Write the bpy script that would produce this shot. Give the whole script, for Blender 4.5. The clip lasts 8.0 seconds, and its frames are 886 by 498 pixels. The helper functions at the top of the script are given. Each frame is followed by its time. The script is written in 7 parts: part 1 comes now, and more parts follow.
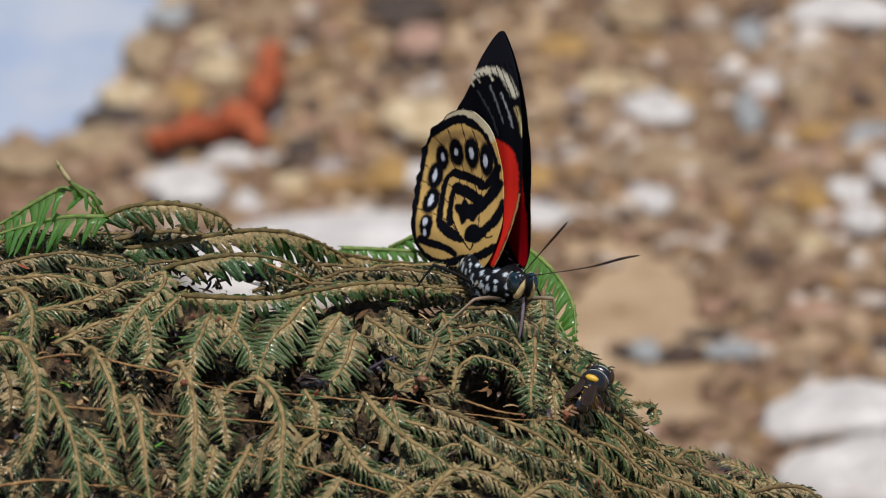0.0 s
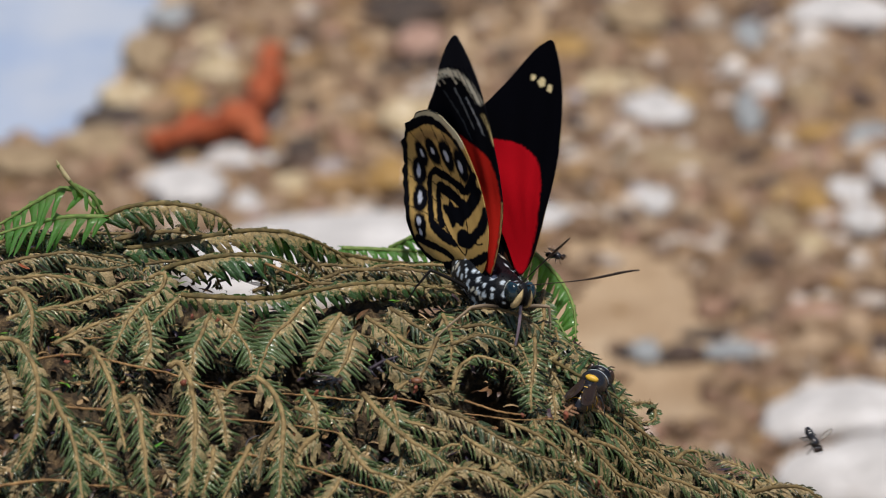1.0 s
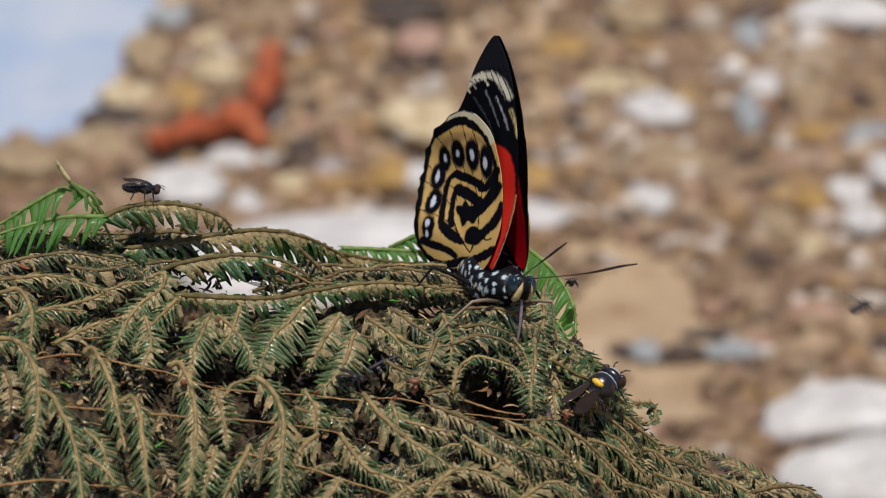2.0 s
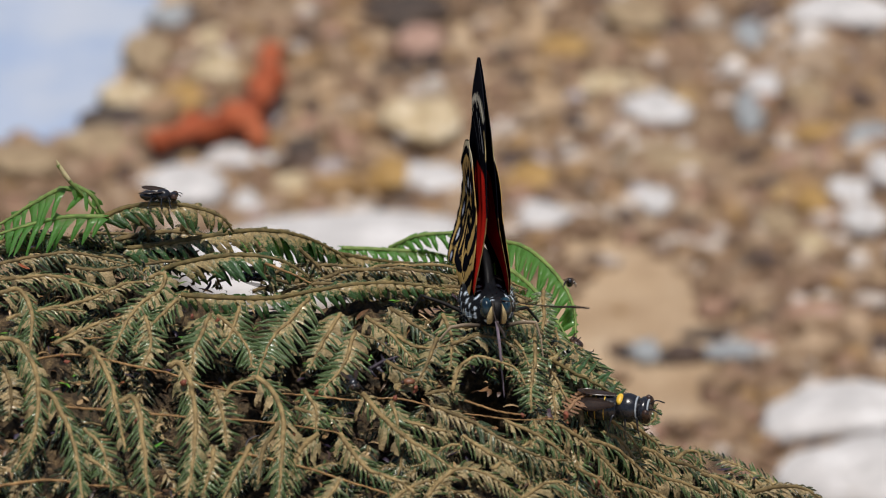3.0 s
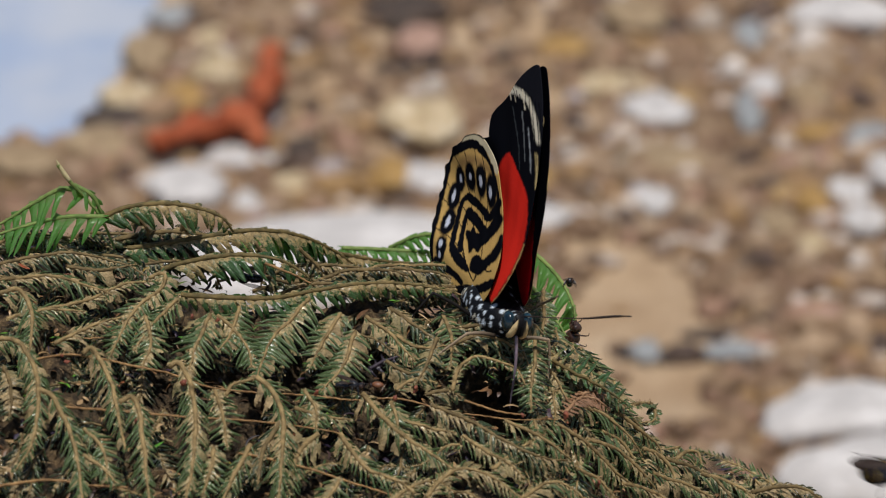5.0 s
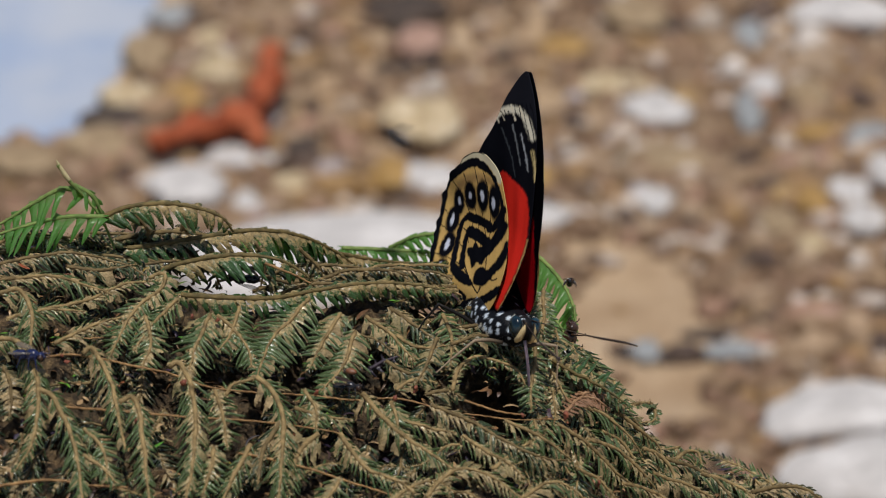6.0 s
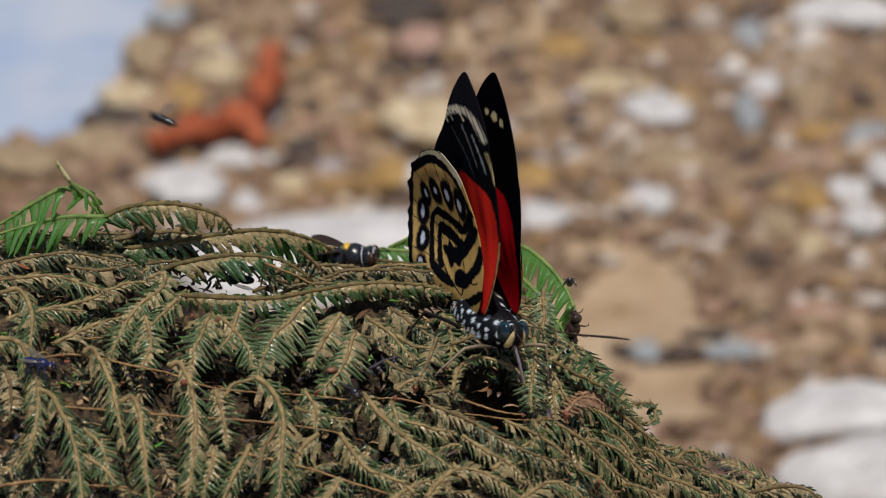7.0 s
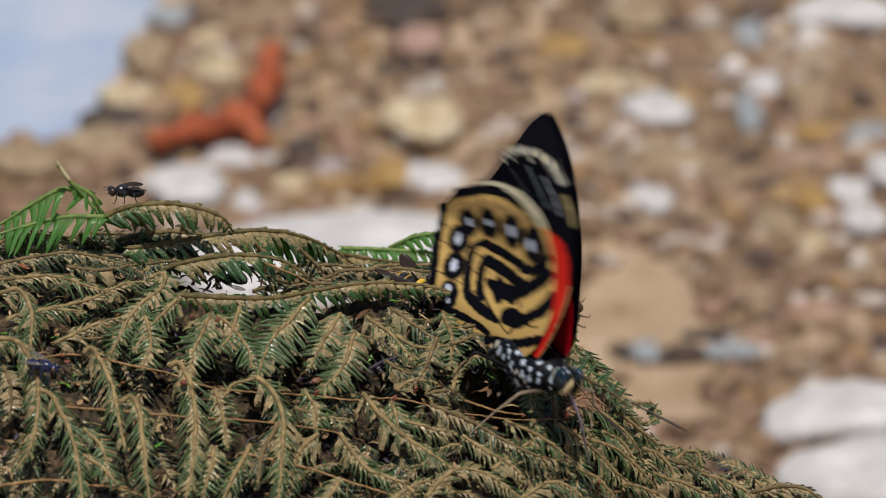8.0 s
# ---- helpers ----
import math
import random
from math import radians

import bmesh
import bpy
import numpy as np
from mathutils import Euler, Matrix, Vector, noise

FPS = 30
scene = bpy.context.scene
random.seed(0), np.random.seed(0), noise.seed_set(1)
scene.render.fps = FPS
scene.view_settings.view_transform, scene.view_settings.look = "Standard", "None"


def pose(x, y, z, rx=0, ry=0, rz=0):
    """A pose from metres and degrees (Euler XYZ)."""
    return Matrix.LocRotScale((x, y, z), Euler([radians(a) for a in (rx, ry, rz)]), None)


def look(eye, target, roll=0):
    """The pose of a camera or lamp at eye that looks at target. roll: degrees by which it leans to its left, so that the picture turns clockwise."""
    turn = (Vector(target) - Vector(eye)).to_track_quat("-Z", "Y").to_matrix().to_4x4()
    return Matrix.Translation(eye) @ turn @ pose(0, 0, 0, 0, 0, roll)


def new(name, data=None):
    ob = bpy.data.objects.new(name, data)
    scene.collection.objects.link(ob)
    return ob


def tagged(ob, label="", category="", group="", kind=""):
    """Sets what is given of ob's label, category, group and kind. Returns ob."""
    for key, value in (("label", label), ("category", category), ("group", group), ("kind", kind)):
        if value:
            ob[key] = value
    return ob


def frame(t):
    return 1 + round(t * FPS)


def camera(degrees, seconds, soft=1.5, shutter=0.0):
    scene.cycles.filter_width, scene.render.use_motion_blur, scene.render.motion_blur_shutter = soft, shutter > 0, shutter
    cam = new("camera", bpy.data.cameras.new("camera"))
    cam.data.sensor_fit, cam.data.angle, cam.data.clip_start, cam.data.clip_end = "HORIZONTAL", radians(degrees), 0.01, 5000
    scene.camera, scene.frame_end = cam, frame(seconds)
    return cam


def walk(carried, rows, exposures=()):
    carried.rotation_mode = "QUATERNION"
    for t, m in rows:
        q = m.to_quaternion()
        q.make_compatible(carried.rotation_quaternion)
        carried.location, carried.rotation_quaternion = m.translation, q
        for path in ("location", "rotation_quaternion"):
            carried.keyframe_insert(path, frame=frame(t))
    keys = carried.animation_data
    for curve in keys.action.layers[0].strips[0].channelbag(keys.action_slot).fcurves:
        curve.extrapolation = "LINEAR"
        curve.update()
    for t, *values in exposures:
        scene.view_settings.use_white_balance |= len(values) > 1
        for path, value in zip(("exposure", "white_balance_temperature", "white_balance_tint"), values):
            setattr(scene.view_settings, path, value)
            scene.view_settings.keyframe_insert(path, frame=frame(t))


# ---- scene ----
cam = camera(12.0, 8.0, soft=1.0, shutter=0.5)
MM = 0.001
EYE = (0.0, -0.46222, 0.21554)
walk(cam, [(0.0, look(EYE, (0, 0, 0))), (8.0, look(EYE, (0, 0, 0)))], exposures=[(0.0, 0.05), (1.5, 0.06), (3.0, 0.10), (3.7, 0.0), (4.5, -0.03), (6.5, -0.10), (8.0, 0.0)])
cam.data.dof.use_dof = True
cam.data.dof.focus_distance = 0.512
cam.data.dof.aperture_fstop = 36.0

# ---- light ----
SUN_FROM = Vector((0.02, -0.20, 1.0)).normalized()
world = bpy.data.worlds.new("world")
scene.world = world
world.use_nodes = True
wn = world.node_tree.nodes
sky = wn.new("ShaderNodeTexSky")
sky.sky_type = "NISHITA"
sky.sun_disc = False
sky.sun_elevation = math.asin(SUN_FROM.z)
sky.sun_rotation = math.atan2(SUN_FROM.x, SUN_FROM.y)
wn["Background"].inputs["Strength"].default_value = 0.060
world.node_tree.links.new(sky.outputs["Color"], wn["Background"].inputs["Color"])
sun_data = bpy.data.lights.new("sun", "SUN")
sun_data.energy = 3.75
sun_data.angle = radians(2)
sun_data.color = (1.0, 0.945, 0.88)
sun = new("sun", sun_data)
sun.matrix_world = look(SUN_FROM * 3, (0, 0, 0))


# ---- materials ----
def material(name, rough=0.6, spec=0.4, metal=0.0):
    m = bpy.data.materials.new(name)
    m.use_nodes = True
    b = m.node_tree.nodes["Principled BSDF"]
    b.inputs["Roughness"].default_value = rough
    b.inputs["Specular IOR Level"].default_value = spec
    b.inputs["Metallic"].default_value = metal
    return m, m.node_tree, b


def texcoord(nt, space="Object"):
    return nt.nodes.new("ShaderNodeTexCoord").outputs[space]


def noise_tex(nt, scale, detail=4.0, rough=0.55, vec=None):
    n = nt.nodes.new("ShaderNodeTexNoise")
    n.inputs["Scale"].default_value = scale
    n.inputs["Detail"].default_value = detail
    n.inputs["Roughness"].default_value = rough
    nt.links.new(vec or texcoord(nt), n.inputs["Vector"])
    return n.outputs["Fac"]


def ramp(nt, fac, *stops, step=False):
    r = nt.nodes.new("ShaderNodeValToRGB")
    e = r.color_ramp.elements
    if step:
        r.color_ramp.interpolation = "CONSTANT"
    e[0].position, e[0].color = stops[0][0], (*stops[0][1], 1)
    e[1].position, e[1].color = stops[-1][0], (*stops[-1][1], 1)
    for p, c in stops[1:-1]:
        e.new(p).color = (*c, 1)
    nt.links.new(fac, r.inputs["Fac"])
    return r.outputs["Color"]


def mixed(nt, fac, a, b, mode="MIX"):
    n = nt.nodes.new("ShaderNodeMix")
    n.data_type, n.blend_type = "RGBA", mode
    for sock, v in ((n.inputs[0], fac), (n.inputs[6], a), (n.inputs[7], b)):
        if isinstance(v, (int, float)):
            sock.default_value = v
        elif isinstance(v, tuple):
            sock.default_value = (*v, 1)
        else:
            nt.links.new(v, sock)
    return n.outputs[2]


def mathed(nt, op, a, b=0.0):
    n = nt.nodes.new("ShaderNodeMath")
    n.operation = op
    for sock, v in ((n.inputs[0], a), (n.inputs[1], b)):
        if isinstance(v, (int, float)):
            sock.default_value = v
        else:
            nt.links.new(v, sock)
    return n.outputs[0]


def grey(v):
    return (v, v, v)


def bump(nt, bsdf, height, dist, strength=1.0):
    n = nt.nodes.new("ShaderNodeBump")
    n.inputs["Distance"].default_value = dist
    n.inputs["Strength"].default_value = strength
    nt.links.new(height, n.inputs["Height"])
    nt.links.new(n.outputs["Normal"], bsdf.inputs["Normal"])


def painted(name, rough, spec, grain=9000.0, depth=0.00002, sheen=0.0, jitter=0.25):
    """A surface whose colours are laid on the mesh, with fine scales over it."""
    m, nt, b = material(name, rough, spec)
    a = nt.nodes.new("ShaderNodeVertexColor")
    a.layer_name = "paint"
    n = noise_tex(nt, grain, 2.0)
    shade = ramp(nt, n, (0.25, grey(1.0 - jitter)), (0.75, grey(1.0 + jitter * 0.4)))
    nt.links.new(mixed(nt, 1.0, a.outputs["Color"], shade, "MULTIPLY"), b.inputs["Base Color"])
    bump(nt, b, n, depth, 0.6)
    b.inputs["Sheen Weight"].default_value = sheen
    return m


def leafy(name, dark, light, mud, mud_from, mud_to, gloss, root_mud=0.10, thin=0.0):
    """Fern leaflets: a tone for each leaflet, mud dried on in patches."""
    m, nt, b = material(name, gloss, 0.6)
    geo = nt.nodes.new("ShaderNodeNewGeometry")
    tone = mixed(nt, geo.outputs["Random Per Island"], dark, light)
    wpos = geo.outputs["Position"]
    big, fine = noise_tex(nt, 320.0, 3.0, vec=wpos), noise_tex(nt, 2400.0, 5.0, 0.72, vec=wpos)
    cover = mathed(nt, "ADD", mathed(nt, "MULTIPLY", big, 0.5), mathed(nt, "MULTIPLY", fine, 0.5))
    along = nt.nodes.new("ShaderNodeVertexColor")
    along.layer_name = "paint"
    # silt gathers where the leaflet leaves the midrib
    root = mathed(nt, "POWER", mathed(nt, "SUBTRACT", 1.0, along.outputs["Color"]), 2.0)
    cover = mathed(nt, "ADD", cover, mathed(nt, "MULTIPLY", root, root_mud))
    cover = mathed(nt, "ADD", cover, mathed(nt, "MULTIPLY", geo.outputs["Random Per Island"], 0.08))
    zone = noise_tex(nt, 85.0, 2.0, vec=wpos)
    cover = mathed(nt, "ADD", cover, mathed(nt, "MULTIPLY", mathed(nt, "SUBTRACT", zone, 0.5), 0.42))
    mask = ramp(nt, cover, (mud_from, grey(0)), (mud_to, grey(1)))
    grain = ramp(nt, fine, (0.32, tuple(c * 0.42 for c in mud)), (0.68, tuple(min(1, c * 1.5) for c in mud)))
    nt.links.new(mixed(nt, mask, tone, grain), b.inputs["Base Color"])
    r = ramp(nt, mask, (0.0, grey(gloss)), (1.0, grey(0.55)))
    nt.links.new(r, b.inputs["Roughness"])
    b.inputs["Coat Weight"].default_value = 0.26
    b.inputs["Coat Roughness"].default_value = 0.16
    bump(nt, b, fine, 0.00020, 1.0)
    if thin:
        through_light = nt.nodes.new("ShaderNodeBsdfTranslucent")
        nt.links.new(mixed(nt, mask, mixed(nt, 1.0, tone, (1.6, 1.5, 0.9), "MULTIPLY"), grain), through_light.inputs["Color"])
        blend = nt.nodes.new("ShaderNodeMixShader")
        blend.inputs[0].default_value = thin
        nt.links.new(b.outputs[0], blend.inputs[1])
        nt.links.new(through_light.outputs[0], blend.inputs[2])
        nt.links.new(blend.outputs[0], [q for q in nt.nodes if q.type == "OUTPUT_MATERIAL"][0].inputs["Surface"])
    return m


LEAF = {
    "g": leafy("green_leaflet", (0.034, 0.135, 0.019), (0.145, 0.390, 0.072), (0.20, 0.20, 0.08), 0.66, 0.84, 0.36, 0.12, 0.5),
    "o": leafy("olive_leaflet", (0.005, 0.014, 0.006), (0.118, 0.180, 0.060), (0.345, 0.258, 0.120), 0.652, 0.750, 0.20, 0.22),
    "m": leafy("mid_green_leaflet", (0.004, 0.022, 0.006), (0.050, 0.120, 0.028), (0.275, 0.200, 0.080), 0.635, 0.740, 0.20, 0.22),
    # dark leaflets; shade low in the mat is put into their colour too
    "d": leafy("dark_shaded_leaflet", (0.003, 0.009, 0.005), (0.062, 0.094, 0.036), (0.300, 0.222, 0.106), 0.640, 0.740, 0.20, 0.22),
    "b": leafy("dry_leaflet", (0.14, 0.066, 0.030), (0.34, 0.185, 0.095), (0.38, 0.25, 0.14), 0.62, 0.74, 0.5),
    "p": leafy("rotten_leaflet", (0.006, 0.005, 0.009), (0.036, 0.028, 0.042), (0.16, 0.12, 0.09), 0.66, 0.78, 0.3),
}


def stem_material(name, a, b2, rough):
    m, nt, b = material(name, rough, 0.35)
    wpos = nt.nodes.new("ShaderNodeNewGeometry").outputs["Position"]
    f, g = noise_tex(nt, 900.0, 4.0, vec=wpos), noise_tex(nt, 7000.0, 2.0, vec=wpos)
    nt.links.new(ramp(nt, f, (0.3, a), (0.7, b2)), b.inputs["Base Color"])
    bump(nt, b, g, 0.00012, 0.9)
    return m


STEM = {
    "g": stem_material("green_midrib", (0.09, 0.16, 0.035), (0.23, 0.31, 0.085), 0.6),
    "o": stem_material("tan_midrib", (0.118, 0.080, 0.031), (0.375, 0.265, 0.116), 0.7),
    "m": stem_material("olive_midrib", (0.062, 0.050, 0.016), (0.195, 0.140, 0.050), 0.7),
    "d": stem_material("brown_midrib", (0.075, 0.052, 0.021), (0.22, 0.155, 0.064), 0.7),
    "b": stem_material("dry_midrib", (0.20, 0.10, 0.045), (0.44, 0.27, 0.15), 0.8),
    "p": stem_material("rotten_midrib", (0.012, 0.010, 0.018), (0.07, 0.05, 0.07), 0.5),
    "s": stem_material("brown_stem", (0.13, 0.066, 0.022), (0.38, 0.22, 0.085), 0.5),
}


def mud_material():
    m, nt, b = material("wet_mud", 0.6, 0.4)
    big, mid, fine = noise_tex(nt, 110.0, 4.0), noise_tex(nt, 700.0, 5.0, 0.62), noise_tex(nt, 4200.0, 4.0, 0.7)
    col = ramp(nt, mid, (0.38, (0.008, 0.006, 0.005)), (0.52, (0.120, 0.076, 0.038)), (0.72, (0.38, 0.255, 0.125)))
    col = mixed(nt, ramp(nt, big, (0.4, grey(0.0)), (0.62, grey(0.4))), col, (0.055, 0.046, 0.024))
    col = mixed(nt, 1.0, col, ramp(nt, fine, (0.3, grey(0.45)), (0.7, grey(1.35))), "MULTIPLY")
    nt.links.new(col, b.inputs["Base Color"])
    nt.links.new(ramp(nt, mid, (0.3, grey(0.42)), (0.6, grey(0.9))), b.inputs["Roughness"])
    bump(nt, b, mathed(nt, "ADD", mid, mathed(nt, "MULTIPLY", fine, 0.6)), 0.0012, 1.0)
    return m


def sand_material():
    m, nt, b = material("sandy_silt", 0.85, 0.25)
    wpos = nt.nodes.new("ShaderNodeNewGeometry").outputs["Position"]
    big, mid, fine = noise_tex(nt, 9.0, 3.0, vec=wpos), noise_tex(nt, 60.0, 5.0, vec=wpos), noise_tex(nt, 900.0, 4.0, 0.7, vec=wpos)
    col = ramp(nt, mid, (0.3, (0.43, 0.295, 0.175)), (0.5, (0.60, 0.435, 0.275)), (0.7, (0.68, 0.525, 0.36)))
    col = mixed(nt, ramp(nt, fine, (0.35, grey(0.0)), (0.7, grey(0.5))), col, (0.16, 0.10, 0.06))
    col = mixed(nt, ramp(nt, big, (0.4, grey(0.0)), (0.65, grey(0.35))), col, (0.24, 0.15, 0.09))
    # broad darker brown patches over the sand
    brown_patch = noise_tex(nt, 12.0, 5.0, 0.62, vec=wpos)
    col = mixed(nt, ramp(nt, brown_patch, (0.46, grey(0.0)), (0.70, grey(0.6))), col, (0.17, 0.105, 0.066))
    nt.links.new(col, b.inputs["Base Color"])
    bump(nt, b, mathed(nt, "ADD", mid, mathed(nt, "MULTIPLY", fine, 0.3)), 0.004, 0.8)
    return m


def stone_material(name, stops, per_island=False, rough=0.6):
    m, nt, b = material(name, rough, 0.4)
    if per_island:
        pick = nt.nodes.new("ShaderNodeNewGeometry").outputs["Random Per Island"]
    else:
        pick = nt.nodes.new("ShaderNodeObjectInfo").outputs["Random"]
    wpos = nt.nodes.new("ShaderNodeNewGeometry").outputs["Position"]
    base = ramp(nt, pick, *stops, step=True)
    f, g = noise_tex(nt, 130.0, 5.0, 0.6, vec=wpos), noise_tex(nt, 1200.0, 3.0, vec=wpos)
    tint = ramp(nt, f, (0.3, (0.62, 0.58, 0.52)), (0.55, (1.0, 0.98, 0.95)), (0.75, (1.15, 1.15, 1.15)))
    nt.links.new(mixed(nt, 1.0, base, tint, "MULTIPLY"), b.inputs["Base Color"])
    bump(nt, b, mathed(nt, "ADD", f, mathed(nt, "MULTIPLY", g, 0.3)), 0.0015, 0.7)
    return m


STONES = (
    (0.00, (0.310, 0.203, 0.123)), (0.10, (0.232, 0.145, 0.086)), (0.20, (0.378, 0.266, 0.172)), (0.30, (0.267, 0.174, 0.115)), (0.40, (0.430, 0.324, 0.230)), (0.50, (0.361, 0.224, 0.098)),
    (0.58, (0.103, 0.066, 0.049)), (0.66, (0.560, 0.490, 0.435)), (0.74, (0.310, 0.183, 0.127)), (0.81, (0.396, 0.349, 0.353)), (0.88, (0.430, 0.290, 0.139)), (0.94, (0.640, 0.595, 0.565)))


GRIT = (
    (0.00, (0.270, 0.176, 0.106)), (0.16, (0.190, 0.118, 0.070)), (0.32, (0.330, 0.230, 0.146)), (0.48, (0.240, 0.150, 0.096)), (0.62, (0.385, 0.280, 0.190)), (0.74, (0.330, 0.205, 0.095)),
    (0.82, (0.085, 0.055, 0.042)), (0.88, (0.330, 0.200, 0.140)), (0.93, (0.560, 0.490, 0.440)))


def crust_material():
    m, nt, b = material("dried_mud", 0.75, 0.3)
    wpos = nt.nodes.new("ShaderNodeNewGeometry").outputs["Position"]
    big, mid, fine = noise_tex(nt, 140.0, 3.0, vec=wpos), noise_tex(nt, 900.0, 4.0, vec=wpos), noise_tex(nt, 5200.0, 3.0, 0.65, vec=wpos)
    col = ramp(nt, mid, (0.3, (0.055, 0.040, 0.017)), (0.5, (0.260, 0.188, 0.092)), (0.72, (0.47, 0.345, 0.178)))
    col = mixed(nt, ramp(nt, big, (0.4, grey(0.0)), (0.6, grey(0.5))), col, (0.200, 0.190, 0.086))
    col = mixed(nt, 1.0, col, ramp(nt, fine, (0.3, grey(0.55)), (0.7, grey(1.3))), "MULTIPLY")
    nt.links.new(col, b.inputs["Base Color"])
    nt.links.new(ramp(nt, fine, (0.35, grey(0.22)), (0.6, grey(0.62))), b.inputs["Roughness"])
    bump(nt, b, mathed(nt, "ADD", mid, mathed(nt, "MULTIPLY", fine, 0.5)), 0.0003, 0.9)
    return m


M_CRUST = crust_material()
M_MUD = mud_material()
M_SAND = sand_material()
M_STONE = stone_material("river_stone", STONES)
M_GRIT = stone_material("river_grit", GRIT, True)


# ---- building helpers ----
def solid(name, verts, faces, mat, parent=None, label="", paint=None, smooth=True, scale=MM):
    """One mesh object from arrays in millimetres."""
    me = bpy.data.meshes.new(name)
    v = np.asarray(verts, dtype=float) * scale
    me.from_pydata(v.tolist(), [], faces if isinstance(faces, list) else faces.tolist())
    if smooth:
        me.polygons.foreach_set("use_smooth", [True] * len(me.polygons))
    if paint is not None:
        a = me.color_attributes.new("paint", "FLOAT_COLOR", "POINT")
        c = np.ones((len(v), 4))
        c[:, :3] = paint
        a.data.foreach_set("color", c.ravel())
    me.materials.append(mat)
    ob = new(name, me)
    if parent is not None:
        ob.parent = parent
    if label:
        tagged(ob, label)
    return ob


def part(name, bm, mat, parent, label="", smooth=True):
    """One bmesh, in millimetres, as a mesh object under a thing or a part."""
    bmesh.ops.scale(bm, vec=(MM, MM, MM), verts=bm.verts)
    me = bpy.data.meshes.new(name)
    bm.to_mesh(me)
    bm.free()
    if smooth:
        me.polygons.foreach_set("use_smooth", [True] * len(me.polygons))
    me.materials.append(mat)
    ob = new(name, me)
    ob.parent = parent
    if label:
        tagged(ob, label)
    return ob


def spline(points, n, closed=False):
    """n points at even steps along a smooth curve through the points."""
    p = np.asarray(points, dtype=float)
    k = len(p)
    idx = range(k) if closed else range(k - 1)
    out = []
    for i in idx:
        if closed:
            a, b, c, d = p[(i - 1) % k], p[i], p[(i + 1) % k], p[(i + 2) % k]
        else:
            a, b, c, d = p[max(i - 1, 0)], p[i], p[i + 1], p[min(i + 2, k - 1)]
        t = np.linspace(0, 1, 24, endpoint=False)[:, None]
        out.append(0.5 * (2 * b + (c - a) * t + (2 * a - 5 * b + 4 * c - d) * t**2 + (3 * b - a - 3 * c + d) * t**3))
    out.append(p[:1] if closed else p[-1:])
    q = np.concatenate(out)
    s = np.concatenate(([0], np.cumsum(np.linalg.norm(np.diff(q, axis=0), axis=1))))
    at = np.linspace(0, s[-1], n, endpoint=not closed)
    return np.stack([np.interp(at, s, q[:, j]) for j in range(p.shape[1])], axis=1)


def unit(v):
    v = np.asarray(v, dtype=float)
    return v / np.maximum(np.linalg.norm(v, axis=-1, keepdims=True), 1e-9)


def tube(points, radii, n=24, sides=8):
    """Vertices and faces of a round, tapered tube along a smooth curve; radii from its start to its end."""
    c = spline(points, n)
    r = np.interp(np.linspace(0, 1, n), np.linspace(0, 1, len(radii)), radii)
    t = unit(np.gradient(c, axis=0))
    ref = np.array((0.31, 0.17, 0.93)) if abs(t[:, 2]).mean() < 0.8 else np.array((0.9, 0.3, 0.1))
    a = unit(np.cross(t, ref))
    b = np.cross(t, a)
    ang = np.linspace(0, 2 * np.pi, sides, endpoint=False)
    v = c[:, None] + r[:, None, None] * (np.cos(ang)[None, :, None] * a[:, None] + np.sin(ang)[None, :, None] * b[:, None])
    v = v.reshape(-1, 3)
    f = []
    for i in range(n - 1):
        for j in range(sides):
            k = (j + 1) % sides
            f.append((i * sides + j, i * sides + k, (i + 1) * sides + k, (i + 1) * sides + j))
    f.append(tuple(range(sides - 1, -1, -1)))
    f.append(tuple(range((n - 1) * sides, n * sides)))
    return v, f


def joined(*pieces):
    """Several (vertices, faces) in one."""
    vs, fs, k = [], [], 0
    for v, f in pieces:
        vs.append(np.asarray(v))
        fs += [tuple(i + k for i in q) for q in f]
        k += len(v)
    return np.concatenate(vs), fs


def ball(centre, radii, rings=14, segs=20, turn=None):
    """Vertices and faces of an ellipsoid; turn: a 3 x 3 matrix."""
    v, f = [], []
    for i in range(rings + 1):
        p = np.pi * i / rings
        for j in range(segs):
            q = 2 * np.pi * j / segs
            v.append((np.cos(p), np.sin(p) * np.cos(q), np.sin(p) * np.sin(q)))
    v = np.array(v) * np.array(radii)
    if turn is not None:
        v = v @ np.array(turn).T
    for i in range(rings):
        for j in range(segs):
            k = (j + 1) % segs
            f.append((i * segs + j, i * segs + k, (i + 1) * segs + k, (i + 1) * segs + j))
    return v + np.array(centre), f


def smoothstep(a, b, x):
    t = np.clip((x - a) / (b - a), 0, 1)
    return t * t * (3 - 2 * t)


def lattice(p, cell, seed):
    """Soft random values over points p, of grain size cell."""
    q = np.asarray(p) / cell
    i = np.floor(q).astype(int)
    f = q - i
    f = f * f * (3 - 2 * f)
    d = q.shape[1]
    out = np.zeros(len(q))
    for c in range(2**d):
        bits = [(c >> k) & 1 for k in range(d)]
        h = np.full(len(q), seed * 7919, dtype=np.int64)
        w = np.ones(len(q))
        for k in range(d):
            h = (h * 73856093) ^ ((i[:, k] + bits[k]) * (19349663 + 83492791 * k))
            w *= f[:, k] if bits[k] else 1 - f[:, k]
        h = (h ^ (h >> 13)) * 1274126177 & 0x7FFFFFFF
        out += w * ((h % 10007) / 10007.0)
    return out


def thing(name, label, category, group="", kind=""):
    return tagged(new(name), label, category, group, kind)


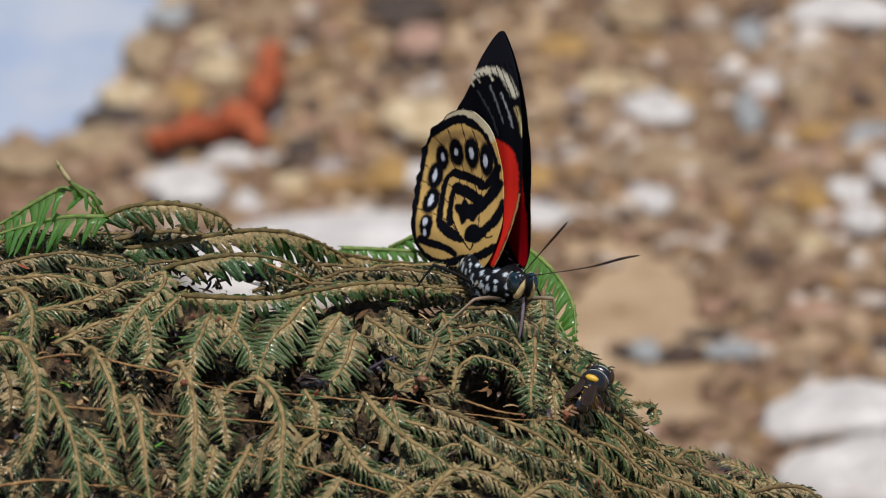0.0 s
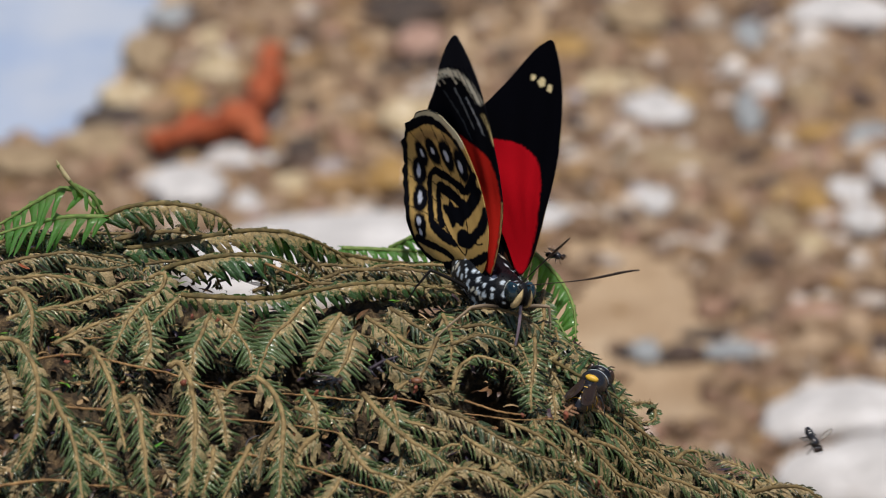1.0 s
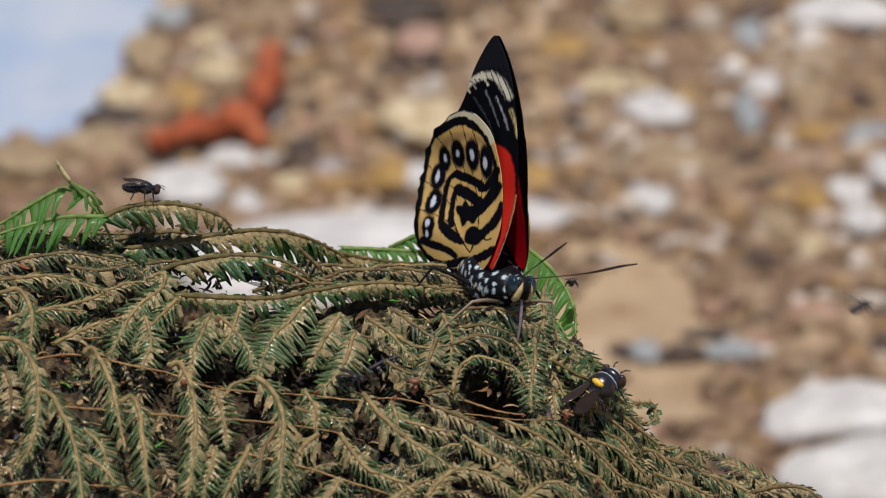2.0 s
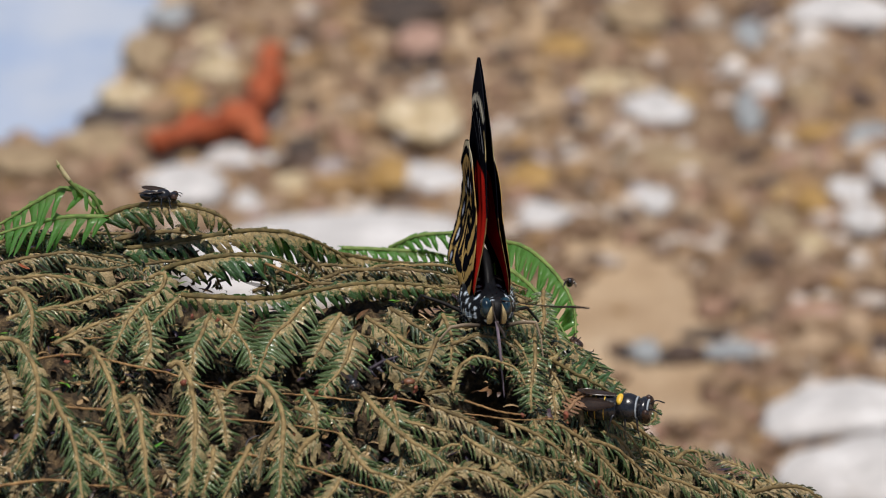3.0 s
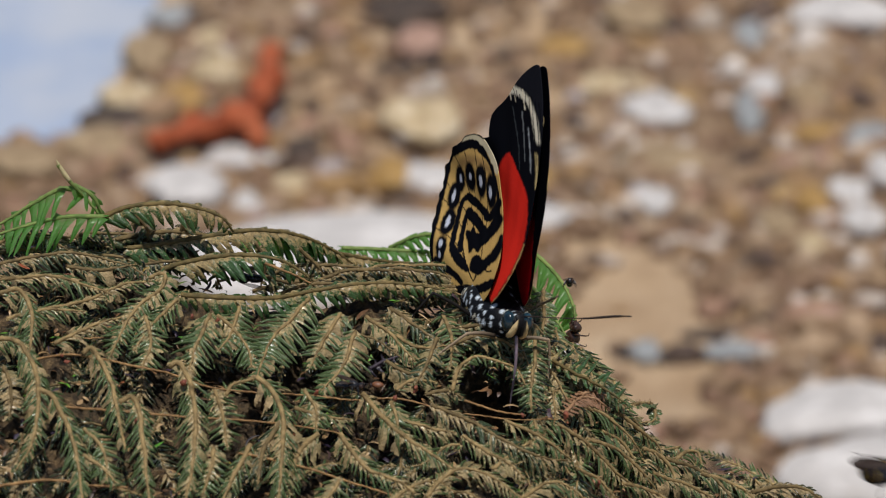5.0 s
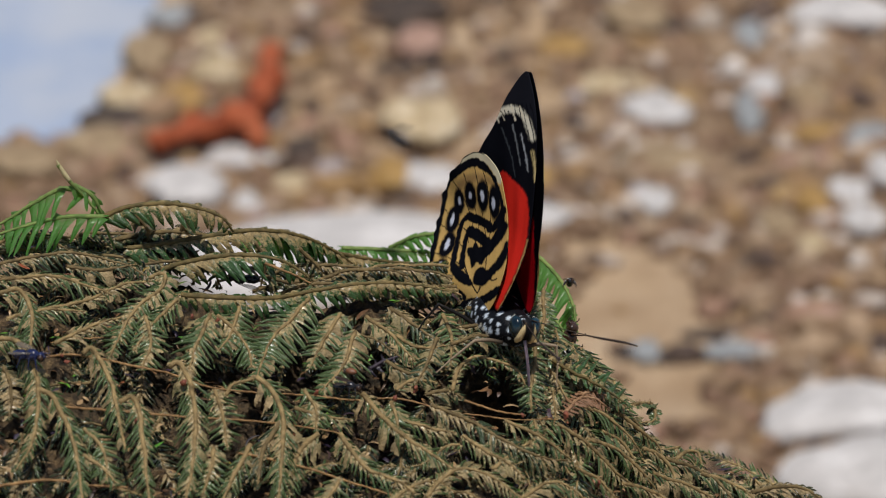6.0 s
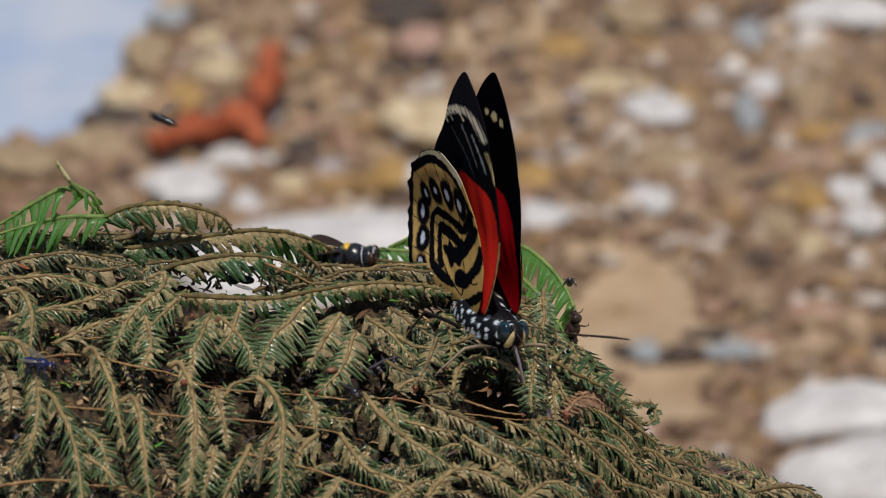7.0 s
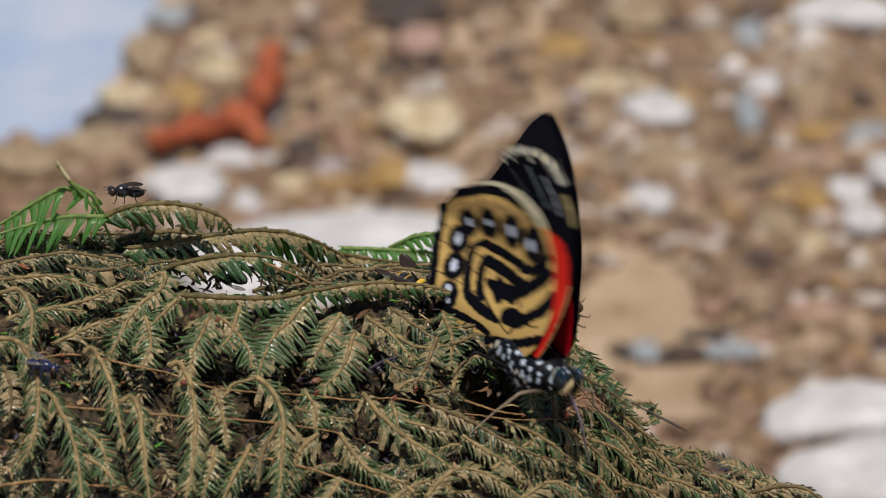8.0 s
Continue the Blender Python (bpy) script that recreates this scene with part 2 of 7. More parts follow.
# ---- ground, mound ----
CREST = np.array(((-200, -200), (-140, -70), (-90, -9), (-54, -2.2), (-41, -3.0), (-34, -4.6), (-27, -7.6), (-14, -7.6), (0, -8.0), (9, -9.6),
                  (15, -14.0), (21.6, -21), (27, -27.5), (35, -32), (46, -35.5), (70, -47), (110, -120), (150, -200)), dtype=float)


def crest(x):
    """Height of the mound's crest line, in millimetres."""
    X, Z = CREST.T
    x = np.asarray(x, dtype=float)
    i = np.clip(np.searchsorted(X, x) - 1, 0, len(X) - 2)
    d, g = np.diff(Z) / np.diff(X), np.diff(X)
    m = np.concatenate(([d[0]], (d[1:] * g[:-1] + d[:-1] * g[1:]) / (X[2:] - X[:-2]), [d[-1]]))
    h = X[i + 1] - X[i]
    t = np.clip((x - X[i]) / h, 0, 1)
    return (2 * t**3 - 3 * t**2 + 1) * Z[i] + (t**3 - 2 * t**2 + t) * h * m[i] + (3 * t**2 - 2 * t**3) * Z[i + 1] + (t**3 - t**2) * h * m[i + 1]


def mound_height(x, y):
    x, y = np.asarray(x, dtype=float), np.asarray(y, dtype=float)
    a, b = np.maximum(-y, 0), np.maximum(y, 0)
    front = 0.36 * a + 0.002 * a * a + 0.03 * np.maximum(a - 60, 0) ** 2
    back = np.where(b < 20, 0.05 * b * b, 20 + 2 * (b - 20))
    return np.maximum(crest(x) - front - back, -204)


def build_ground():
    n = 41
    edge = np.sinh(np.linspace(-6.5, 6.5, n)) / np.sinh(6.5) * 60000
    x, y = np.meshgrid(edge, edge + 400, indexing="ij")
    far = smoothstep(700, 6000, np.hypot(x, y))
    z = -200 + 60 * far * (lattice(np.stack((x.ravel(), y.ravel()), 1), 3000, 3).reshape(x.shape) - 0.5)
    v = np.stack((x.ravel(), y.ravel(), z.ravel()), 1)
    f = [(i * n + j, (i + 1) * n + j, (i + 1) * n + j + 1, i * n + j + 1) for i in range(n - 1) for j in range(n - 1)]
    return tagged(solid("ground", v, f, M_SAND), "tan sandy silt strewn with river pebbles", "ground", kind="structure")


def build_mound():
    xs = np.concatenate((np.linspace(-210, -62, 40), np.linspace(-60, 50, 380), np.linspace(52, 160, 30)))
    ys = np.concatenate((np.linspace(-150, -52, 30), np.linspace(-50, 12, 220), np.linspace(13, 125, 40)))
    x, y = np.meshgrid(xs, ys, indexing="ij")
    p = np.stack((x.ravel(), y.ravel()), 1)
    z = mound_height(p[:, 0], p[:, 1])
    z = z + 1.6 * (lattice(p, 5.0, 1) - 0.6) + 1.3 * (lattice(p, 1.9, 2) - 0.5) + 0.8 * (lattice(p, 0.8, 5) - 0.5) + 0.4 * (lattice(p, 0.35, 6) - 0.5)
    # silt settled level with the leaflets, cracked and torn into deeper pits
    z = z - 1.9 + 2.6 * smoothstep(0.45, 0.53, 0.7 * lattice(p, 4.2, 7) + 0.3 * lattice(p, 1.3, 8)) * smoothstep(4, -2, p[:, 1])
    dip = np.exp(-((((p[:, 0] - 5.4) / 3.9) ** 2 + ((p[:, 1] + 11.0) / 4.2) ** 2) ** 2))
    z = z - 13.0 * dip
    v = np.column_stack((p, z))
    n = len(ys)
    f = [(i * n + j, (i + 1) * n + j, (i + 1) * n + j + 1, i * n + j + 1) for i in range(len(xs) - 1) for j in range(n - 1)]
    return tagged(solid("mound", v, f, M_MUD), "muddy brown mound under a mat of fern", "mound", kind="structure")


ground = build_ground()
mound = build_mound()


# ---- fern ----
FERN = {}
# how far along its leaflet each row of points lies
LENGTHWISE = np.repeat(np.linspace(0, 1, 7), 5)[:, None] * np.ones((1, 3))
LEAN = np.array((-0.5, -0.85, 0.1))


def frond(name):
    looks = {"g": "", "stem1": "bright green fern frond with a pale upright tip", "green": "fresh green fern frond arching over the mound crest",
             "crest": "dark muddy fern frond arching along the crest", "dry": "dry brown curled scrap of fern at the mound edge", "rotten": "purple-black rotting scrap of fern in mud"}
    FERN["now"] = thing("fern_frond", looks.get(name, "mud-coated olive fern frond lying over the mound"), "fern frond", "fern fronds on the mound")
    FERN["seed"] = FERN.get("seed", 0) + 1


def stem(width, *points):
    v, f = tube(points, (width * 0.42, width * 0.36, width * 0.26), n=18 * len(points), sides=8)
    v = v + 0.12 * (np.stack([lattice(v, 0.45, 11 + k) for k in range(3)], 1) - 0.5) + 0.5 * (np.stack([lattice(v, 4.0, 14 + k) for k in range(3)], 1) - 0.5)
    solid("stem", v, f, STEM["g" if width > 0.5 else "s"], FERN["now"])


def leaflets(c, t, nrm, near, far, rng, droop, step=0.40, ends=(0.75, 1.0), broad=1.0):
    """Two rows of narrow leaflets with rolled edges along a midrib."""
    n = len(c)
    across, along = 5, 7
    cu = np.linspace(-1, 1, across)
    out = []
    big = step > 0.69
    slant = rng.uniform(26, 42) if step > 1 else rng.uniform(42, 56) if droop > 50 and big else rng.uniform(14, 34) if big else rng.uniform(30, 52)
    for i in range(n):
        u = i / max(n - 1, 1)
        size = (ends[0] + (ends[1] - ends[0]) * min(1, u * 4)) * (1 - max(0, (u - 0.45) / 0.55) ** 2 * 0.8)
        side = unit(np.cross(t[i], nrm[i]))
        if side @ LEAN < 0:
            side = -side
        for sg, ln in ((1, near), (-1, far)):
            if rng.random() < 0.04:
                continue
            L = ln * size * rng.uniform(0.82, 1.12)
            if L < 0.25:
                continue
            fwd = radians(slant + rng.uniform(-7, 7))
            d0 = unit(side * sg * np.cos(fwd) + t[i] * np.sin(fwd))
            fall = radians(droop * rng.uniform(0.55, 1.3))
            lift = radians(rng.uniform(-6, 6))
            sway = rng.uniform(-0.1, 0.3) if step > 1 else rng.uniform(-0.25, 0.3)
            up = unit(nrm[i] - d0 * (nrm[i] @ d0))
            v = np.linspace(0, 1, along)
            ang = lift + fall * v**0.8
            seg = np.cos(ang)[:, None] * d0 - np.sin(ang)[:, None] * up + (sway * v)[:, None] * t[i]
            spine = c[i] + np.concatenate((np.zeros((1, 3)), np.cumsum(seg[:-1] * L / (along - 1), axis=0)))
            nn = np.sin(ang)[:, None] * d0 + np.cos(ang)[:, None] * up
            wide = unit(np.cross(seg, nn))
            tw = rng.uniform(-0.2, 0.2) if step > 1 else rng.uniform(-0.35, 0.35)
            wide, nn = wide * np.cos(tw) + nn * np.sin(tw), nn * np.cos(tw) - wide * np.sin(tw)
            shape = (0.74, 0.66, 0.50, 0.46, 0.42, 0.31, 0.10) if step > 1 else (0.66, 0.50, 0.38, 0.35, 0.32, 0.24, 0.08)
            hw = step * math.cos(fwd) * broad * rng.uniform(0.84, 1.12) * np.array(shape)
            # webbed flat to its neighbours at the midrib, rolled under towards the tip
            curl = (rng.uniform(0.6, 1.0) if step > 1 else rng.uniform(0.8, 1.4)) * np.clip(v * 2.4, 0.2, 1.0)[:, None, None]
            v3 = spine[:, None] + hw[:, None, None] * (cu[None, :, None] * (1 - 0.2 * curl) * wide[:, None] - (curl * cu[None, :, None] ** 2) * nn[:, None])
            grid = [(a * across + b, a * across + b + 1, (a + 1) * across + b + 1, (a + 1) * across + b) for a in range(along - 1) for b in range(across - 1)]
            out.append((v3.reshape(-1, 3), grid))
    return out


def bristles(c, r, rng, count, length):
    """Short hairs standing off a midrib."""
    vs, fs = [], []
    for k in range(count):
        i = rng.randrange(len(c))
        a = rng.uniform(0, 6.283)
        d = np.array((math.cos(a), 0.5 * math.cos(a * 1.7 + 1), math.sin(a)))
        p = c[i] + d * r * 0.7 + np.array([rng.uniform(-0.3, 0.3) for q in range(3)])
        w = np.array((-d[2], 0.3, d[0])) * 0.024
        vs += [p - w, p + w, p + d * length * rng.uniform(0.5, 1.3)]
        fs.append((3 * k, 3 * k + 1, 3 * k + 2))
    return np.array(vs), fs


def pinna(kind, near, far, *points, droop=None, step=0.70, rib=0.19, holder=None, film=True):
    """One side branch: a hairy midrib with two rows of leaflets."""
    p = np.asarray(points, dtype=float)
    FERN["count"] = FERN.get("count", 0) + 1
    rng = random.Random(FERN["count"])
    length = np.linalg.norm(np.diff(p, axis=0), axis=1).sum()
    n = max(5, int(length / step))
    fine = spline(p, max(24, int(length * 3)))
    if step < 1:
        fine = fine + 0.35 * (np.stack([lattice(fine + FERN["count"], 2.6, 33 + q) for q in range(3)], 1) - 0.5) + 0.16 * (np.stack([lattice(fine, 0.9, 43 + q) for q in range(3)], 1) - 0.5)
    c = spline(fine, n)
    t = unit(np.gradient(c, axis=0))
    over = np.array((0.0, -0.36, 0.93)) if kind != "g" else np.array((0.0, -0.25, 0.97))
    nrm = unit(over - t * (t @ over)[:, None])
    if droop is None:
        droop = 22 + (46 if step < 1 else 66) * float(np.abs(t[:, 0]).mean())
    rib = 0.28 if step > 1 else rib * 1.1
    v, f = tube(fine, (rib * 1.25, rib, rib * 0.45), n=max(24, int(length * 3)), sides=7)
    v = v + 0.09 * (np.stack([lattice(v, 0.22, 21 + k) for k in range(3)], 1) - 0.5)
    if kind != "g":
        v, f = joined((v, f), bristles(fine, rib, rng, int(length * 18), 0.30))
    ob = solid("pinna", v, f, STEM[kind], holder or FERN["now"])
    made = leaflets(c, t, nrm, near, far, rng, droop, step, broad=0.98 if kind == "g" else 1.22 if step > 1 else 1.04)
    if not made:
        return
    v, f = joined(*made)
    v = v + (0.20 if step < 1 else 0.16) * (np.stack([lattice(v, 0.55, 71 + q) for q in range(3)], 1) - 0.5)
    if step > 0.69:
        for k, (a, g) in enumerate(made):
            solid("leaflet", v[k * len(a):(k + 1) * len(a)], g, LEAF[kind], ob, paint=LENGTHWISE)
    else:
        tagged(solid("foliage", v, f, LEAF[kind], ob, paint=np.tile(LENGTHWISE, (len(made), 1))), kind="stuff")
    if kind != "g" and step < 1 and holder is None and film:
        crust(c, t, nrm, near, far, droop, ob, 0.8)


def crust(c, t, nrm, near, far, droop, ob, spread):
    """Dried mud that webs the leaflets together, torn into slits and ragged at its edge."""
    n, m = max(10, len(c) * 3), 8
    at = np.linspace(0, len(c) - 1, n)
    c, t, nrm = (np.stack([np.interp(at, np.arange(len(c)), w[:, q]) for q in range(3)], 1) for w in (c, t, nrm))
    side = unit(np.cross(t, nrm))
    side = np.where((side @ LEAN < 0)[:, None], -side, side)
    cols = []
    taper = np.minimum(1, np.linspace(1.5, 0.35, n))
    for k in range(-m, m + 1):
        u = abs(k) / m
        w = (near if k > 0 else far) * spread * (0.62 + 0.55 * lattice(c + (5 if k > 0 else 0), 1.6, 93)) * taper
        ang = radians(droop * 0.8) * u
        cols.append(c + side * (np.sign(k) * w * u * math.cos(ang * 0.6))[:, None] + t * (w * u * 0.5)[:, None] - nrm * (0.14 + w * u * math.sin(ang) * 0.8)[:, None])
    v = np.stack(cols, 1).reshape(-1, 3)
    v = v + 0.34 * (np.stack([lattice(v, 0.8, 95 + q) for q in range(3)], 1) - 0.5) + 0.18 * (np.stack([lattice(v, 0.3, 98 + q) for q in range(3)], 1) - 0.5)
    q = 2 * m + 1
    kk, ii = np.meshgrid(np.arange(q - 1), np.arange(n - 1))
    u = np.abs(kk - m + 0.5) / m
    hole = lattice(np.stack((ii.ravel() * 0.42, (kk * 0.11).ravel()), 1) + float(c[0, 0]), 1.0, 99).reshape(u.shape) + 0.32 * u
    reach = 0.51 + 0.30 * math.exp(-((c[:, 0].mean() + 8.0) / 12.0) ** 2 - ((c[:, 1].mean() + 13.0) / 7.5) ** 2)
    f = [(i * q + j, i * q + j + 1, (i + 1) * q + j + 1, (i + 1) * q + j) for i in range(n - 1) for j in range(q - 1) if hole[i, j] < reach]
    if f:
        solid("crust", v, f, M_CRUST, ob, "brown dried mud between the leaflets")

frond('stem1')
stem(0.55, (-46.3, 2.0, 10.3), (-44.9, 2.0, 7.8), (-43.3, 2.0, 5.9), (-41.3, 2.0, 2.9), (-39.9, 2.0, -0.9))
v, f = tube([(-46.55, 2.0, 10.9), (-46.2, 2.0, 10.1), (-45.7, 2.0, 9.2), (-45.1, 2.0, 8.2)], (0.06, 0.24, 0.31, 0.27), 20, 8)
solid("stem_tip", v, f, stem_material("cream_tip", (0.42, 0.36, 0.17), (0.66, 0.58, 0.34), 0.6), FERN["now"], "cream withered stem tip")
pinna('g', 4.3, 2.2, (-43.5, 3.0, 6.2), (-46.1, 3.0, 6.6), (-49.6, 3.0, 4.7), (-52.4, 3.0, 2.8), (-55.2, 3.0, 1.1), step=1.12, droop=62)
pinna('g', 3.1, 2.5, (-44.6, 2.5, 7.3), (-42.6, 2.5, 6.1), (-41.6, 2.5, 4.2), (-41.1, 2.5, 2.5), step=1.12, droop=56)
pinna('g', 4.7, 2.5, (-40.9, 1.0, 3.8), (-45.3, 1.0, 3.8), (-49.5, 1.0, 2.9), (-55.0, 1.0, 1.1), step=1.12, droop=62)
pinna('m', 3.9, 2.2, (-41.0, 2.0, 3.4), (-37.9, 2.0, 4.7), (-33.1, 2.0, 5.1), (-29.0, 2.0, 4.3), (-26.6, 2.0, 3.1), (-25.5, 2.0, 1.4), step=1.12)

frond('crest')
pinna('m', 4.3, 2.5, (-38.3, 1.0, -0.4), (-33.3, 2.9, -0.5), (-28.6, 4.8, -0.5), (-23.8, 6.6, -0.6), (-19.7, 8.5, -1.7), (-16.3, 10.4, -3.6), (-12.9, 12.2, -6.4), (-10.5, 14.1, -9.5), (-9.0, 16.0, -12.1), step=1.12)
pinna('m', 4.3, 2.8, (-34.2, 0.0, -2.8), (-30.4, 0.0, -1.6), (-24.9, 0.0, -0.8), (-20.1, 0.0, -1.4), (-17.4, 0.0, -2.9), (-16.2, 0.0, -4.0), step=1.12)
stem(0.46, (-21.4, -1.5, -1.2), (-19.4, -1.5, -2.1), (-17.4, -1.5, -3.0), (-15.9, -1.5, -3.8))
pinna('m', 3.2, 3.1, (-31.3, -8.5, -2.1), (-25.9, -8.0, -2.7), (-20.6, -6.5, -3.5), (-15.3, -3.9, -3.7), (-9.8, -1.8, -3.8), (-4.4, -1.2, -4.1), (0.8, -1.6, -4.9), step=1.12)

frond('green')
pinna('g', 4.1, 2.2, (-12.9, 24.0, -11.1), (-9.6, 24.0, -11.2), (-6.0, 24.0, -11.4), (-1.7, 24.0, -11.7), (2.0, 24.0, -12.7), step=1.12)
pinna('g', 2.9, 2.2, (-6.8, 26.0, -12.0), (-3.9, 25.0, -10.1), (-1.0, 24.0, -9.1), (3.3, 23.0, -8.6), (6.9, 22.0, -9.2), step=1.12)
pinna('g', 4.7, 0.5, (6.2, 22.0, -9.1), (9.7, 18.6, -8.2), (12.4, 15.2, -8.6), (14.8, 11.8, -10.1), (16.2, 8.4, -12.0), (16.4, 5.0, -14.4), step=1.12)
pinna('g', 3.7, 0.6, (6.7, 12.0, -7.5), (9.5, 9.5, -8.2), (11.6, 7.0, -9.3), (13.6, 4.5, -11.2), (15.5, 2.0, -13.4), step=1.12)
pinna('o', 3.2, 3.1, (7.0, 6.0, -7.2), (10.1, 4.5, -10.1), (12.2, 3.0, -11.3), (15.0, 1.5, -13.6), (17.2, -0.0, -16.4), step=1.12)
pinna('d', 3.3, 2.5, (-6.4, -4.5, -5.7), (-3.7, -6.6, -6.8), (-0.6, -9.1, -8.1), step=0.72)
pinna('g', 3.6, 2.2, (-25.0, 9.0, -3.0), (-20.0, 10.0, -3.4), (-15.0, 12.0, -5.6), (-11.0, 14.0, -8.8), step=1.12)
pinna('m', 4.4, 2.6, (-21.0, 11.0, -4.2), (-16.0, 13.0, -6.0), (-11.5, 15.5, -8.2), (-6.5, 18.0, -10.2), (-2.0, 20.0, -11.4), step=1.12)
stem(0.48, (-6.1, 25.0, -11.8), (-6.8, 27.5, -17.6), (-7.6, 30.0, -26.9))
stem(0.48, (6.3, 22.0, -9.2), (5.5, 24.0, -15.9), (4.8, 26.0, -24.9))
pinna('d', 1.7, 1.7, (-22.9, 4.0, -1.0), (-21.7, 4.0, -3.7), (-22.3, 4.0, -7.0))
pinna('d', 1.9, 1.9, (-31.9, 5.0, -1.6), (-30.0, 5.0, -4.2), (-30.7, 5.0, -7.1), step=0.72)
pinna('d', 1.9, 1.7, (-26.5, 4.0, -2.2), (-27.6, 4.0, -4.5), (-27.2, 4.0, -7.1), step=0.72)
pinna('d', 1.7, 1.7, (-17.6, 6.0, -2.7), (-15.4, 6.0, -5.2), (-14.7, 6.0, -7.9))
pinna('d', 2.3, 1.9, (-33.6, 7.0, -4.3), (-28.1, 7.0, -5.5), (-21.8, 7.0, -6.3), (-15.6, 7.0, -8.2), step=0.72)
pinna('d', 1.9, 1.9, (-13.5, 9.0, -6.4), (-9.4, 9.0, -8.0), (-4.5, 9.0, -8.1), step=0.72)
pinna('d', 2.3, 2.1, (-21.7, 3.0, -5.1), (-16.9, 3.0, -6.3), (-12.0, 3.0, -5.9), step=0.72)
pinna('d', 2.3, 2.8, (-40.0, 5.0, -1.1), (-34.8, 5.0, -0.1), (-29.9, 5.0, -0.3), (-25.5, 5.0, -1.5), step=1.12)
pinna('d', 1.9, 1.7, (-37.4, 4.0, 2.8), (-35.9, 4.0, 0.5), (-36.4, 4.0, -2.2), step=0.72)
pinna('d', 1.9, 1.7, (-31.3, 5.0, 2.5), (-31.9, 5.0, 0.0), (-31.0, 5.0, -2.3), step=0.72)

frond('left')
pinna('d', 2.9, 1.9, (-54.2, -0.4, 0.8), (-50.5, 3.4, 0.6), (-47.4, -0.1, 1.2), (-45.1, -2.0, 0.6), step=0.72)
pinna('d', 3.4, 1.9, (-54.6, -3.9, -0.5), (-49.3, -2.7, 0.2), (-43.8, -2.4, 0.5), (-38.3, -4.0, -0.3), (-35.4, -5.8, -1.1), step=0.72)
pinna('o', 2.9, 2.5, (-49.0, -10.8, -3.2), (-43.4, -9.5, -2.6), (-38.2, -6.7, -1.7), (-33.4, -5.5, -1.5), step=0.72)
pinna('o', 2.9, 2.5, (-35.2, -5.7, -1.2), (-33.5, -4.9, -1.0), (-33.5, -6.7, -1.7), (-36.0, -9.6, -2.6), (-37.7, -12.9, -3.9), (-39.5, -18.5, -6.1), step=0.72)
pinna('o', 2.7, 2.3, (-30.7, -6.8, -2.4), (-32.6, -9.7, -3.2), (-34.5, -12.4, -4.1), (-36.6, -16.4, -5.7), step=0.72)
stem(0.41, (-50.1, -18.3, -6.1), (-48.2, -17.8, -5.8), (-42.2, -17.7, -5.7), (-33.5, -19.1, -6.8), (-25.5, -20.6, -8.6), (-14.9, -18.7, -10.3))
pinna('o', 3.3, 3.3, (-27.7, -10.3, -3.8), (-28.9, -14.2, -5.1), (-29.8, -18.2, -6.7), (-30.3, -19.5, -7.2), step=0.72)
pinna('o', 4.0, 4.0, (-16.1, -4.8, -4.3), (-17.9, -8.1, -5.1), (-19.8, -11.1, -5.9), (-21.0, -14.2, -6.8), (-21.9, -18.1, -8.3), step=0.72)
pinna('o', 3.4, 3.4, (-10.6, -8.8, -6.9), (-11.1, -11.2, -7.7), (-11.5, -13.1, -8.5), (-12.5, -15.2, -9.3), (-14.4, -18.0, -10.1), step=0.72)
stem(0.27, (-46.4, -14.9, -5.2), (-42.4, -14.4, -5.0), (-35.8, -13.1, -4.8))
pinna('d', 2.1, 2.1, (-48.7, -10.0, -3.0), (-49.9, -12.5, -4.1), (-51.2, -13.7, -4.6), step=0.72)

frond('low')
pinna('o', 4.0, 1.9, (-54.2, -9.0, -2.0), (-51.2, -8.4, -1.5), (-49.8, -9.4, -1.9), (-48.9, -11.7, -2.8), (-48.5, -15.7, -4.4), (-48.8, -17.8, -5.3), step=0.72, droop=58, rib=0.25)
pinna('o', 3.4, 2.5, (-53.6, -15.6, -4.4), (-50.6, -15.9, -4.4), (-48.8, -17.9, -5.2), (-47.5, -21.5, -6.7), (-47.2, -25.3, -8.4), (-47.4, -29.1, -10.2), (-48.0, -31.4, -11.3), (-49.3, -33.8, -12.5), step=0.72, droop=58, rib=0.25)
pinna('o', 3.1, 2.9, (-47.1, -23.0, -7.4), (-45.4, -24.2, -7.9), (-43.9, -26.9, -9.1), (-42.7, -29.8, -10.5), (-41.9, -33.5, -12.3), (-41.2, -37.7, -14.4), step=0.72, droop=58, rib=0.25)
pinna('o', 3.1, 1.7, (-42.5, -18.0, -5.2), (-41.5, -17.3, -4.8), (-40.1, -19.5, -5.8), (-38.5, -23.0, -7.4), (-37.6, -26.7, -9.2), (-36.8, -30.7, -11.2), step=0.72, droop=58, rib=0.25)
pinna('o', 3.1, 2.3, (-37.7, -24.7, -8.3), (-36.4, -23.7, -7.9), (-35.4, -25.8, -8.9), (-34.7, -29.4, -10.7), (-34.2, -33.0, -12.5), (-33.5, -37.4, -14.8), step=0.72, droop=58, rib=0.25)
pinna('o', 4.2, 3.1, (-32.4, -19.2, -6.2), (-31.2, -18.6, -6.1), (-29.7, -20.9, -7.4), (-28.9, -24.3, -9.0), (-28.7, -28.0, -10.8), (-28.9, -32.5, -12.8), (-29.5, -37.0, -15.0), step=0.72, droop=58, rib=0.25)
stem(0.41, (-45.1, -24.6, -9.0), (-36.5, -24.8, -9.3), (-29.9, -24.9, -10.0), (-23.4, -24.2, -10.9), (-14.8, -23.2, -12.5), (-11.9, -23.5, -13.1))
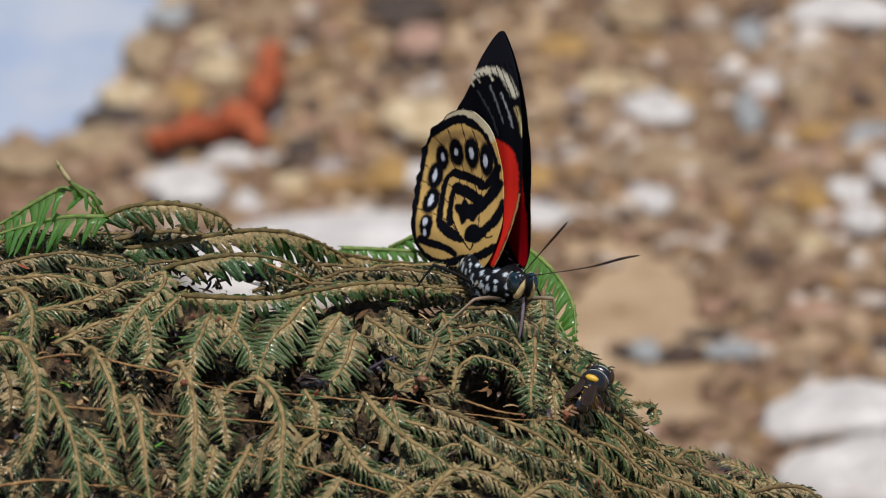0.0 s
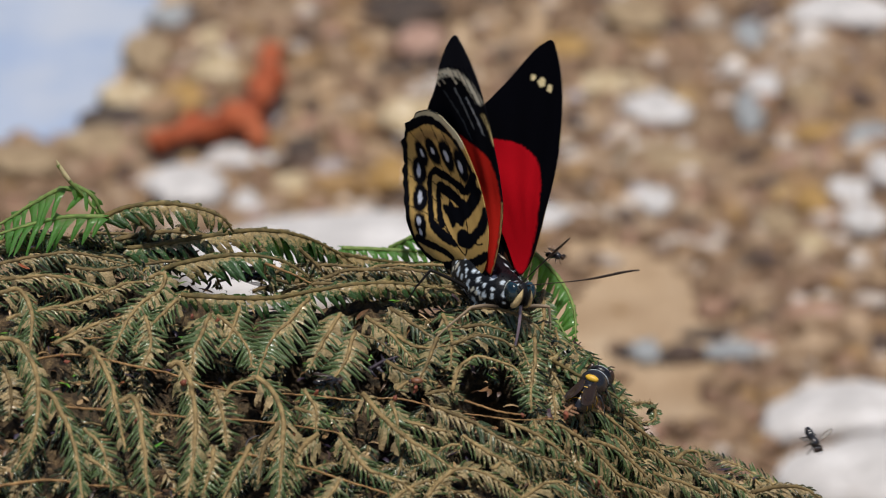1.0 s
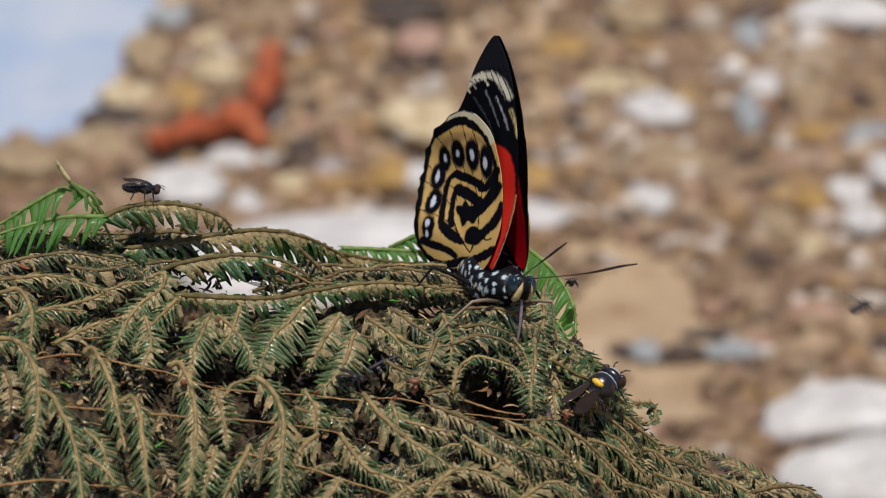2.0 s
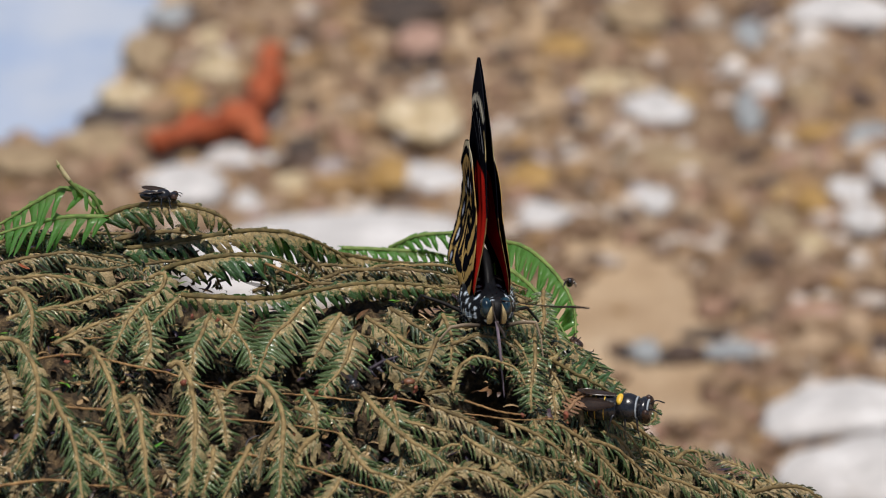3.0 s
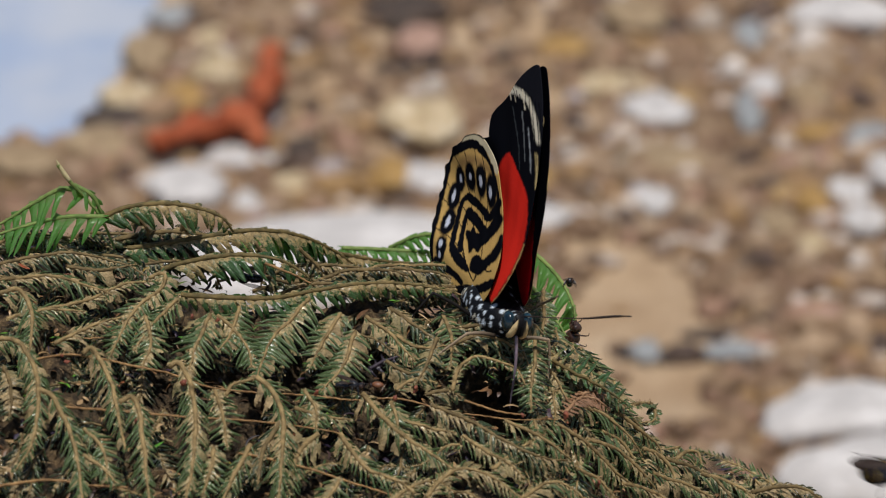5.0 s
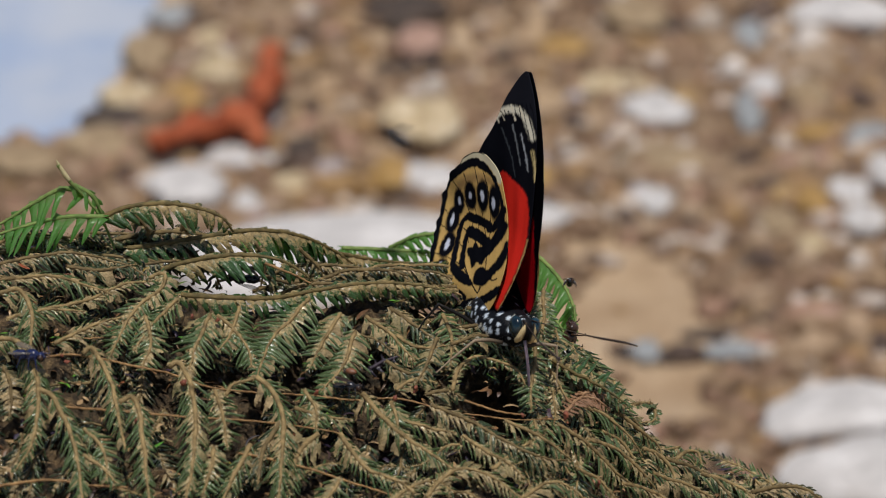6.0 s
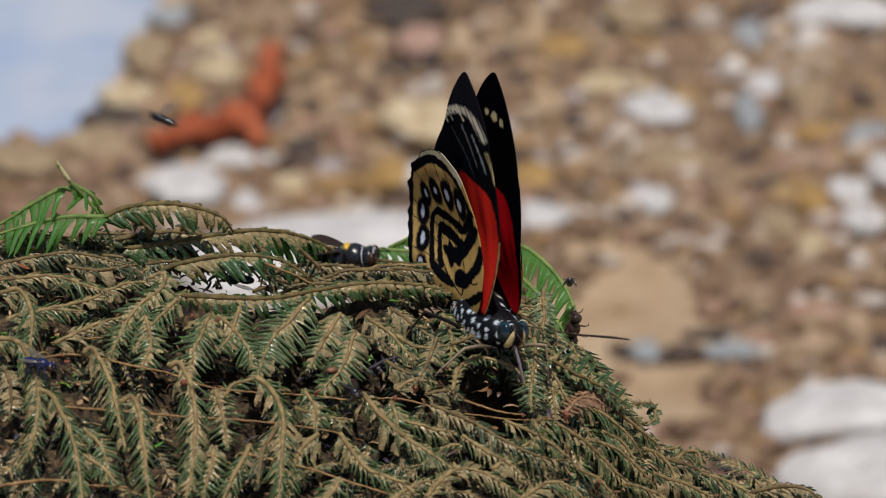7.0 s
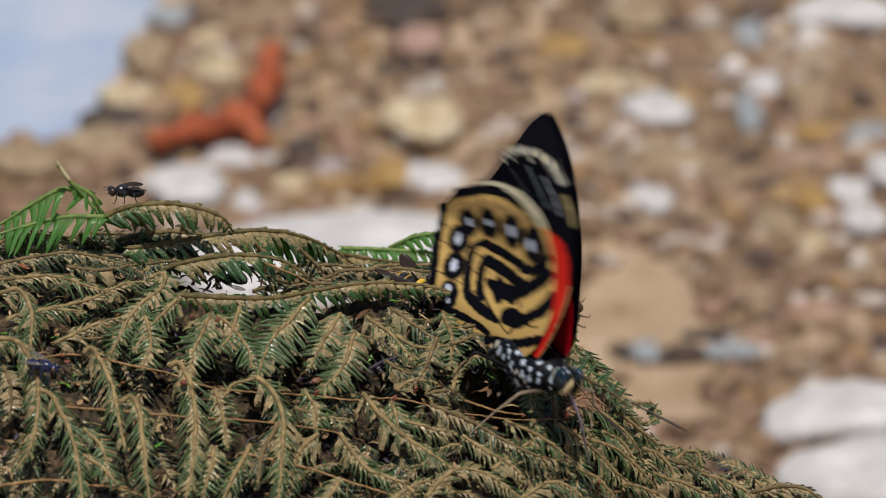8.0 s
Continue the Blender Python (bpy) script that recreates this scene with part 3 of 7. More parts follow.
pinna('o', 3.1, 2.5, (-22.3, -27.1, -12.3), (-23.2, -29.5, -13.3), (-24.4, -32.3, -14.4), (-25.5, -35.4, -15.7), step=0.72, droop=58, rib=0.25)

frond('mid')
pinna('o', 4.2, 3.4, (-21.9, -19.0, -7.8), (-20.2, -20.2, -8.8), (-19.1, -22.2, -10.0), (-18.7, -24.6, -11.2), (-18.8, -27.5, -12.5), (-18.9, -32.0, -14.6), (-18.9, -35.2, -16.2), step=0.72, droop=58, rib=0.25)
pinna('d', 2.7, 1.7, (-18.8, -23.5, -11.2), (-20.0, -25.7, -11.9), (-21.0, -28.2, -12.9), (-21.5, -32.7, -14.9), step=0.72, droop=58, rib=0.25)
pinna('o', 1.9, 1.9, (-25.4, -21.5, -8.9), (-25.0, -20.1, -8.4), (-23.5, -19.1, -8.2), (-21.7, -18.1, -8.3), step=0.72)
stem(0.34, (-14.9, -18.5, -10.5), (-9.6, -18.5, -11.3), (-5.6, -17.7, -11.4), (-1.6, -18.1, -12.0), (3.1, -19.0, -12.8), (7.8, -19.0, -13.3), (13.5, -15.7, -15.3))
pinna('o', 3.4, 3.1, (-9.6, -18.5, -10.3), (-6.9, -21.5, -11.9), (-4.2, -23.9, -13.3), (-1.6, -25.5, -14.3), (1.4, -27.5, -15.6), step=0.72, droop=58, rib=0.25)
pinna('o', 3.1, 3.1, (-12.2, -24.2, -12.7), (-10.5, -26.2, -13.9), (-8.5, -28.3, -15.1), (-5.5, -29.5, -15.9), (-3.2, -31.0, -16.9), step=0.72, droop=58, rib=0.25)
stem(0.41, (-23.9, -28.4, -12.8), (-14.7, -28.8, -15.1), (-9.5, -29.9, -16.4), (-2.9, -31.4, -17.9))
pinna('o', 2.9, 2.9, (-14.8, -23.9, -12.9), (-16.7, -26.5, -13.7), (-17.6, -29.7, -15.0), (-18.2, -32.8, -16.4), step=0.72, droop=58, rib=0.25)
pinna('o', 2.5, 2.5, (-6.3, -19.0, -11.1), (-5.5, -21.1, -12.1), (-5.2, -23.0, -13.0), step=0.72)

frond('right')
pinna('d', 4.2, 2.5, (-1.3, -19.1, -11.5), (2.4, -20.5, -12.4), (5.7, -22.2, -13.4), (9.0, -23.7, -14.8), (11.7, -23.4, -16.2), (14.7, -21.3, -17.6), step=0.72)
pinna('o', 3.4, 2.1, (7.4, -20.1, -12.9), (11.1, -20.4, -14.7), (13.8, -20.7, -16.8), (15.3, -20.6, -18.1), step=0.72)
pinna('o', 3.4, 2.3, (13.5, -17.2, -15.0), (16.6, -16.4, -17.5), (18.3, -16.1, -19.4), (20.4, -15.9, -21.8), (22.8, -14.9, -24.4), (25.3, -13.7, -27.4), step=0.72)
pinna('o', 2.9, 2.1, (19.1, -12.0, -18.6), (21.6, -10.3, -20.9), (23.1, -10.9, -23.1), (24.5, -12.2, -25.6), step=0.72)
pinna('o', 1.3, 1.1, (1.1, -16.4, -10.8), (1.5, -14.2, -9.9), (2.3, -12.6, -9.3), (4.1, -11.4, -8.8), (6.8, -11.9, -9.3), (8.8, -12.5, -10.1), (9.7, -14.5, -11.3))
stem(0.41, (0.4, -15.4, -11.3), (3.1, -17.0, -12.1), (5.8, -17.8, -12.7), (9.8, -17.5, -13.6))
pinna('o', 2.5, 2.1, (11.0, -6.9, -8.7), (11.0, -10.1, -10.1), (10.6, -13.8, -11.3), (10.4, -17.5, -12.8), step=0.72)
pinna('o', 2.1, 1.9, (12.3, 4.6, -7.8), (12.3, -2.3, -7.9), (11.7, -7.1, -9.4), (11.0, -10.6, -10.3), step=0.72)
pinna('m', 1.4, 4.0, (13.2, -8.0, -11.0), (16.2, -8.0, -13.0), (19.0, -8.0, -14.6), (22.0, -8.0, -16.6), step=0.95, droop=4)
pinna('o', 3.4, 3.0, (13.0, -6.5, -11.4), (16.4, -6.0, -13.6), (19.0, -5.8, -15.6), (22.4, -5.4, -18.6), step=0.85, rib=0.2)
pinna('o', 2.5, 2.3, (5.9, -4.7, -6.8), (7.9, -6.9, -8.0), (9.6, -8.8, -9.3), (10.4, -10.8, -10.6), step=0.72)
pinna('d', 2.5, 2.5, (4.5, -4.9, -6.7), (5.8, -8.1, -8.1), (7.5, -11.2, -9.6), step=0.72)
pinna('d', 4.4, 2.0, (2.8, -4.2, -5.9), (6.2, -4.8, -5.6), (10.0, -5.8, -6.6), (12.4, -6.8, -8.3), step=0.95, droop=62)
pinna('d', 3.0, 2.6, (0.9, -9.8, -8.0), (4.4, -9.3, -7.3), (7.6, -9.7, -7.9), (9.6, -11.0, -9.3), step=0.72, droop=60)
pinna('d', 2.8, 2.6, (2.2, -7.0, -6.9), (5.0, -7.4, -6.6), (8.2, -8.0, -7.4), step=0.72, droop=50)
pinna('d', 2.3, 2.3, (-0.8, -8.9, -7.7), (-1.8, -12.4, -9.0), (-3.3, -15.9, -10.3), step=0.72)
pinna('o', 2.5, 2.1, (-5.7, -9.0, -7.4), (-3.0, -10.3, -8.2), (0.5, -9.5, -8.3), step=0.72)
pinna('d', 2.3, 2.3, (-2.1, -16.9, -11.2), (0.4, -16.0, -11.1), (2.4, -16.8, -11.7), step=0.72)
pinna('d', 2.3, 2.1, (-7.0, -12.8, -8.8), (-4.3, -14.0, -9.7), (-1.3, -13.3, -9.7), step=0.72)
pinna('o', 2.5, 2.1, (-0.1, -4.8, -6.4), (1.1, -8.5, -7.9), (0.8, -12.8, -9.7), step=0.72)
pinna('o', 2.1, 1.9, (-5.6, -16.6, -10.7), (-3.6, -14.9, -10.2), (-0.9, -14.9, -10.5), step=0.72)

frond('edge')
pinna('o', 3.5, 2.9, (24.5, -6.8, -23.7), (26.4, -5.1, -25.4), (28.0, -5.7, -27.2), (28.8, -8.6, -29.0), step=0.8, droop=66, rib=0.22)
pinna('o', 2.9, 2.5, (28.6, -3.4, -26.9), (30.1, -1.3, -27.0), (31.6, -0.5, -27.4), (31.9, -2.3, -28.2), step=0.8, droop=66, rib=0.22)
pinna('d', 3.7, 2.9, (27.4, -4.7, -26.2), (31.0, -3.6, -28.2), (33.7, -4.1, -29.5), (35.9, -6.1, -31.2), step=0.8, droop=66, rib=0.22)
pinna('d', 3.7, 2.9, (38.0, -4.1, -31.2), (40.9, -2.3, -31.4), (43.8, -1.5, -31.8), (47.3, -2.4, -33.4), step=0.8, droop=66, rib=0.22)
pinna('o', 1.3, 1.1, (23.3, -2.1, -20.0), (25.3, 3.1, -22.5), (26.3, 4.5, -23.9), (25.8, -0.8, -23.0), (24.3, -3.3, -21.9))
pinna('o', 3.3, 2.9, (21.0, -5.5, -18.6), (23.9, -4.8, -22.1), (26.4, -3.7, -25.0), (26.9, -4.9, -25.9), step=0.8, droop=66, rib=0.22)
pinna('o', 3.7, 3.1, (31.7, -3.9, -28.8), (34.5, -3.5, -29.8), (37.3, -3.9, -31.1), (39.4, -5.4, -32.3), step=0.8, droop=66, rib=0.22)
pinna('o', 3.6, 3.0, (15.0, -11.0, -15.0), (19.0, -10.0, -17.2), (22.4, -9.4, -20.4), (24.2, -9.8, -23.2), step=0.8, droop=62, rib=0.2)
pinna('o', 3.6, 3.0, (17.4, -14.6, -18.2), (21.0, -13.0, -20.6), (24.0, -12.4, -23.8), (26.0, -12.6, -26.6), step=0.8, droop=62, rib=0.2)
pinna('o', 3.4, 3.0, (21.5, -17.0, -23.0), (25.0, -14.6, -25.4), (28.4, -13.6, -28.2), (31.0, -13.6, -30.6), step=0.8, droop=62, rib=0.2)
pinna('o', 3.4, 3.0, (25.6, -10.2, -25.4), (29.2, -8.2, -27.6), (33.0, -7.6, -30.0), (36.0, -8.2, -32.4), step=0.8, droop=62, rib=0.2)
pinna('o', 3.4, 3.0, (33.0, -10.0, -31.2), (37.4, -7.4, -31.8), (41.4, -6.8, -33.4), (44.4, -7.4, -35.4), step=0.8, droop=62, rib=0.2)

frond('dry')
pinna('b', 1.9, 1.7, (14.6, -14.8, -14.4), (16.1, -11.6, -14.5), (18.1, -9.2, -15.6), (20.1, -8.2, -17.4), step=0.72, droop=40, film=False)
pinna('b', 1.6, 1.4, (16.7, -9.9, -14.8), (18.3, -7.5, -15.6), (19.9, -6.5, -16.9), step=0.72, droop=40, film=False)

frond('rotten')
pinna('p', 1.7, 1.7, (-8.7, -12.9, -9.7), (-7.1, -11.9, -9.2), (-5.2, -11.1, -8.9), step=0.72, droop=50, film=False)

frond('cover')
pinna('o', 3.3, 2.7, (-54.4, -6.5, -1.4), (-49.0, -5.9, -0.9), (-43.5, -6.9, -1.2), (-39.4, -8.7, -2.0), step=0.72)
pinna('o', 2.9, 2.7, (-51.9, -12.1, -3.6), (-47.3, -10.8, -2.9), (-42.6, -11.2, -3.0), step=0.72)
pinna('o', 3.1, 2.9, (-46.0, -15.7, -4.9), (-41.8, -13.4, -3.9), (-38.2, -11.9, -3.4), step=0.72)
pinna('d', 2.9, 2.7, (-45.1, -4.3, -0.2), (-41.0, -4.9, -0.5), (-36.9, -3.9, -0.2), step=0.72)
pinna('o', 3.3, 2.9, (-26.9, -10.3, -4.0), (-23.8, -13.0, -5.7), (-22.6, -16.8, -7.6), step=0.72)
pinna('o', 3.1, 2.9, (-35.3, -11.5, -3.5), (-34.6, -15.5, -5.2), (-35.4, -18.9, -6.6), step=0.72)
pinna('o', 3.1, 3.1, (-12.2, -6.2, -5.7), (-14.3, -10.4, -7.0), (-15.8, -14.8, -8.5), step=0.72)
pinna('o', 2.9, 2.7, (-24.3, -7.9, -3.7), (-25.0, -11.6, -4.9), (-26.5, -15.3, -6.2), step=0.72)
pinna('o', 3.1, 2.7, (-5.6, -20.6, -12.5), (-2.6, -21.1, -13.0), (1.4, -21.9, -13.8), step=0.72)
pinna('o', 2.9, 2.7, (-17.5, -21.0, -10.8), (-14.2, -21.3, -11.7), (-10.8, -21.3, -12.2), step=0.72)
pinna('o', 2.9, 2.7, (-41.6, -27.5, -10.3), (-39.3, -30.4, -11.7), (-38.6, -34.2, -13.5), step=0.72)
pinna('d', 2.7, 2.7, (-51.8, -18.9, -6.5), (-50.5, -22.1, -7.9), (-50.6, -25.9, -9.6), step=0.72)
pinna('o', 2.9, 2.7, (-26.5, -28.4, -12.0), (-26.9, -31.3, -13.4), (-27.7, -35.1, -15.1), step=0.72)
pinna('o', 2.9, 2.5, (-9.1, -6.2, -6.0), (-6.4, -8.5, -7.2), (-3.3, -12.3, -9.1), step=0.72)
pinna('o', 2.7, 2.5, (5.7, -26.4, -16.1), (8.4, -23.5, -15.3), (12.1, -19.1, -15.4), step=0.72)

frond('bottom')
stem(0.48, (-51.6, -34.6, -14.1), (-45.8, -34.0, -13.5), (-41.2, -34.3, -13.8), (-36.3, -34.4, -14.0))
pinna('o', 2.5, 2.5, (-41.5, -31.3, -11.8), (-39.3, -32.6, -12.6), (-37.6, -34.6, -13.6), step=0.72)
pinna('o', 2.7, 2.7, (-6.1, -32.8, -17.5), (-4.7, -30.9, -16.8), (-2.6, -29.5, -16.3), (-0.3, -28.8, -16.3), step=0.72)
pinna('o', 2.9, 2.9, (-1.9, -31.2, -17.2), (0.4, -28.1, -16.0), (3.0, -27.1, -15.7), (6.3, -28.4, -16.5), (9.3, -30.1, -18.1), step=0.72)
pinna('o', 3.1, 2.7, (8.6, -31.0, -18.1), (11.6, -27.1, -17.9), (14.3, -24.9, -18.9), (16.7, -24.7, -21.2), step=0.72)
pinna('o', 2.9, 2.5, (-12.1, -30.0, -15.6), (-12.7, -31.5, -16.3), (-14.0, -33.5, -17.0), step=0.72)
pinna('o', 2.7, 2.5, (2.4, -22.4, -13.7), (5.0, -24.5, -14.8), (7.7, -25.6, -15.7), (9.6, -27.2, -17.1), step=0.72)
pinna('o', 2.7, 2.5, (15.8, -20.8, -19.0), (18.6, -19.2, -21.4), (20.6, -19.4, -24.0), step=0.72)
pinna('o', 2.5, 2.5, (-26.8, -20.8, -8.5), (-25.7, -24.4, -10.4), (-25.2, -28.1, -12.2), step=0.72)
pinna('o', 2.9, 2.5, (-16.3, -18.4, -9.7), (-15.2, -20.5, -10.9), (-14.8, -23.5, -12.4), step=0.72)

def fill_fronds():
    """The lower layers of the mat, over and round the mound."""
    rng = random.Random(77)

    def lay(x, y, turn, length, h, near, kind, step=0.66):
        pts = []
        for i in range(5):
            u = i / 4 - 0.5
            a = turn + u * rng.uniform(-0.5, 0.5)
            px, py = x + math.cos(a) * u * length, y + math.sin(a) * u * length
            pts.append((px, py, float(mound_height(px, py)) + h + 0.7 * (1 - 4 * u * u) * rng.random()))
        pinna(kind, near, near * rng.uniform(0.75, 1.0), *pts, droop=rng.uniform(20, 50), step=step, rib=0.12, film=h > 0.9)

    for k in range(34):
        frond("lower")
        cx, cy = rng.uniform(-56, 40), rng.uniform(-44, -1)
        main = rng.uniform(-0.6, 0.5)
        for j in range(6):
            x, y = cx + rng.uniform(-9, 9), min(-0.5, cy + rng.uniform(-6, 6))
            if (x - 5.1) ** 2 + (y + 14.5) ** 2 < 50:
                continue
            # all of the dark kind, its colour standing for shade under the mat
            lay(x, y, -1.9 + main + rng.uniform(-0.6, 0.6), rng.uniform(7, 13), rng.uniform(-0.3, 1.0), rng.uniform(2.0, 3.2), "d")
    for k in range(34):
        a = rng.uniform(0, 2 * math.pi)
        cx, cy = -18 + 78 * math.cos(a), -16 + 62 * math.sin(a)
        if -58 < cx < 48 and -48 < cy < 12:
            cx = -75 if cx < 0 else 62
        spots = []
        for j in range(5):
            x, y = cx + rng.uniform(-14, 14), cy + rng.uniform(-12, 12)
            if y > 6 and -60 < x < 48:
                y = 12 + y
            if x < 42 or y < -52:
                spots.append((x, y))
        if spots:
            frond("outer")
        for x, y in spots:
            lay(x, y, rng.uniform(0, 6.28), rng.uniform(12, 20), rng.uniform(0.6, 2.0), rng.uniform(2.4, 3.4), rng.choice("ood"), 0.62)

    for k in range(24):
        frond("lower")
        for j in range(5):
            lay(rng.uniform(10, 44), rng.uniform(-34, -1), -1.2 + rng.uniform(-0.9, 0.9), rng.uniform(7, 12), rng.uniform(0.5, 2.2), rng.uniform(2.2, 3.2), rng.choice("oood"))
    for k in range(9):
        frond("loose")
        for j in range(3):
            x, y = rng.uniform(-55, 36), rng.uniform(-42, -4)
            if (x - 5.1) ** 2 + (y + 14.5) ** 2 > 60:
                lay(x, y, rng.uniform(-2.6, 0.4), rng.uniform(4, 9), rng.uniform(2.6, 3.6), rng.uniform(0.9, 1.8), rng.choice("oood"), 0.66)
    for k in range(9):
        frond("lower")
        for j in range(5):
            x = rng.choice((rng.uniform(-56, -34), rng.uniform(-16, 6)))
            y = rng.uniform(0.5, 7)
            z = float(crest(x)) + rng.uniform(0.6, 2.6)
            n, w = rng.uniform(5, 8), rng.uniform(-1.5, 1.5)
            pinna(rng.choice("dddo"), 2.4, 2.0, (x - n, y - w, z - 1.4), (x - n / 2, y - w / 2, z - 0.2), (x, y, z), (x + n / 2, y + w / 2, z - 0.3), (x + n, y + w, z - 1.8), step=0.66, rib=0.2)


def build_litter():
    """Curled scraps of dead leaf and rootlet stuck in the silt."""
    rng = random.Random(19)
    made = []
    for k in range(1500):
        x, y = rng.uniform(-58, 44), rng.uniform(-46, 1)
        a, tilt, L = rng.uniform(0, 6.283), rng.uniform(-0.5, 0.6), rng.uniform(0.7, 2.6)
        thin = rng.random() < 0.35
        w = 0.07 if thin else rng.uniform(0.16, 0.42)
        d = np.array((math.cos(a) * math.cos(tilt), math.sin(a) * math.cos(tilt), math.sin(tilt)))
        s = unit(np.cross(d, (0.1, 0.2, 1.0)))
        up = np.cross(s, d)
        u = np.linspace(-1, 1, 6)
        bend = rng.uniform(-0.5, 0.5) * L
        mid = np.array((x, y, 0.0)) + d * (u * L / 2)[:, None] + s * (bend * 0.5 * u**2)[:, None] + up * (-0.3 * L * u**2 * rng.random())[:, None]
        base = float(mound_height(x, y)) + rng.uniform(0.6, 2.9)
        wd = w * np.array((0.3, 0.8, 1.0, 0.9, 0.7, 0.15))
        roll = rng.uniform(0.1, 0.7)
        v = np.stack([mid + s * (q * wd)[:, None] - up * (roll * q * q * wd)[:, None] for q in (-1, 0, 1)], 1).reshape(-1, 3)
        v[:, 2] += base
        made.append((v, [(i * 3 + j, i * 3 + j + 1, i * 3 + j + 4, i * 3 + j + 3) for i in range(5) for j in range(2)]))
    v, f = joined(*made)
    m, nt, b = material("dead_leaf", 0.45, 0.5)
    geo = nt.nodes.new("ShaderNodeNewGeometry")
    tone = ramp(nt, geo.outputs["Random Per Island"], (0.0, (0.010, 0.008, 0.012)), (0.16, (0.045, 0.028, 0.060)), (0.3, (0.06, 0.032, 0.018)), (0.5, (0.19, 0.095, 0.038)), (0.72, (0.30, 0.19, 0.085)), (0.86, (0.44, 0.30, 0.16)), (0.9, (0.30, 0.07, 0.03)), (0.95, (0.06, 0.20, 0.02)), (1.0, (0.12, 0.30, 0.03)))
    n = noise_tex(nt, 2600.0, 4.0, vec=geo.outputs["Position"])
    nt.links.new(mixed(nt, 1.0, tone, ramp(nt, n, (0.3, grey(0.5)), (0.7, grey(1.3))), "MULTIPLY"), b.inputs["Base Color"])
    bump(nt, b, n, 0.0001, 0.8)
    return tagged(solid("leaf_litter", v, f, m), "brown curled scraps of dead leaf caught in the mud", "leaf litter", kind="stuff")


fill_fronds()
build_litter()


# ---- butterfly ----
M_WING = painted("wing_scales", 0.6, 0.0, 14000.0, 0.000012, 0.0, 0.22)
M_COAT = painted("body_scales", 0.5, 0.14, 9000.0, 0.00006, 0.0, 0.35)
BLACK, TAN, PALE, RED, RED_TOP = (0.0060, 0.0066, 0.0098), (0.63, 0.41, 0.14), (0.66, 0.60, 0.42), (0.70, 0.028, 0.018), (0.46, 0.006, 0.014)
ICE, CREAM, DUSK = (0.62, 0.66, 0.78), (0.62, 0.50, 0.24), (0.40, 0.25, 0.10)

FORE = ((0.3, 0.0), (1.5, 2.5), (1.9, 6.0), (1.7, 9.5), (0.9, 12.9), (-0.4, 16.2), (-2.1, 19.3), (-4.1, 22.2), (-6.5, 24.6), (-8.9, 26.3), (-10.6, 27.0),
        (-12.4, 25.8), (-14.1, 23.8), (-15.6, 21.4), (-16.8, 19.2), (-18.2, 17.1), (-19.9, 14.9), (-20.6, 13.2), (-19.0, 10.8), (-14.0, 7.4), (-8.0, 4.0), (-3.0, 1.0), (-0.8, -0.2))
HIND = ((-2.3, -1.1), (-0.4, 1.0), (0.2, 3.5), (0.2, 5.4), (-0.5, 7.3), (-1.5, 9.4), (-2.7, 11.5), (-4.4, 13.1), (-6.5, 14.5), (-9.1, 15.4), (-12.6, 15.7), (-15.4, 15.5), (-17.7, 15.0), (-19.7, 14.2), (-21.9, 13.1), (-22.6, 12.2), (-24.3, 11.1), (-25.9, 10.2), (-26.3, 9.3), (-26.9, 8.6), (-27.4, 7.7), (-28.6, 6.7), (-27.7, 5.8), (-27.4, 4.9), (-26.9, 4.4), (-27.3, 3.4), (-26.5, 2.8), (-26.3, 2.1), (-25.1, 1.5), (-24.6, 0.6), (-23.3, -0.3), (-23.1, -1.5), (-21.9, -2.6), (-20.5, -3.4), (-18.4, -3.9), (-15.9, -4.2), (-12.6, -3.8), (-9.2, -3.0), (-5.8, -1.8))


def oblique(p):
    """The wing pattern's own measure: the bands run thicker along the body than across it."""
    p = np.asarray(p, dtype=float)
    return np.stack((0.3985 * p[..., 0] + 0.2434 * p[..., 1], -0.2992 * p[..., 0] + 0.9459 * p[..., 1]), axis=-1)


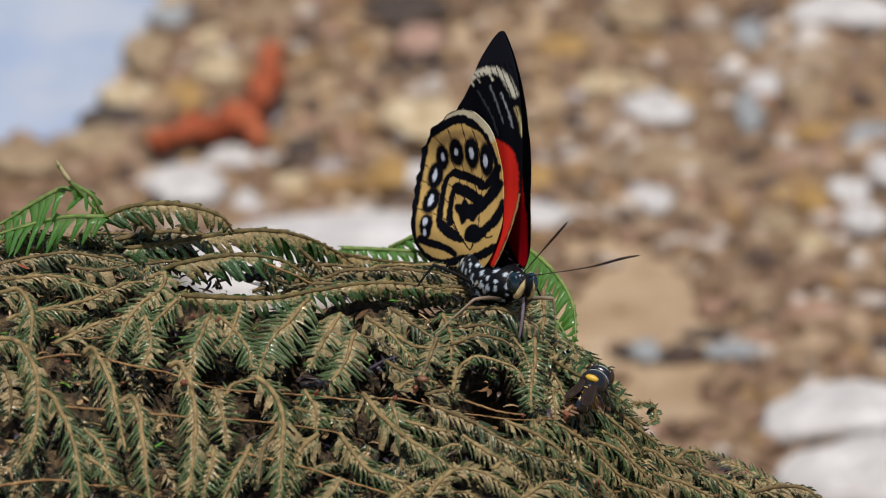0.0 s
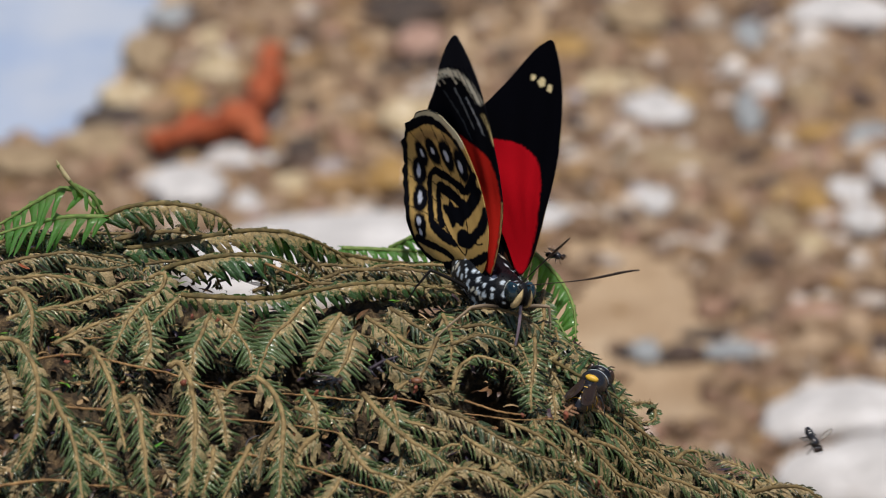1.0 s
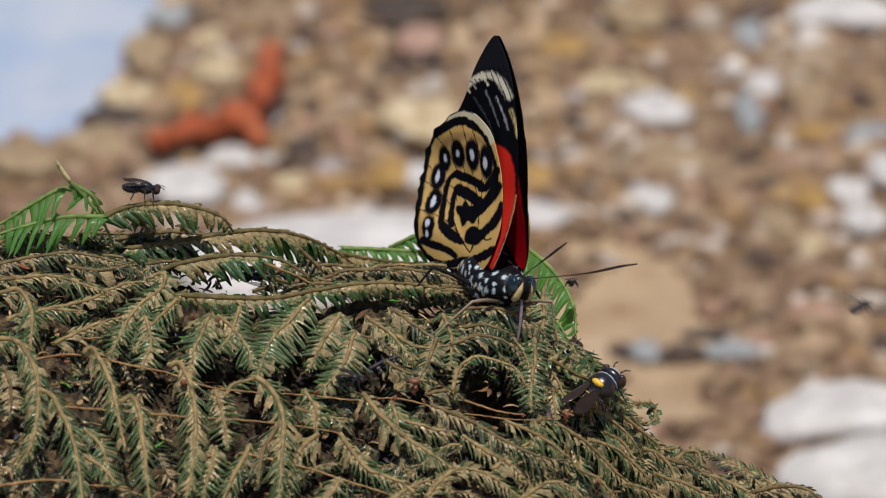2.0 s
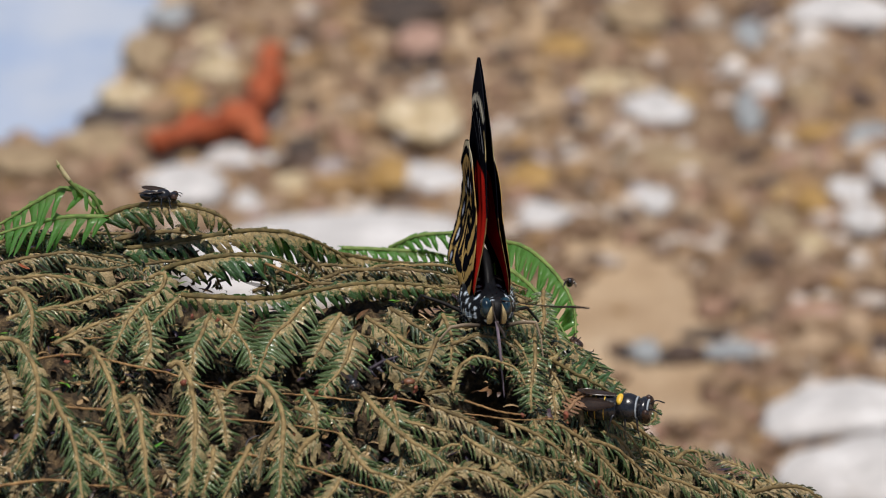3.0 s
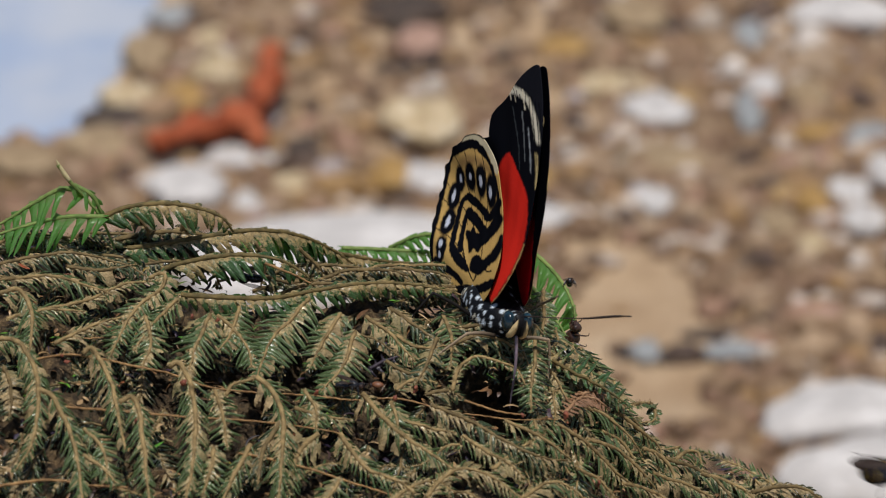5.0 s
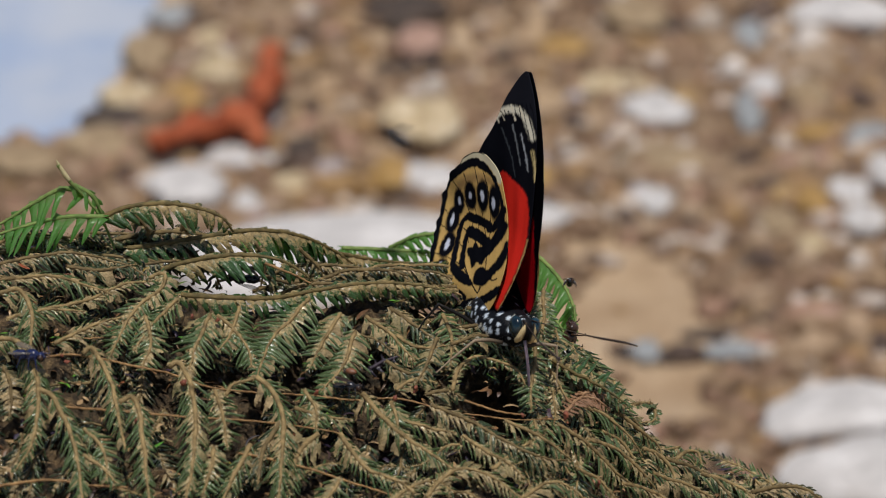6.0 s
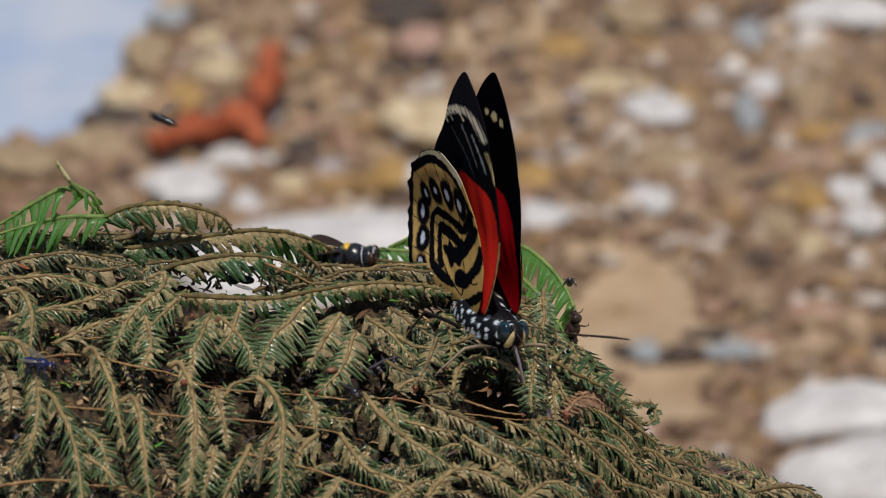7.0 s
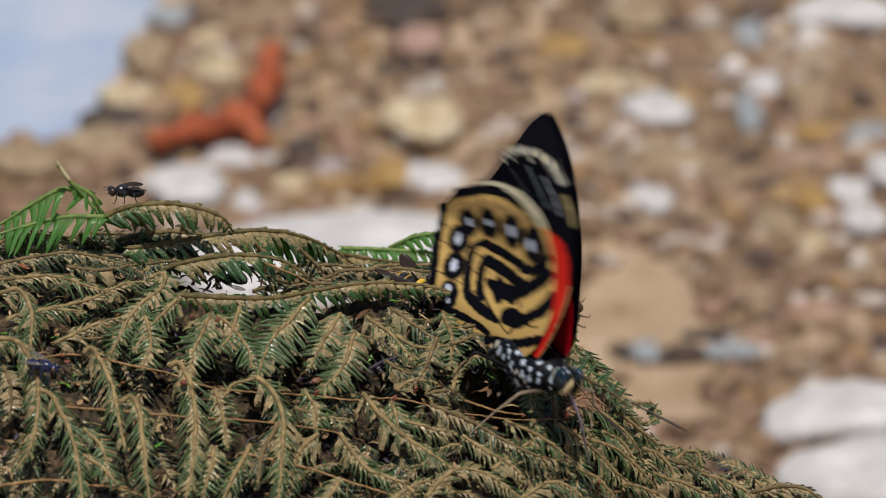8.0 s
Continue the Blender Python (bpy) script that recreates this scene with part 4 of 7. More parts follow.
class Pattern:
    """Colours laid on wing points by strokes and patches."""

    def __init__(self, points, ground, seed):
        self.p = np.asarray(points, dtype=float)
        self.q = oblique(self.p)
        self.q = self.q + 0.16 * (np.stack((lattice(self.p, 0.35, seed), lattice(self.p, 0.35, seed + 1)), 1) - 0.5)
        self.c = np.tile(np.array(ground, dtype=float), (len(self.p), 1))

    def lay(self, mask, colour):
        self.c = self.c * (1 - mask[:, None]) + np.array(colour) * mask[:, None]

    def stroke(self, colour, width, *points, soft=0.10, taper=1.0):
        s = oblique(spline(points, 10 * len(points)))
        width = width * (1.35 if colour is BLACK else 1.0)
        best = np.full(len(self.q), 1e9)
        for i in range(len(s) - 1):
            a, b = s[i], s[i + 1]
            d = b - a
            t = np.clip(((self.q - a) @ d) / max(d @ d, 1e-9), 0, 1)
            w = width * 0.5 * (1 + (taper - 1) * (i + 0.5) / len(s))
            best = np.minimum(best, np.linalg.norm(self.q - a - t[:, None] * d, axis=1) - w)
        self.lay(1 - smoothstep(-soft, soft, best), colour)

    def oval(self, colour, centre, rx, ry, soft=0.18):
        rx, ry = (rx * 1.13, ry * 1.10) if colour is BLACK else (rx, ry)
        d = (self.q - oblique(centre)) / np.array((rx, ry))
        r = np.linalg.norm(d, axis=1)
        self.lay(1 - smoothstep(1 - soft, 1 + soft, r), colour)

    def patch(self, colour, *points, soft=0.12):
        s = oblique(spline(points, 12 * len(points), closed=True))
        inside = np.zeros(len(self.q), dtype=bool)
        best = np.full(len(self.q), 1e9)
        x, y = self.q.T
        for i in range(len(s)):
            a, b = s[i - 1], s[i]
            d = b - a
            t = np.clip(((self.q - a) @ d) / max(d @ d, 1e-9), 0, 1)
            best = np.minimum(best, np.linalg.norm(self.q - a - t[:, None] * d, axis=1))
            if a[1] != b[1]:
                cross = (a[1] > y) != (b[1] > y)
                inside ^= cross & (x < a[0] + (y - a[1]) / (b[1] - a[1]) * d[0])
        self.lay(smoothstep(-soft, soft, np.where(inside, best, -best) + (0.12 if colour is BLACK else 0.0)), colour)


def hind_under(p):
    w = Pattern(p, TAN, 31)
    # pale upper margin, brown dusting under it
    w.patch(PALE, (-26.5, 9.1), (-23.8, 11.1), (-22.2, 12.9), (-18.0, 15.1), (-13.3, 15.8), (-9.5, 15.7), (-6.3, 14.5), (-7.0, 13.8), (-11.1, 14.7), (-15.7, 14.2), (-19.9, 12.9), (-23.5, 10.7))
    w.patch(DUSK, (-23.0, 9.4), (-19.3, 11.6), (-14.2, 13.1), (-9.4, 13.6), (-8.0, 13.0), (-11.2, 12.7), (-15.1, 11.9), (-19.0, 10.5), (-22.1, 8.7), soft=0.4)
    # margin and upper bands
    w.stroke(BLACK, 0.82, (-25.7, 9.6), (-23.5, 10.8), (-21.4, 12.0), (-19.2, 13.1), (-16.5, 14.0))
    w.stroke(BLACK, 0.82, (-14.8, 14.1), (-13.3, 14.2), (-11.3, 14.2), taper=0.6)
    w.stroke(BLACK, 0.41, (-10.8, 14.2), (-8.8, 13.9), (-7.1, 13.2), (-5.4, 12.3), (-4.0, 11.1), (-3.5, 10.1))
    w.stroke(BLACK, 0.62, (-26.5, 9.1), (-27.4, 7.8), (-27.4, 6.7), (-26.9, 4.7), (-26.0, 2.9), (-24.6, 1.5), (-23.0, -0.3), (-22.2, -1.9), (-20.9, -3.3))
    w.stroke(BLACK, 0.75, (-20.9, -3.3), (-19.0, -3.8), (-16.2, -4.0), (-12.3, -3.4), (-8.7, -2.0))
    # eyespots
    w.oval(BLACK, (-21.7, 7.6), 0.89, 1.51)
    w.oval(BLACK, (-17.4, 9.5), 0.96, 1.64)
    w.oval(BLACK, (-12.3, 10.8), 0.96, 1.85)
    w.oval(BLACK, (-7.5, 11.3), 0.86, 1.99)
    w.oval(BLACK, (-22.3, 5.1), 0.89, 1.58)
    w.oval(BLACK, (-20.6, 2.3), 0.82, 1.58)
    w.oval(BLACK, (-18.6, -0.6), 0.72, 1.51)
    # outer ring
    w.stroke(BLACK, 0.48, (-16.0, 1.2), (-17.5, 2.3), (-18.4, 3.5), (-19.0, 4.6), (-18.8, 5.9), (-17.2, 7.0))
    w.stroke(BLACK, 0.82, (-17.0, 7.0), (-14.7, 7.3), (-11.0, 7.9), (-8.2, 8.2))
    w.stroke(BLACK, 0.75, (-7.7, 7.9), (-6.2, 8.5), (-4.9, 9.8), (-3.9, 11.3))
    # inner ring
    w.stroke(BLACK, 0.55, (-12.9, 1.6), (-14.7, 2.5), (-15.6, 3.6), (-16.1, 4.6), (-15.8, 5.4))
    w.stroke(BLACK, 1.03, (-15.4, 5.5), (-13.1, 5.8), (-10.5, 6.1), (-7.5, 6.2))
    w.stroke(BLACK, 1.03, (-6.7, 5.3), (-5.5, 6.5), (-4.2, 7.9), (-3.2, 9.5))
    # star
    w.patch(BLACK, (-14.0, 3.6), (-12.3, 4.2), (-11.6, 5.0), (-9.9, 4.9), (-7.7, 5.7), (-6.6, 5.2), (-6.7, 4.3), (-7.2, 3.6), (-8.8, 3.5), (-9.9, 2.4), (-11.5, 3.0), (-13.0, 3.2))
    w.stroke(BLACK, 0.82, (-7.4, 5.1), (-6.5, 6.0))
    # lower rings
    w.patch(BLACK, (-7.7, 1.1), (-8.0, 2.3), (-6.6, 3.3), (-4.6, 3.5), (-2.9, 4.9), (-2.0, 6.4), (-1.2, 8.2), (-0.3, 6.9), (-0.9, 5.2), (-2.3, 3.9), (-3.2, 2.9), (-4.2, 1.9), (-5.8, 1.4))
    w.patch(BLACK, (-16.6, 1.0), (-15.0, 1.3), (-12.6, 1.2), (-10.0, 1.2), (-8.1, 0.7), (-9.8, 0.3), (-12.4, 0.1), (-15.0, 0.3))
    w.stroke(BLACK, 0.82, (-19.2, -2.4), (-16.8, -2.1), (-13.9, -1.6), (-11.3, -1.3), (-9.3, -1.3), taper=0.7)
    w.stroke(BLACK, 0.75, (-3.9, -0.0), (-2.4, 0.8), (-0.1, 2.4))
    w.stroke(BLACK, 0.68, (-9.5, -2.4), (-7.4, -1.3), (-5.2, -0.5))
    w.stroke(BLACK, 0.15, (-3.9, 3.0), (-2.3, 3.0), (-1.3, 3.4), soft=0.05)
    # veins
    w.stroke(BLACK, 0.09, (-27.1, 5.4), (-21.5, 5.2), (-16.8, 5.1), (-14.7, 4.3), soft=0.04)
    w.stroke(BLACK, 0.09, (-26.1, 3.6), (-21.6, 3.6), (-15.5, 3.3), soft=0.04)
    w.stroke(BLACK, 0.09, (-23.0, 0.6), (-18.5, 1.2), (-12.4, 1.6), (-5.7, 0.3), soft=0.04)
    w.stroke(BLACK, 0.09, (-25.3, 9.6), (-20.6, 8.7), (-17.2, 7.4), (-14.1, 6.0), (-11.8, 5.1), soft=0.04)
    w.stroke(BLACK, 0.09, (-21.4, 11.8), (-18.1, 10.2), (-14.8, 8.1), (-10.9, 5.9), (-8.5, 4.8), soft=0.04)
    w.stroke(BLACK, 0.09, (-18.0, 13.8), (-14.6, 11.7), (-11.2, 8.3), (-7.4, 6.2), (-5.3, 3.5), (-5.7, 0.3), soft=0.04)
    w.stroke(BLACK, 0.09, (-15.2, 14.3), (-10.6, 12.0), (-7.9, 8.6), (-6.8, 6.7), soft=0.04)
    w.stroke(BLACK, 0.09, (-15.0, 2.7), (-10.8, 1.5), (-5.7, 0.3), soft=0.04)
    w.stroke(BLACK, 0.09, (-5.7, 0.3), (-4.5, 2.4), (-3.0, 4.1), soft=0.04)
    # pupils of the eyespots
    w.oval(ICE, (-21.5, 7.7), 0.29, 0.51, soft=0.3)
    w.oval(ICE, (-17.6, 9.5), 0.29, 0.48, soft=0.3)
    w.oval(ICE, (-12.3, 10.8), 0.34, 0.68, soft=0.3)
    w.oval(ICE, (-7.7, 11.1), 0.31, 0.75, soft=0.3)
    w.oval(ICE, (-22.5, 5.1), 0.26, 0.75, soft=0.3)
    w.oval(ICE, (-20.7, 2.3), 0.27, 0.75, soft=0.3)
    w.oval(ICE, (-19.2, -0.1), 0.26, 0.48, soft=0.3)
    w.oval(ICE, (-18.5, -1.3), 0.23, 0.45, soft=0.3)
    # dark fringe with pale dashes
    rim = spline(HIND, 200, closed=True)
    d = np.min(np.linalg.norm(oblique(w.p)[:, None] - oblique(rim[70:185])[None], axis=2), axis=1)
    w.lay(1 - smoothstep(0.10, 0.22, d), BLACK)
    dash = np.sin(np.arctan2(w.p[:, 1] - 4, w.p[:, 0] + 11) * 34) > 0.75
    w.lay((1 - smoothstep(0.05, 0.10, d)) * dash, (0.6, 0.52, 0.34))
    return w.c


def hind_over(p):
    w = Pattern(p, (0.003, 0.003, 0.0045), 41)
    w.patch((0.05, 0.02, 0.012), (0, 0), (-3, 2.5), (-6, 1.5), (-4, -1))
    return w.c


def fore_under(p):
    w = Pattern(p, BLACK, 51)
    w.patch((0.013, 0.014, 0.020), (-17.0, 20.5), (-10.6, 28.0), (-3.0, 21.5), (-10.0, 22.5), soft=0.6)
    w.patch(RED, (0.3, 0.2), (1.3, 4.0), (1.5, 7.3), (0.9, 10.8), (-0.5, 12.9), (-3.0, 14.2), (-7.2, 14.3), (-12, 13.8), (-13, 9), (-8, 4.5), (-3, 1.2), soft=0.2)
    w.stroke((0.74, 0.71, 0.58), 0.89, (-18.3, 18.8), (-15.9, 20.3), (-13.3, 21.4), (-10.6, 22.1), (-7.8, 22.0), (-5.8, 21.2), (-4.2, 20.5), soft=0.25, taper=0.9)
    w.stroke(CREAM, 0.48, (-3.3, 19.0), (-1.6, 17.8), (-0.3, 16.3), soft=0.2, taper=0.6)
    w.stroke((0.20, 0.22, 0.24), 0.22, (-11.3, 20.0), (-8.5, 18.3), (-5.8, 16.6), soft=0.15, taper=0.4)
    w.stroke((0.39, 0.42, 0.46), 0.27, (-7.9, 19.8), (-5.5, 18.4), (-3.2, 16.6), soft=0.15, taper=0.4)
    w.stroke((0.06, 0.07, 0.08), 0.17, (-14.6, 18.7), (-10.0, 16.9), (-6.8, 14.8), soft=0.15, taper=0.4)
    w.stroke((0.80, 0.74, 0.58), 0.18, (-13.2, 22.0), (-10.8, 20.8), soft=0.1)
    w.stroke((0.80, 0.74, 0.58), 0.18, (-15.7, 20.5), (-14.0, 19.8), soft=0.1)
    w.stroke((0.80, 0.74, 0.58), 0.18, (-17.5, 19.5), (-15.9, 19.0), soft=0.1)
    w.stroke((0.80, 0.74, 0.58), 0.18, (-10.3, 22.7), (-8.0, 21.6), soft=0.1)
    w.stroke(BLACK, 0.09, (-16.3, 20.5), (-13.6, 19.7), (-9.3, 16.7), soft=0.05)
    w.stroke(BLACK, 0.09, (-14.8, 20.8), (-12.3, 20.0), (-7.8, 17.1), soft=0.05)
    w.stroke(BLACK, 0.09, (-13.5, 21.1), (-10.9, 20.3), (-6.3, 17.4), soft=0.05)
    w.stroke(BLACK, 0.09, (-12.6, 22.6), (-9.5, 20.6), (-4.9, 17.7), soft=0.05)
    w.stroke(BLACK, 0.09, (-11.2, 22.9), (-8.0, 20.9), (-3.7, 18.0), soft=0.05)
    w.stroke(BLACK, 0.09, (-9.8, 23.2), (-6.7, 21.2), (-2.4, 18.3), soft=0.05)
    w.stroke(BLACK, 0.09, (-8.4, 23.5), (-5.4, 21.5), (-0.9, 18.6), soft=0.05)
    w.stroke(BLACK, 0.09, (-7.1, 23.8), (-4.1, 21.8), (0.5, 18.9), soft=0.05)
    w.stroke((0.42, 0.25, 0.10), 0.16, (0.4, 0.0), (1.5, 2.5), (1.85, 6.0), (1.6, 9.5))
    return w.c


def fore_over(p):
    w = Pattern(p, (0.0028, 0.0030, 0.0048), 61)
    w.patch(RED_TOP, (0.6, 0.5), (0.9, 5.3), (0.3, 8.3), (-0.8, 10.6), (-2.2, 12.3), (-4.4, 13.5), (-7.3, 13.9), (-10.1, 13.7), (-13.0, 13.0), (-15.3, 12.4), (-16.4, 11.4),
            (-16.4, 9.4), (-13.2, 7.8), (-10.4, 5.8), (-8.2, 3.6), (-5.0, 1.6), (-2.4, 0.6), soft=0.16)
    for c, rx, ry in (((-11.3, 21.9), 0.26, 0.40), ((-9.2, 21.9), 0.36, 0.60), ((-7.0, 21.8), 0.28, 0.48)):
        w.oval((0.72, 0.60, 0.34), c, rx, ry, soft=0.35)
    return w.c


def build_wing(name, outline, under, over, parent, right, rings, segs, centre, lift):
    """A thin two-sided wing in the plane of body axis and span; lift: the camber, in millimetres."""
    rim = spline(outline, segs, closed=True)
    rad = np.linspace(0, 1, rings)[1:]
    flat = np.concatenate([np.array([centre])] + [centre + (rim - centre) * r for r in rad])
    out = -1.0 if right else 1.0
    far = np.linalg.norm(flat, axis=1)
    reach = np.linalg.norm(flat, axis=1) / 27
    wave = 0.04 * np.sin(np.arctan2(flat[:, 1] + 2, flat[:, 0] - 3) * 26) * smoothstep(3, 12, far)
    rear = smoothstep(-3, -18, flat[:, 0]) * smoothstep(24, 13, flat[:, 1])
    inward = 1.1 * smoothstep(0, 10, flat[:, 1]) + (0.5 * smoothstep(-1, 5, flat[:, 1]) + 0.85 * smoothstep(-1, 3, flat[:, 1]) * smoothstep(12, 6, flat[:, 1])) * rear
    bend = out * (lift * np.sin(np.pi * np.clip(reach, 0, 1)) + wave - inward)
    thick = 0.05
    v1 = np.column_stack((flat[:, 0], bend + out * thick, flat[:, 1]))
    v2 = np.column_stack((flat[:, 0], bend - out * thick, flat[:, 1]))
    n = len(flat)
    f = []
    for j in range(segs):
        f.append((0, 1 + j, 1 + (j + 1) % segs))
    for i in range(rings - 2):
        a, b = 1 + i * segs, 1 + (i + 1) * segs
        for j in range(segs):
            k = (j + 1) % segs
            f.append((a + j, b + j, b + k, a + k))
    g = [tuple(n + q for q in reversed(face)) for face in f]
    a = 1 + (rings - 2) * segs
    edge = [(a + j, n + a + j, n + a + (j + 1) % segs, a + (j + 1) % segs) for j in range(segs)]
    return solid(name, np.concatenate((v1, v2)), f + g + edge, M_WING, parent, paint=np.concatenate((under(flat), over(flat))))


def spotted(v, base, spots):
    """Body colours with pale spots (x, y, z, size, colour), mirrored."""
    c = np.tile(np.array(base, dtype=float), (len(v), 1))
    for x, y, z, s, col in spots:
        for q in ((x, y, z), (x, -y, z)):
            d = np.linalg.norm((v - np.array(q)) * np.array((1.3, 1, 0.8)), axis=1) + 0.5 * (lattice(v, 0.45, 5) - 0.5)
            m = 1 - smoothstep(s * 0.55, s * 0.85, d)
            c = c * (1 - m[:, None]) + np.array(col) * m[:, None]
    return c


def fuzz(v, centre, rng, count, length, normals_from=None):
    """Short hair tufts standing off a rounded body."""
    vs, fs = [], []
    for k in range(count):
        p = v[rng.randrange(len(v))]
        d = unit(p - np.array(centre)) + np.array((-0.6, 0, 0.1)) + np.array([rng.uniform(-0.3, 0.3) for _ in range(3)])
        d = unit(d)
        s = unit(np.cross(d, (0.3, 0.5, 0.8))) * 0.03
        b = len(vs) * 3
        vs.append(np.array((p - s, p + s, p + d * length * rng.uniform(0.6, 1.2))))
        fs.append((b, b + 1, b + 2))
    return np.concatenate(vs), fs


def build_butterfly():
    bf = thing("butterfly", "butterfly with black, cream-ringed and red wings sipping on the fern", "butterfly")
    W, S2 = (0.60, 0.69, 0.78), (0.62, 0.60, 0.50)
    v, f = ball((-4.0, 0, -2.2), (7.2, 3.4, 3.1), 80, 96)
    v[:, 2] += 0.3 * np.sin(v[:, 0] * 1.0)
    rng = random.Random(8)
    spots = []
    for k in range(900):
        x, z, big = rng.uniform(-10.6, 3.0), rng.uniform(-4.9, 0.8), rng.choice((0.30, 0.42, 0.55, 0.70, 0.86))
        r2 = 1 - ((x + 4.0) / 7.2) ** 2 - ((z + 2.2) / 3.1) ** 2
        if r2 > 0.03 and all(math.hypot((x - q[0]) * 1.15, z - q[2]) > 0.86 * (big + q[3]) for q in spots):
            spots.append((x, 3.4 * math.sqrt(r2), z, big, W if rng.random() < 0.75 else S2))
    spots = [(x, y, z + 0.3 * math.sin(x), big * 0.80, col) for x, y, z, big, col in spots]
    solid("thorax", v, f, M_COAT, bf, "black thorax with ice-white spots", paint=spotted(v, (0.006, 0.007, 0.010), spots))
    v2, f2 = fuzz(v, (-4.0, 0, -2.0), random.Random(3), 1700, 0.6)
    keep = spotted(v2, (0.007, 0.007, 0.009), spots)
    keep[v2[:, 2] > 0.35] = (0.035, 0.018, 0.012)
    solid("fur", v2, f2, M_COAT, bf, "short dark body hair", paint=keep)
    v, f = ball((-9.5, 0, -0.7), (7.4, 1.45, 4.4), 30, 28)
    v[:, 2] -= 0.010 * (v[:, 0] + 5) ** 2
    ring = 0.5 + 0.5 * np.sin(v[:, 0] * 3.6)
    belly = smoothstep(-2.9, -3.8, v[:, 2])
    pc = np.outer(1 - belly, (0.012, 0.012, 0.014)) + np.outer(belly, (0.5, 0.44, 0.28)) * (0.5 + 0.5 * ring[:, None])
    solid("abdomen", v, f, M_COAT, bf, paint=pc)
    v, f = ball((3.8, 0, -1.0), (1.6, 1.5, 1.55), 24, 30)
    solid("head", v, f, M_COAT, bf, paint=spotted(v, (0.010, 0.010, 0.012), ((3.6, 0.45, 0.45, 0.22, W), (4.4, 0.5, 0.35, 0.22, W), (2.9, 0.9, 0.2, 0.3, W), (3.3, 1.4, -1.3, 0.25, W))))
    m_eye, nt, b = material("compound_eye", 0.16, 0.7)
    lw = nt.nodes.new("ShaderNodeTexVoronoi")
    lw.inputs["Scale"].default_value = 9000
    nt.links.new(texcoord(nt), lw.inputs["Vector"])
    band = noise_tex(nt, 700.0, 2.0)
    nt.links.new(ramp(nt, band, (0.35, (0.004, 0.012, 0.020)), (0.65, (0.014, 0.042, 0.062))), b.inputs["Base Color"])
    bump(nt, b, lw.outputs["Distance"], 0.00001, 0.3)
    for s in (-1, 1):
        v, f = ball((4.3, 1.18 * s, -0.6), (1.15, 0.75, 1.25), 20, 28)
        solid("eye", v, f, m_eye, bf, "dark teal compound eye")
        rim, fr = tube([(4.3 + 1.1 * math.cos(a) - 0.2, 1.25 * s, -0.6 + 1.25 * math.sin(a)) for a in np.linspace(2.0, 4.5, 9)], (0.06, 0.22, 0.06), 24, 8)
        solid("eye_rim", rim, fr, M_COAT, bf, paint=np.tile((0.66, 0.66, 0.58), (len(rim), 1)))
        v, f = tube([(4.6, 0.85 * s, -2.3), (5.3, 0.78 * s, -1.7), (5.75, 0.60 * s, -0.6), (5.8, 0.42 * s, 0.3)], (0.32, 0.44, 0.38, 0.10), 30, 14)
        side = smoothstep(0.48, 0.66, np.abs(v[:, 1]))
        solid("palp", v, f, M_COAT, bf, "tan and black palp", paint=np.outer(side, (0.60, 0.47, 0.25)) + np.outer(1 - side, (0.015, 0.015, 0.015)))
    m_feeler, nt, b = material("feeler_brown", 0.5, 0.4)
    nt.links.new(ramp(nt, noise_tex(nt, 3000.0), (0.3, (0.012, 0.009, 0.008)), (0.7, (0.05, 0.03, 0.02))), b.inputs["Base Color"])
    for s, tip in ((1, (10.6, 8.9, 4.6)), (-1, (9.8, -0.2, 9.6))):
        root = np.array((4.7, 0.55 * s, 0.35))
        t = np.array(tip)
        mid = t * 0.5 + np.array((0.0, 0.25 * s, -0.25))
        v, f = tube([(0, 0, 0), mid, t * 0.85, t], (0.075, 0.06, 0.065, 0.085, 0.15, 0.16, 0.09), 40, 8)
        an = solid("antenna", v, f, m_feeler, bf, "dark clubbed antenna")
        an.location = root * MM
        FERN["antenna_right" if s < 0 else "antenna_left"] = an
    m_tongue, nt, b = material("tongue_grey", 0.35, 0.5)
    nt.links.new(ramp(nt, noise_tex(nt, 1500.0), (0.3, (0.16, 0.12, 0.16)), (0.7, (0.30, 0.25, 0.30))), b.inputs["Base Color"])
    v, f = tube([(0, 0, 0), (0.5, 0, -2.2), (0.55, 0, -4.6), (0.1, 0, -7.0), (-0.2, 0, -9.6)], (0.20, 0.19, 0.16, 0.12, 0.07), 40, 10)
    tongue = solid("proboscis", v, f, m_tongue, bf, "slender greyish proboscis reaching down")
    tongue.location = (0.0051, 0, -0.0021)
    FERN["tongue"] = tongue
    leg_dark, leg_pale = (0.012, 0.011, 0.011), (0.34, 0.26, 0.18)
    for col, pts in ((leg_pale, ((2.2, -1.5, -3.4), (2.5, -5.2, -3.4), (1.6, -7.4, -6.3), (1.0, -9.5, -9.3))), (leg_dark, ((-2.4, -2.2, -3.4), (-4.0, -8.0, -1.1), (-4.5, -9.2, -3.4), (-5.0, -10.0, -5.9))),
                     (leg_pale, ((2.2, 1.5, -3.5), (3.2, 5.0, -2.9), (3.3, 5.6, -4.9), (3.5, 5.9, -7.4))), (leg_dark, ((-1.0, 1.9, -3.0), (-1.8, 4.6, -2.4), (-2.2, 6.2, -4.4), (-2.6, 7.0, -6.6)))):
        a, b2, c, d = (np.array(q) for q in pts)
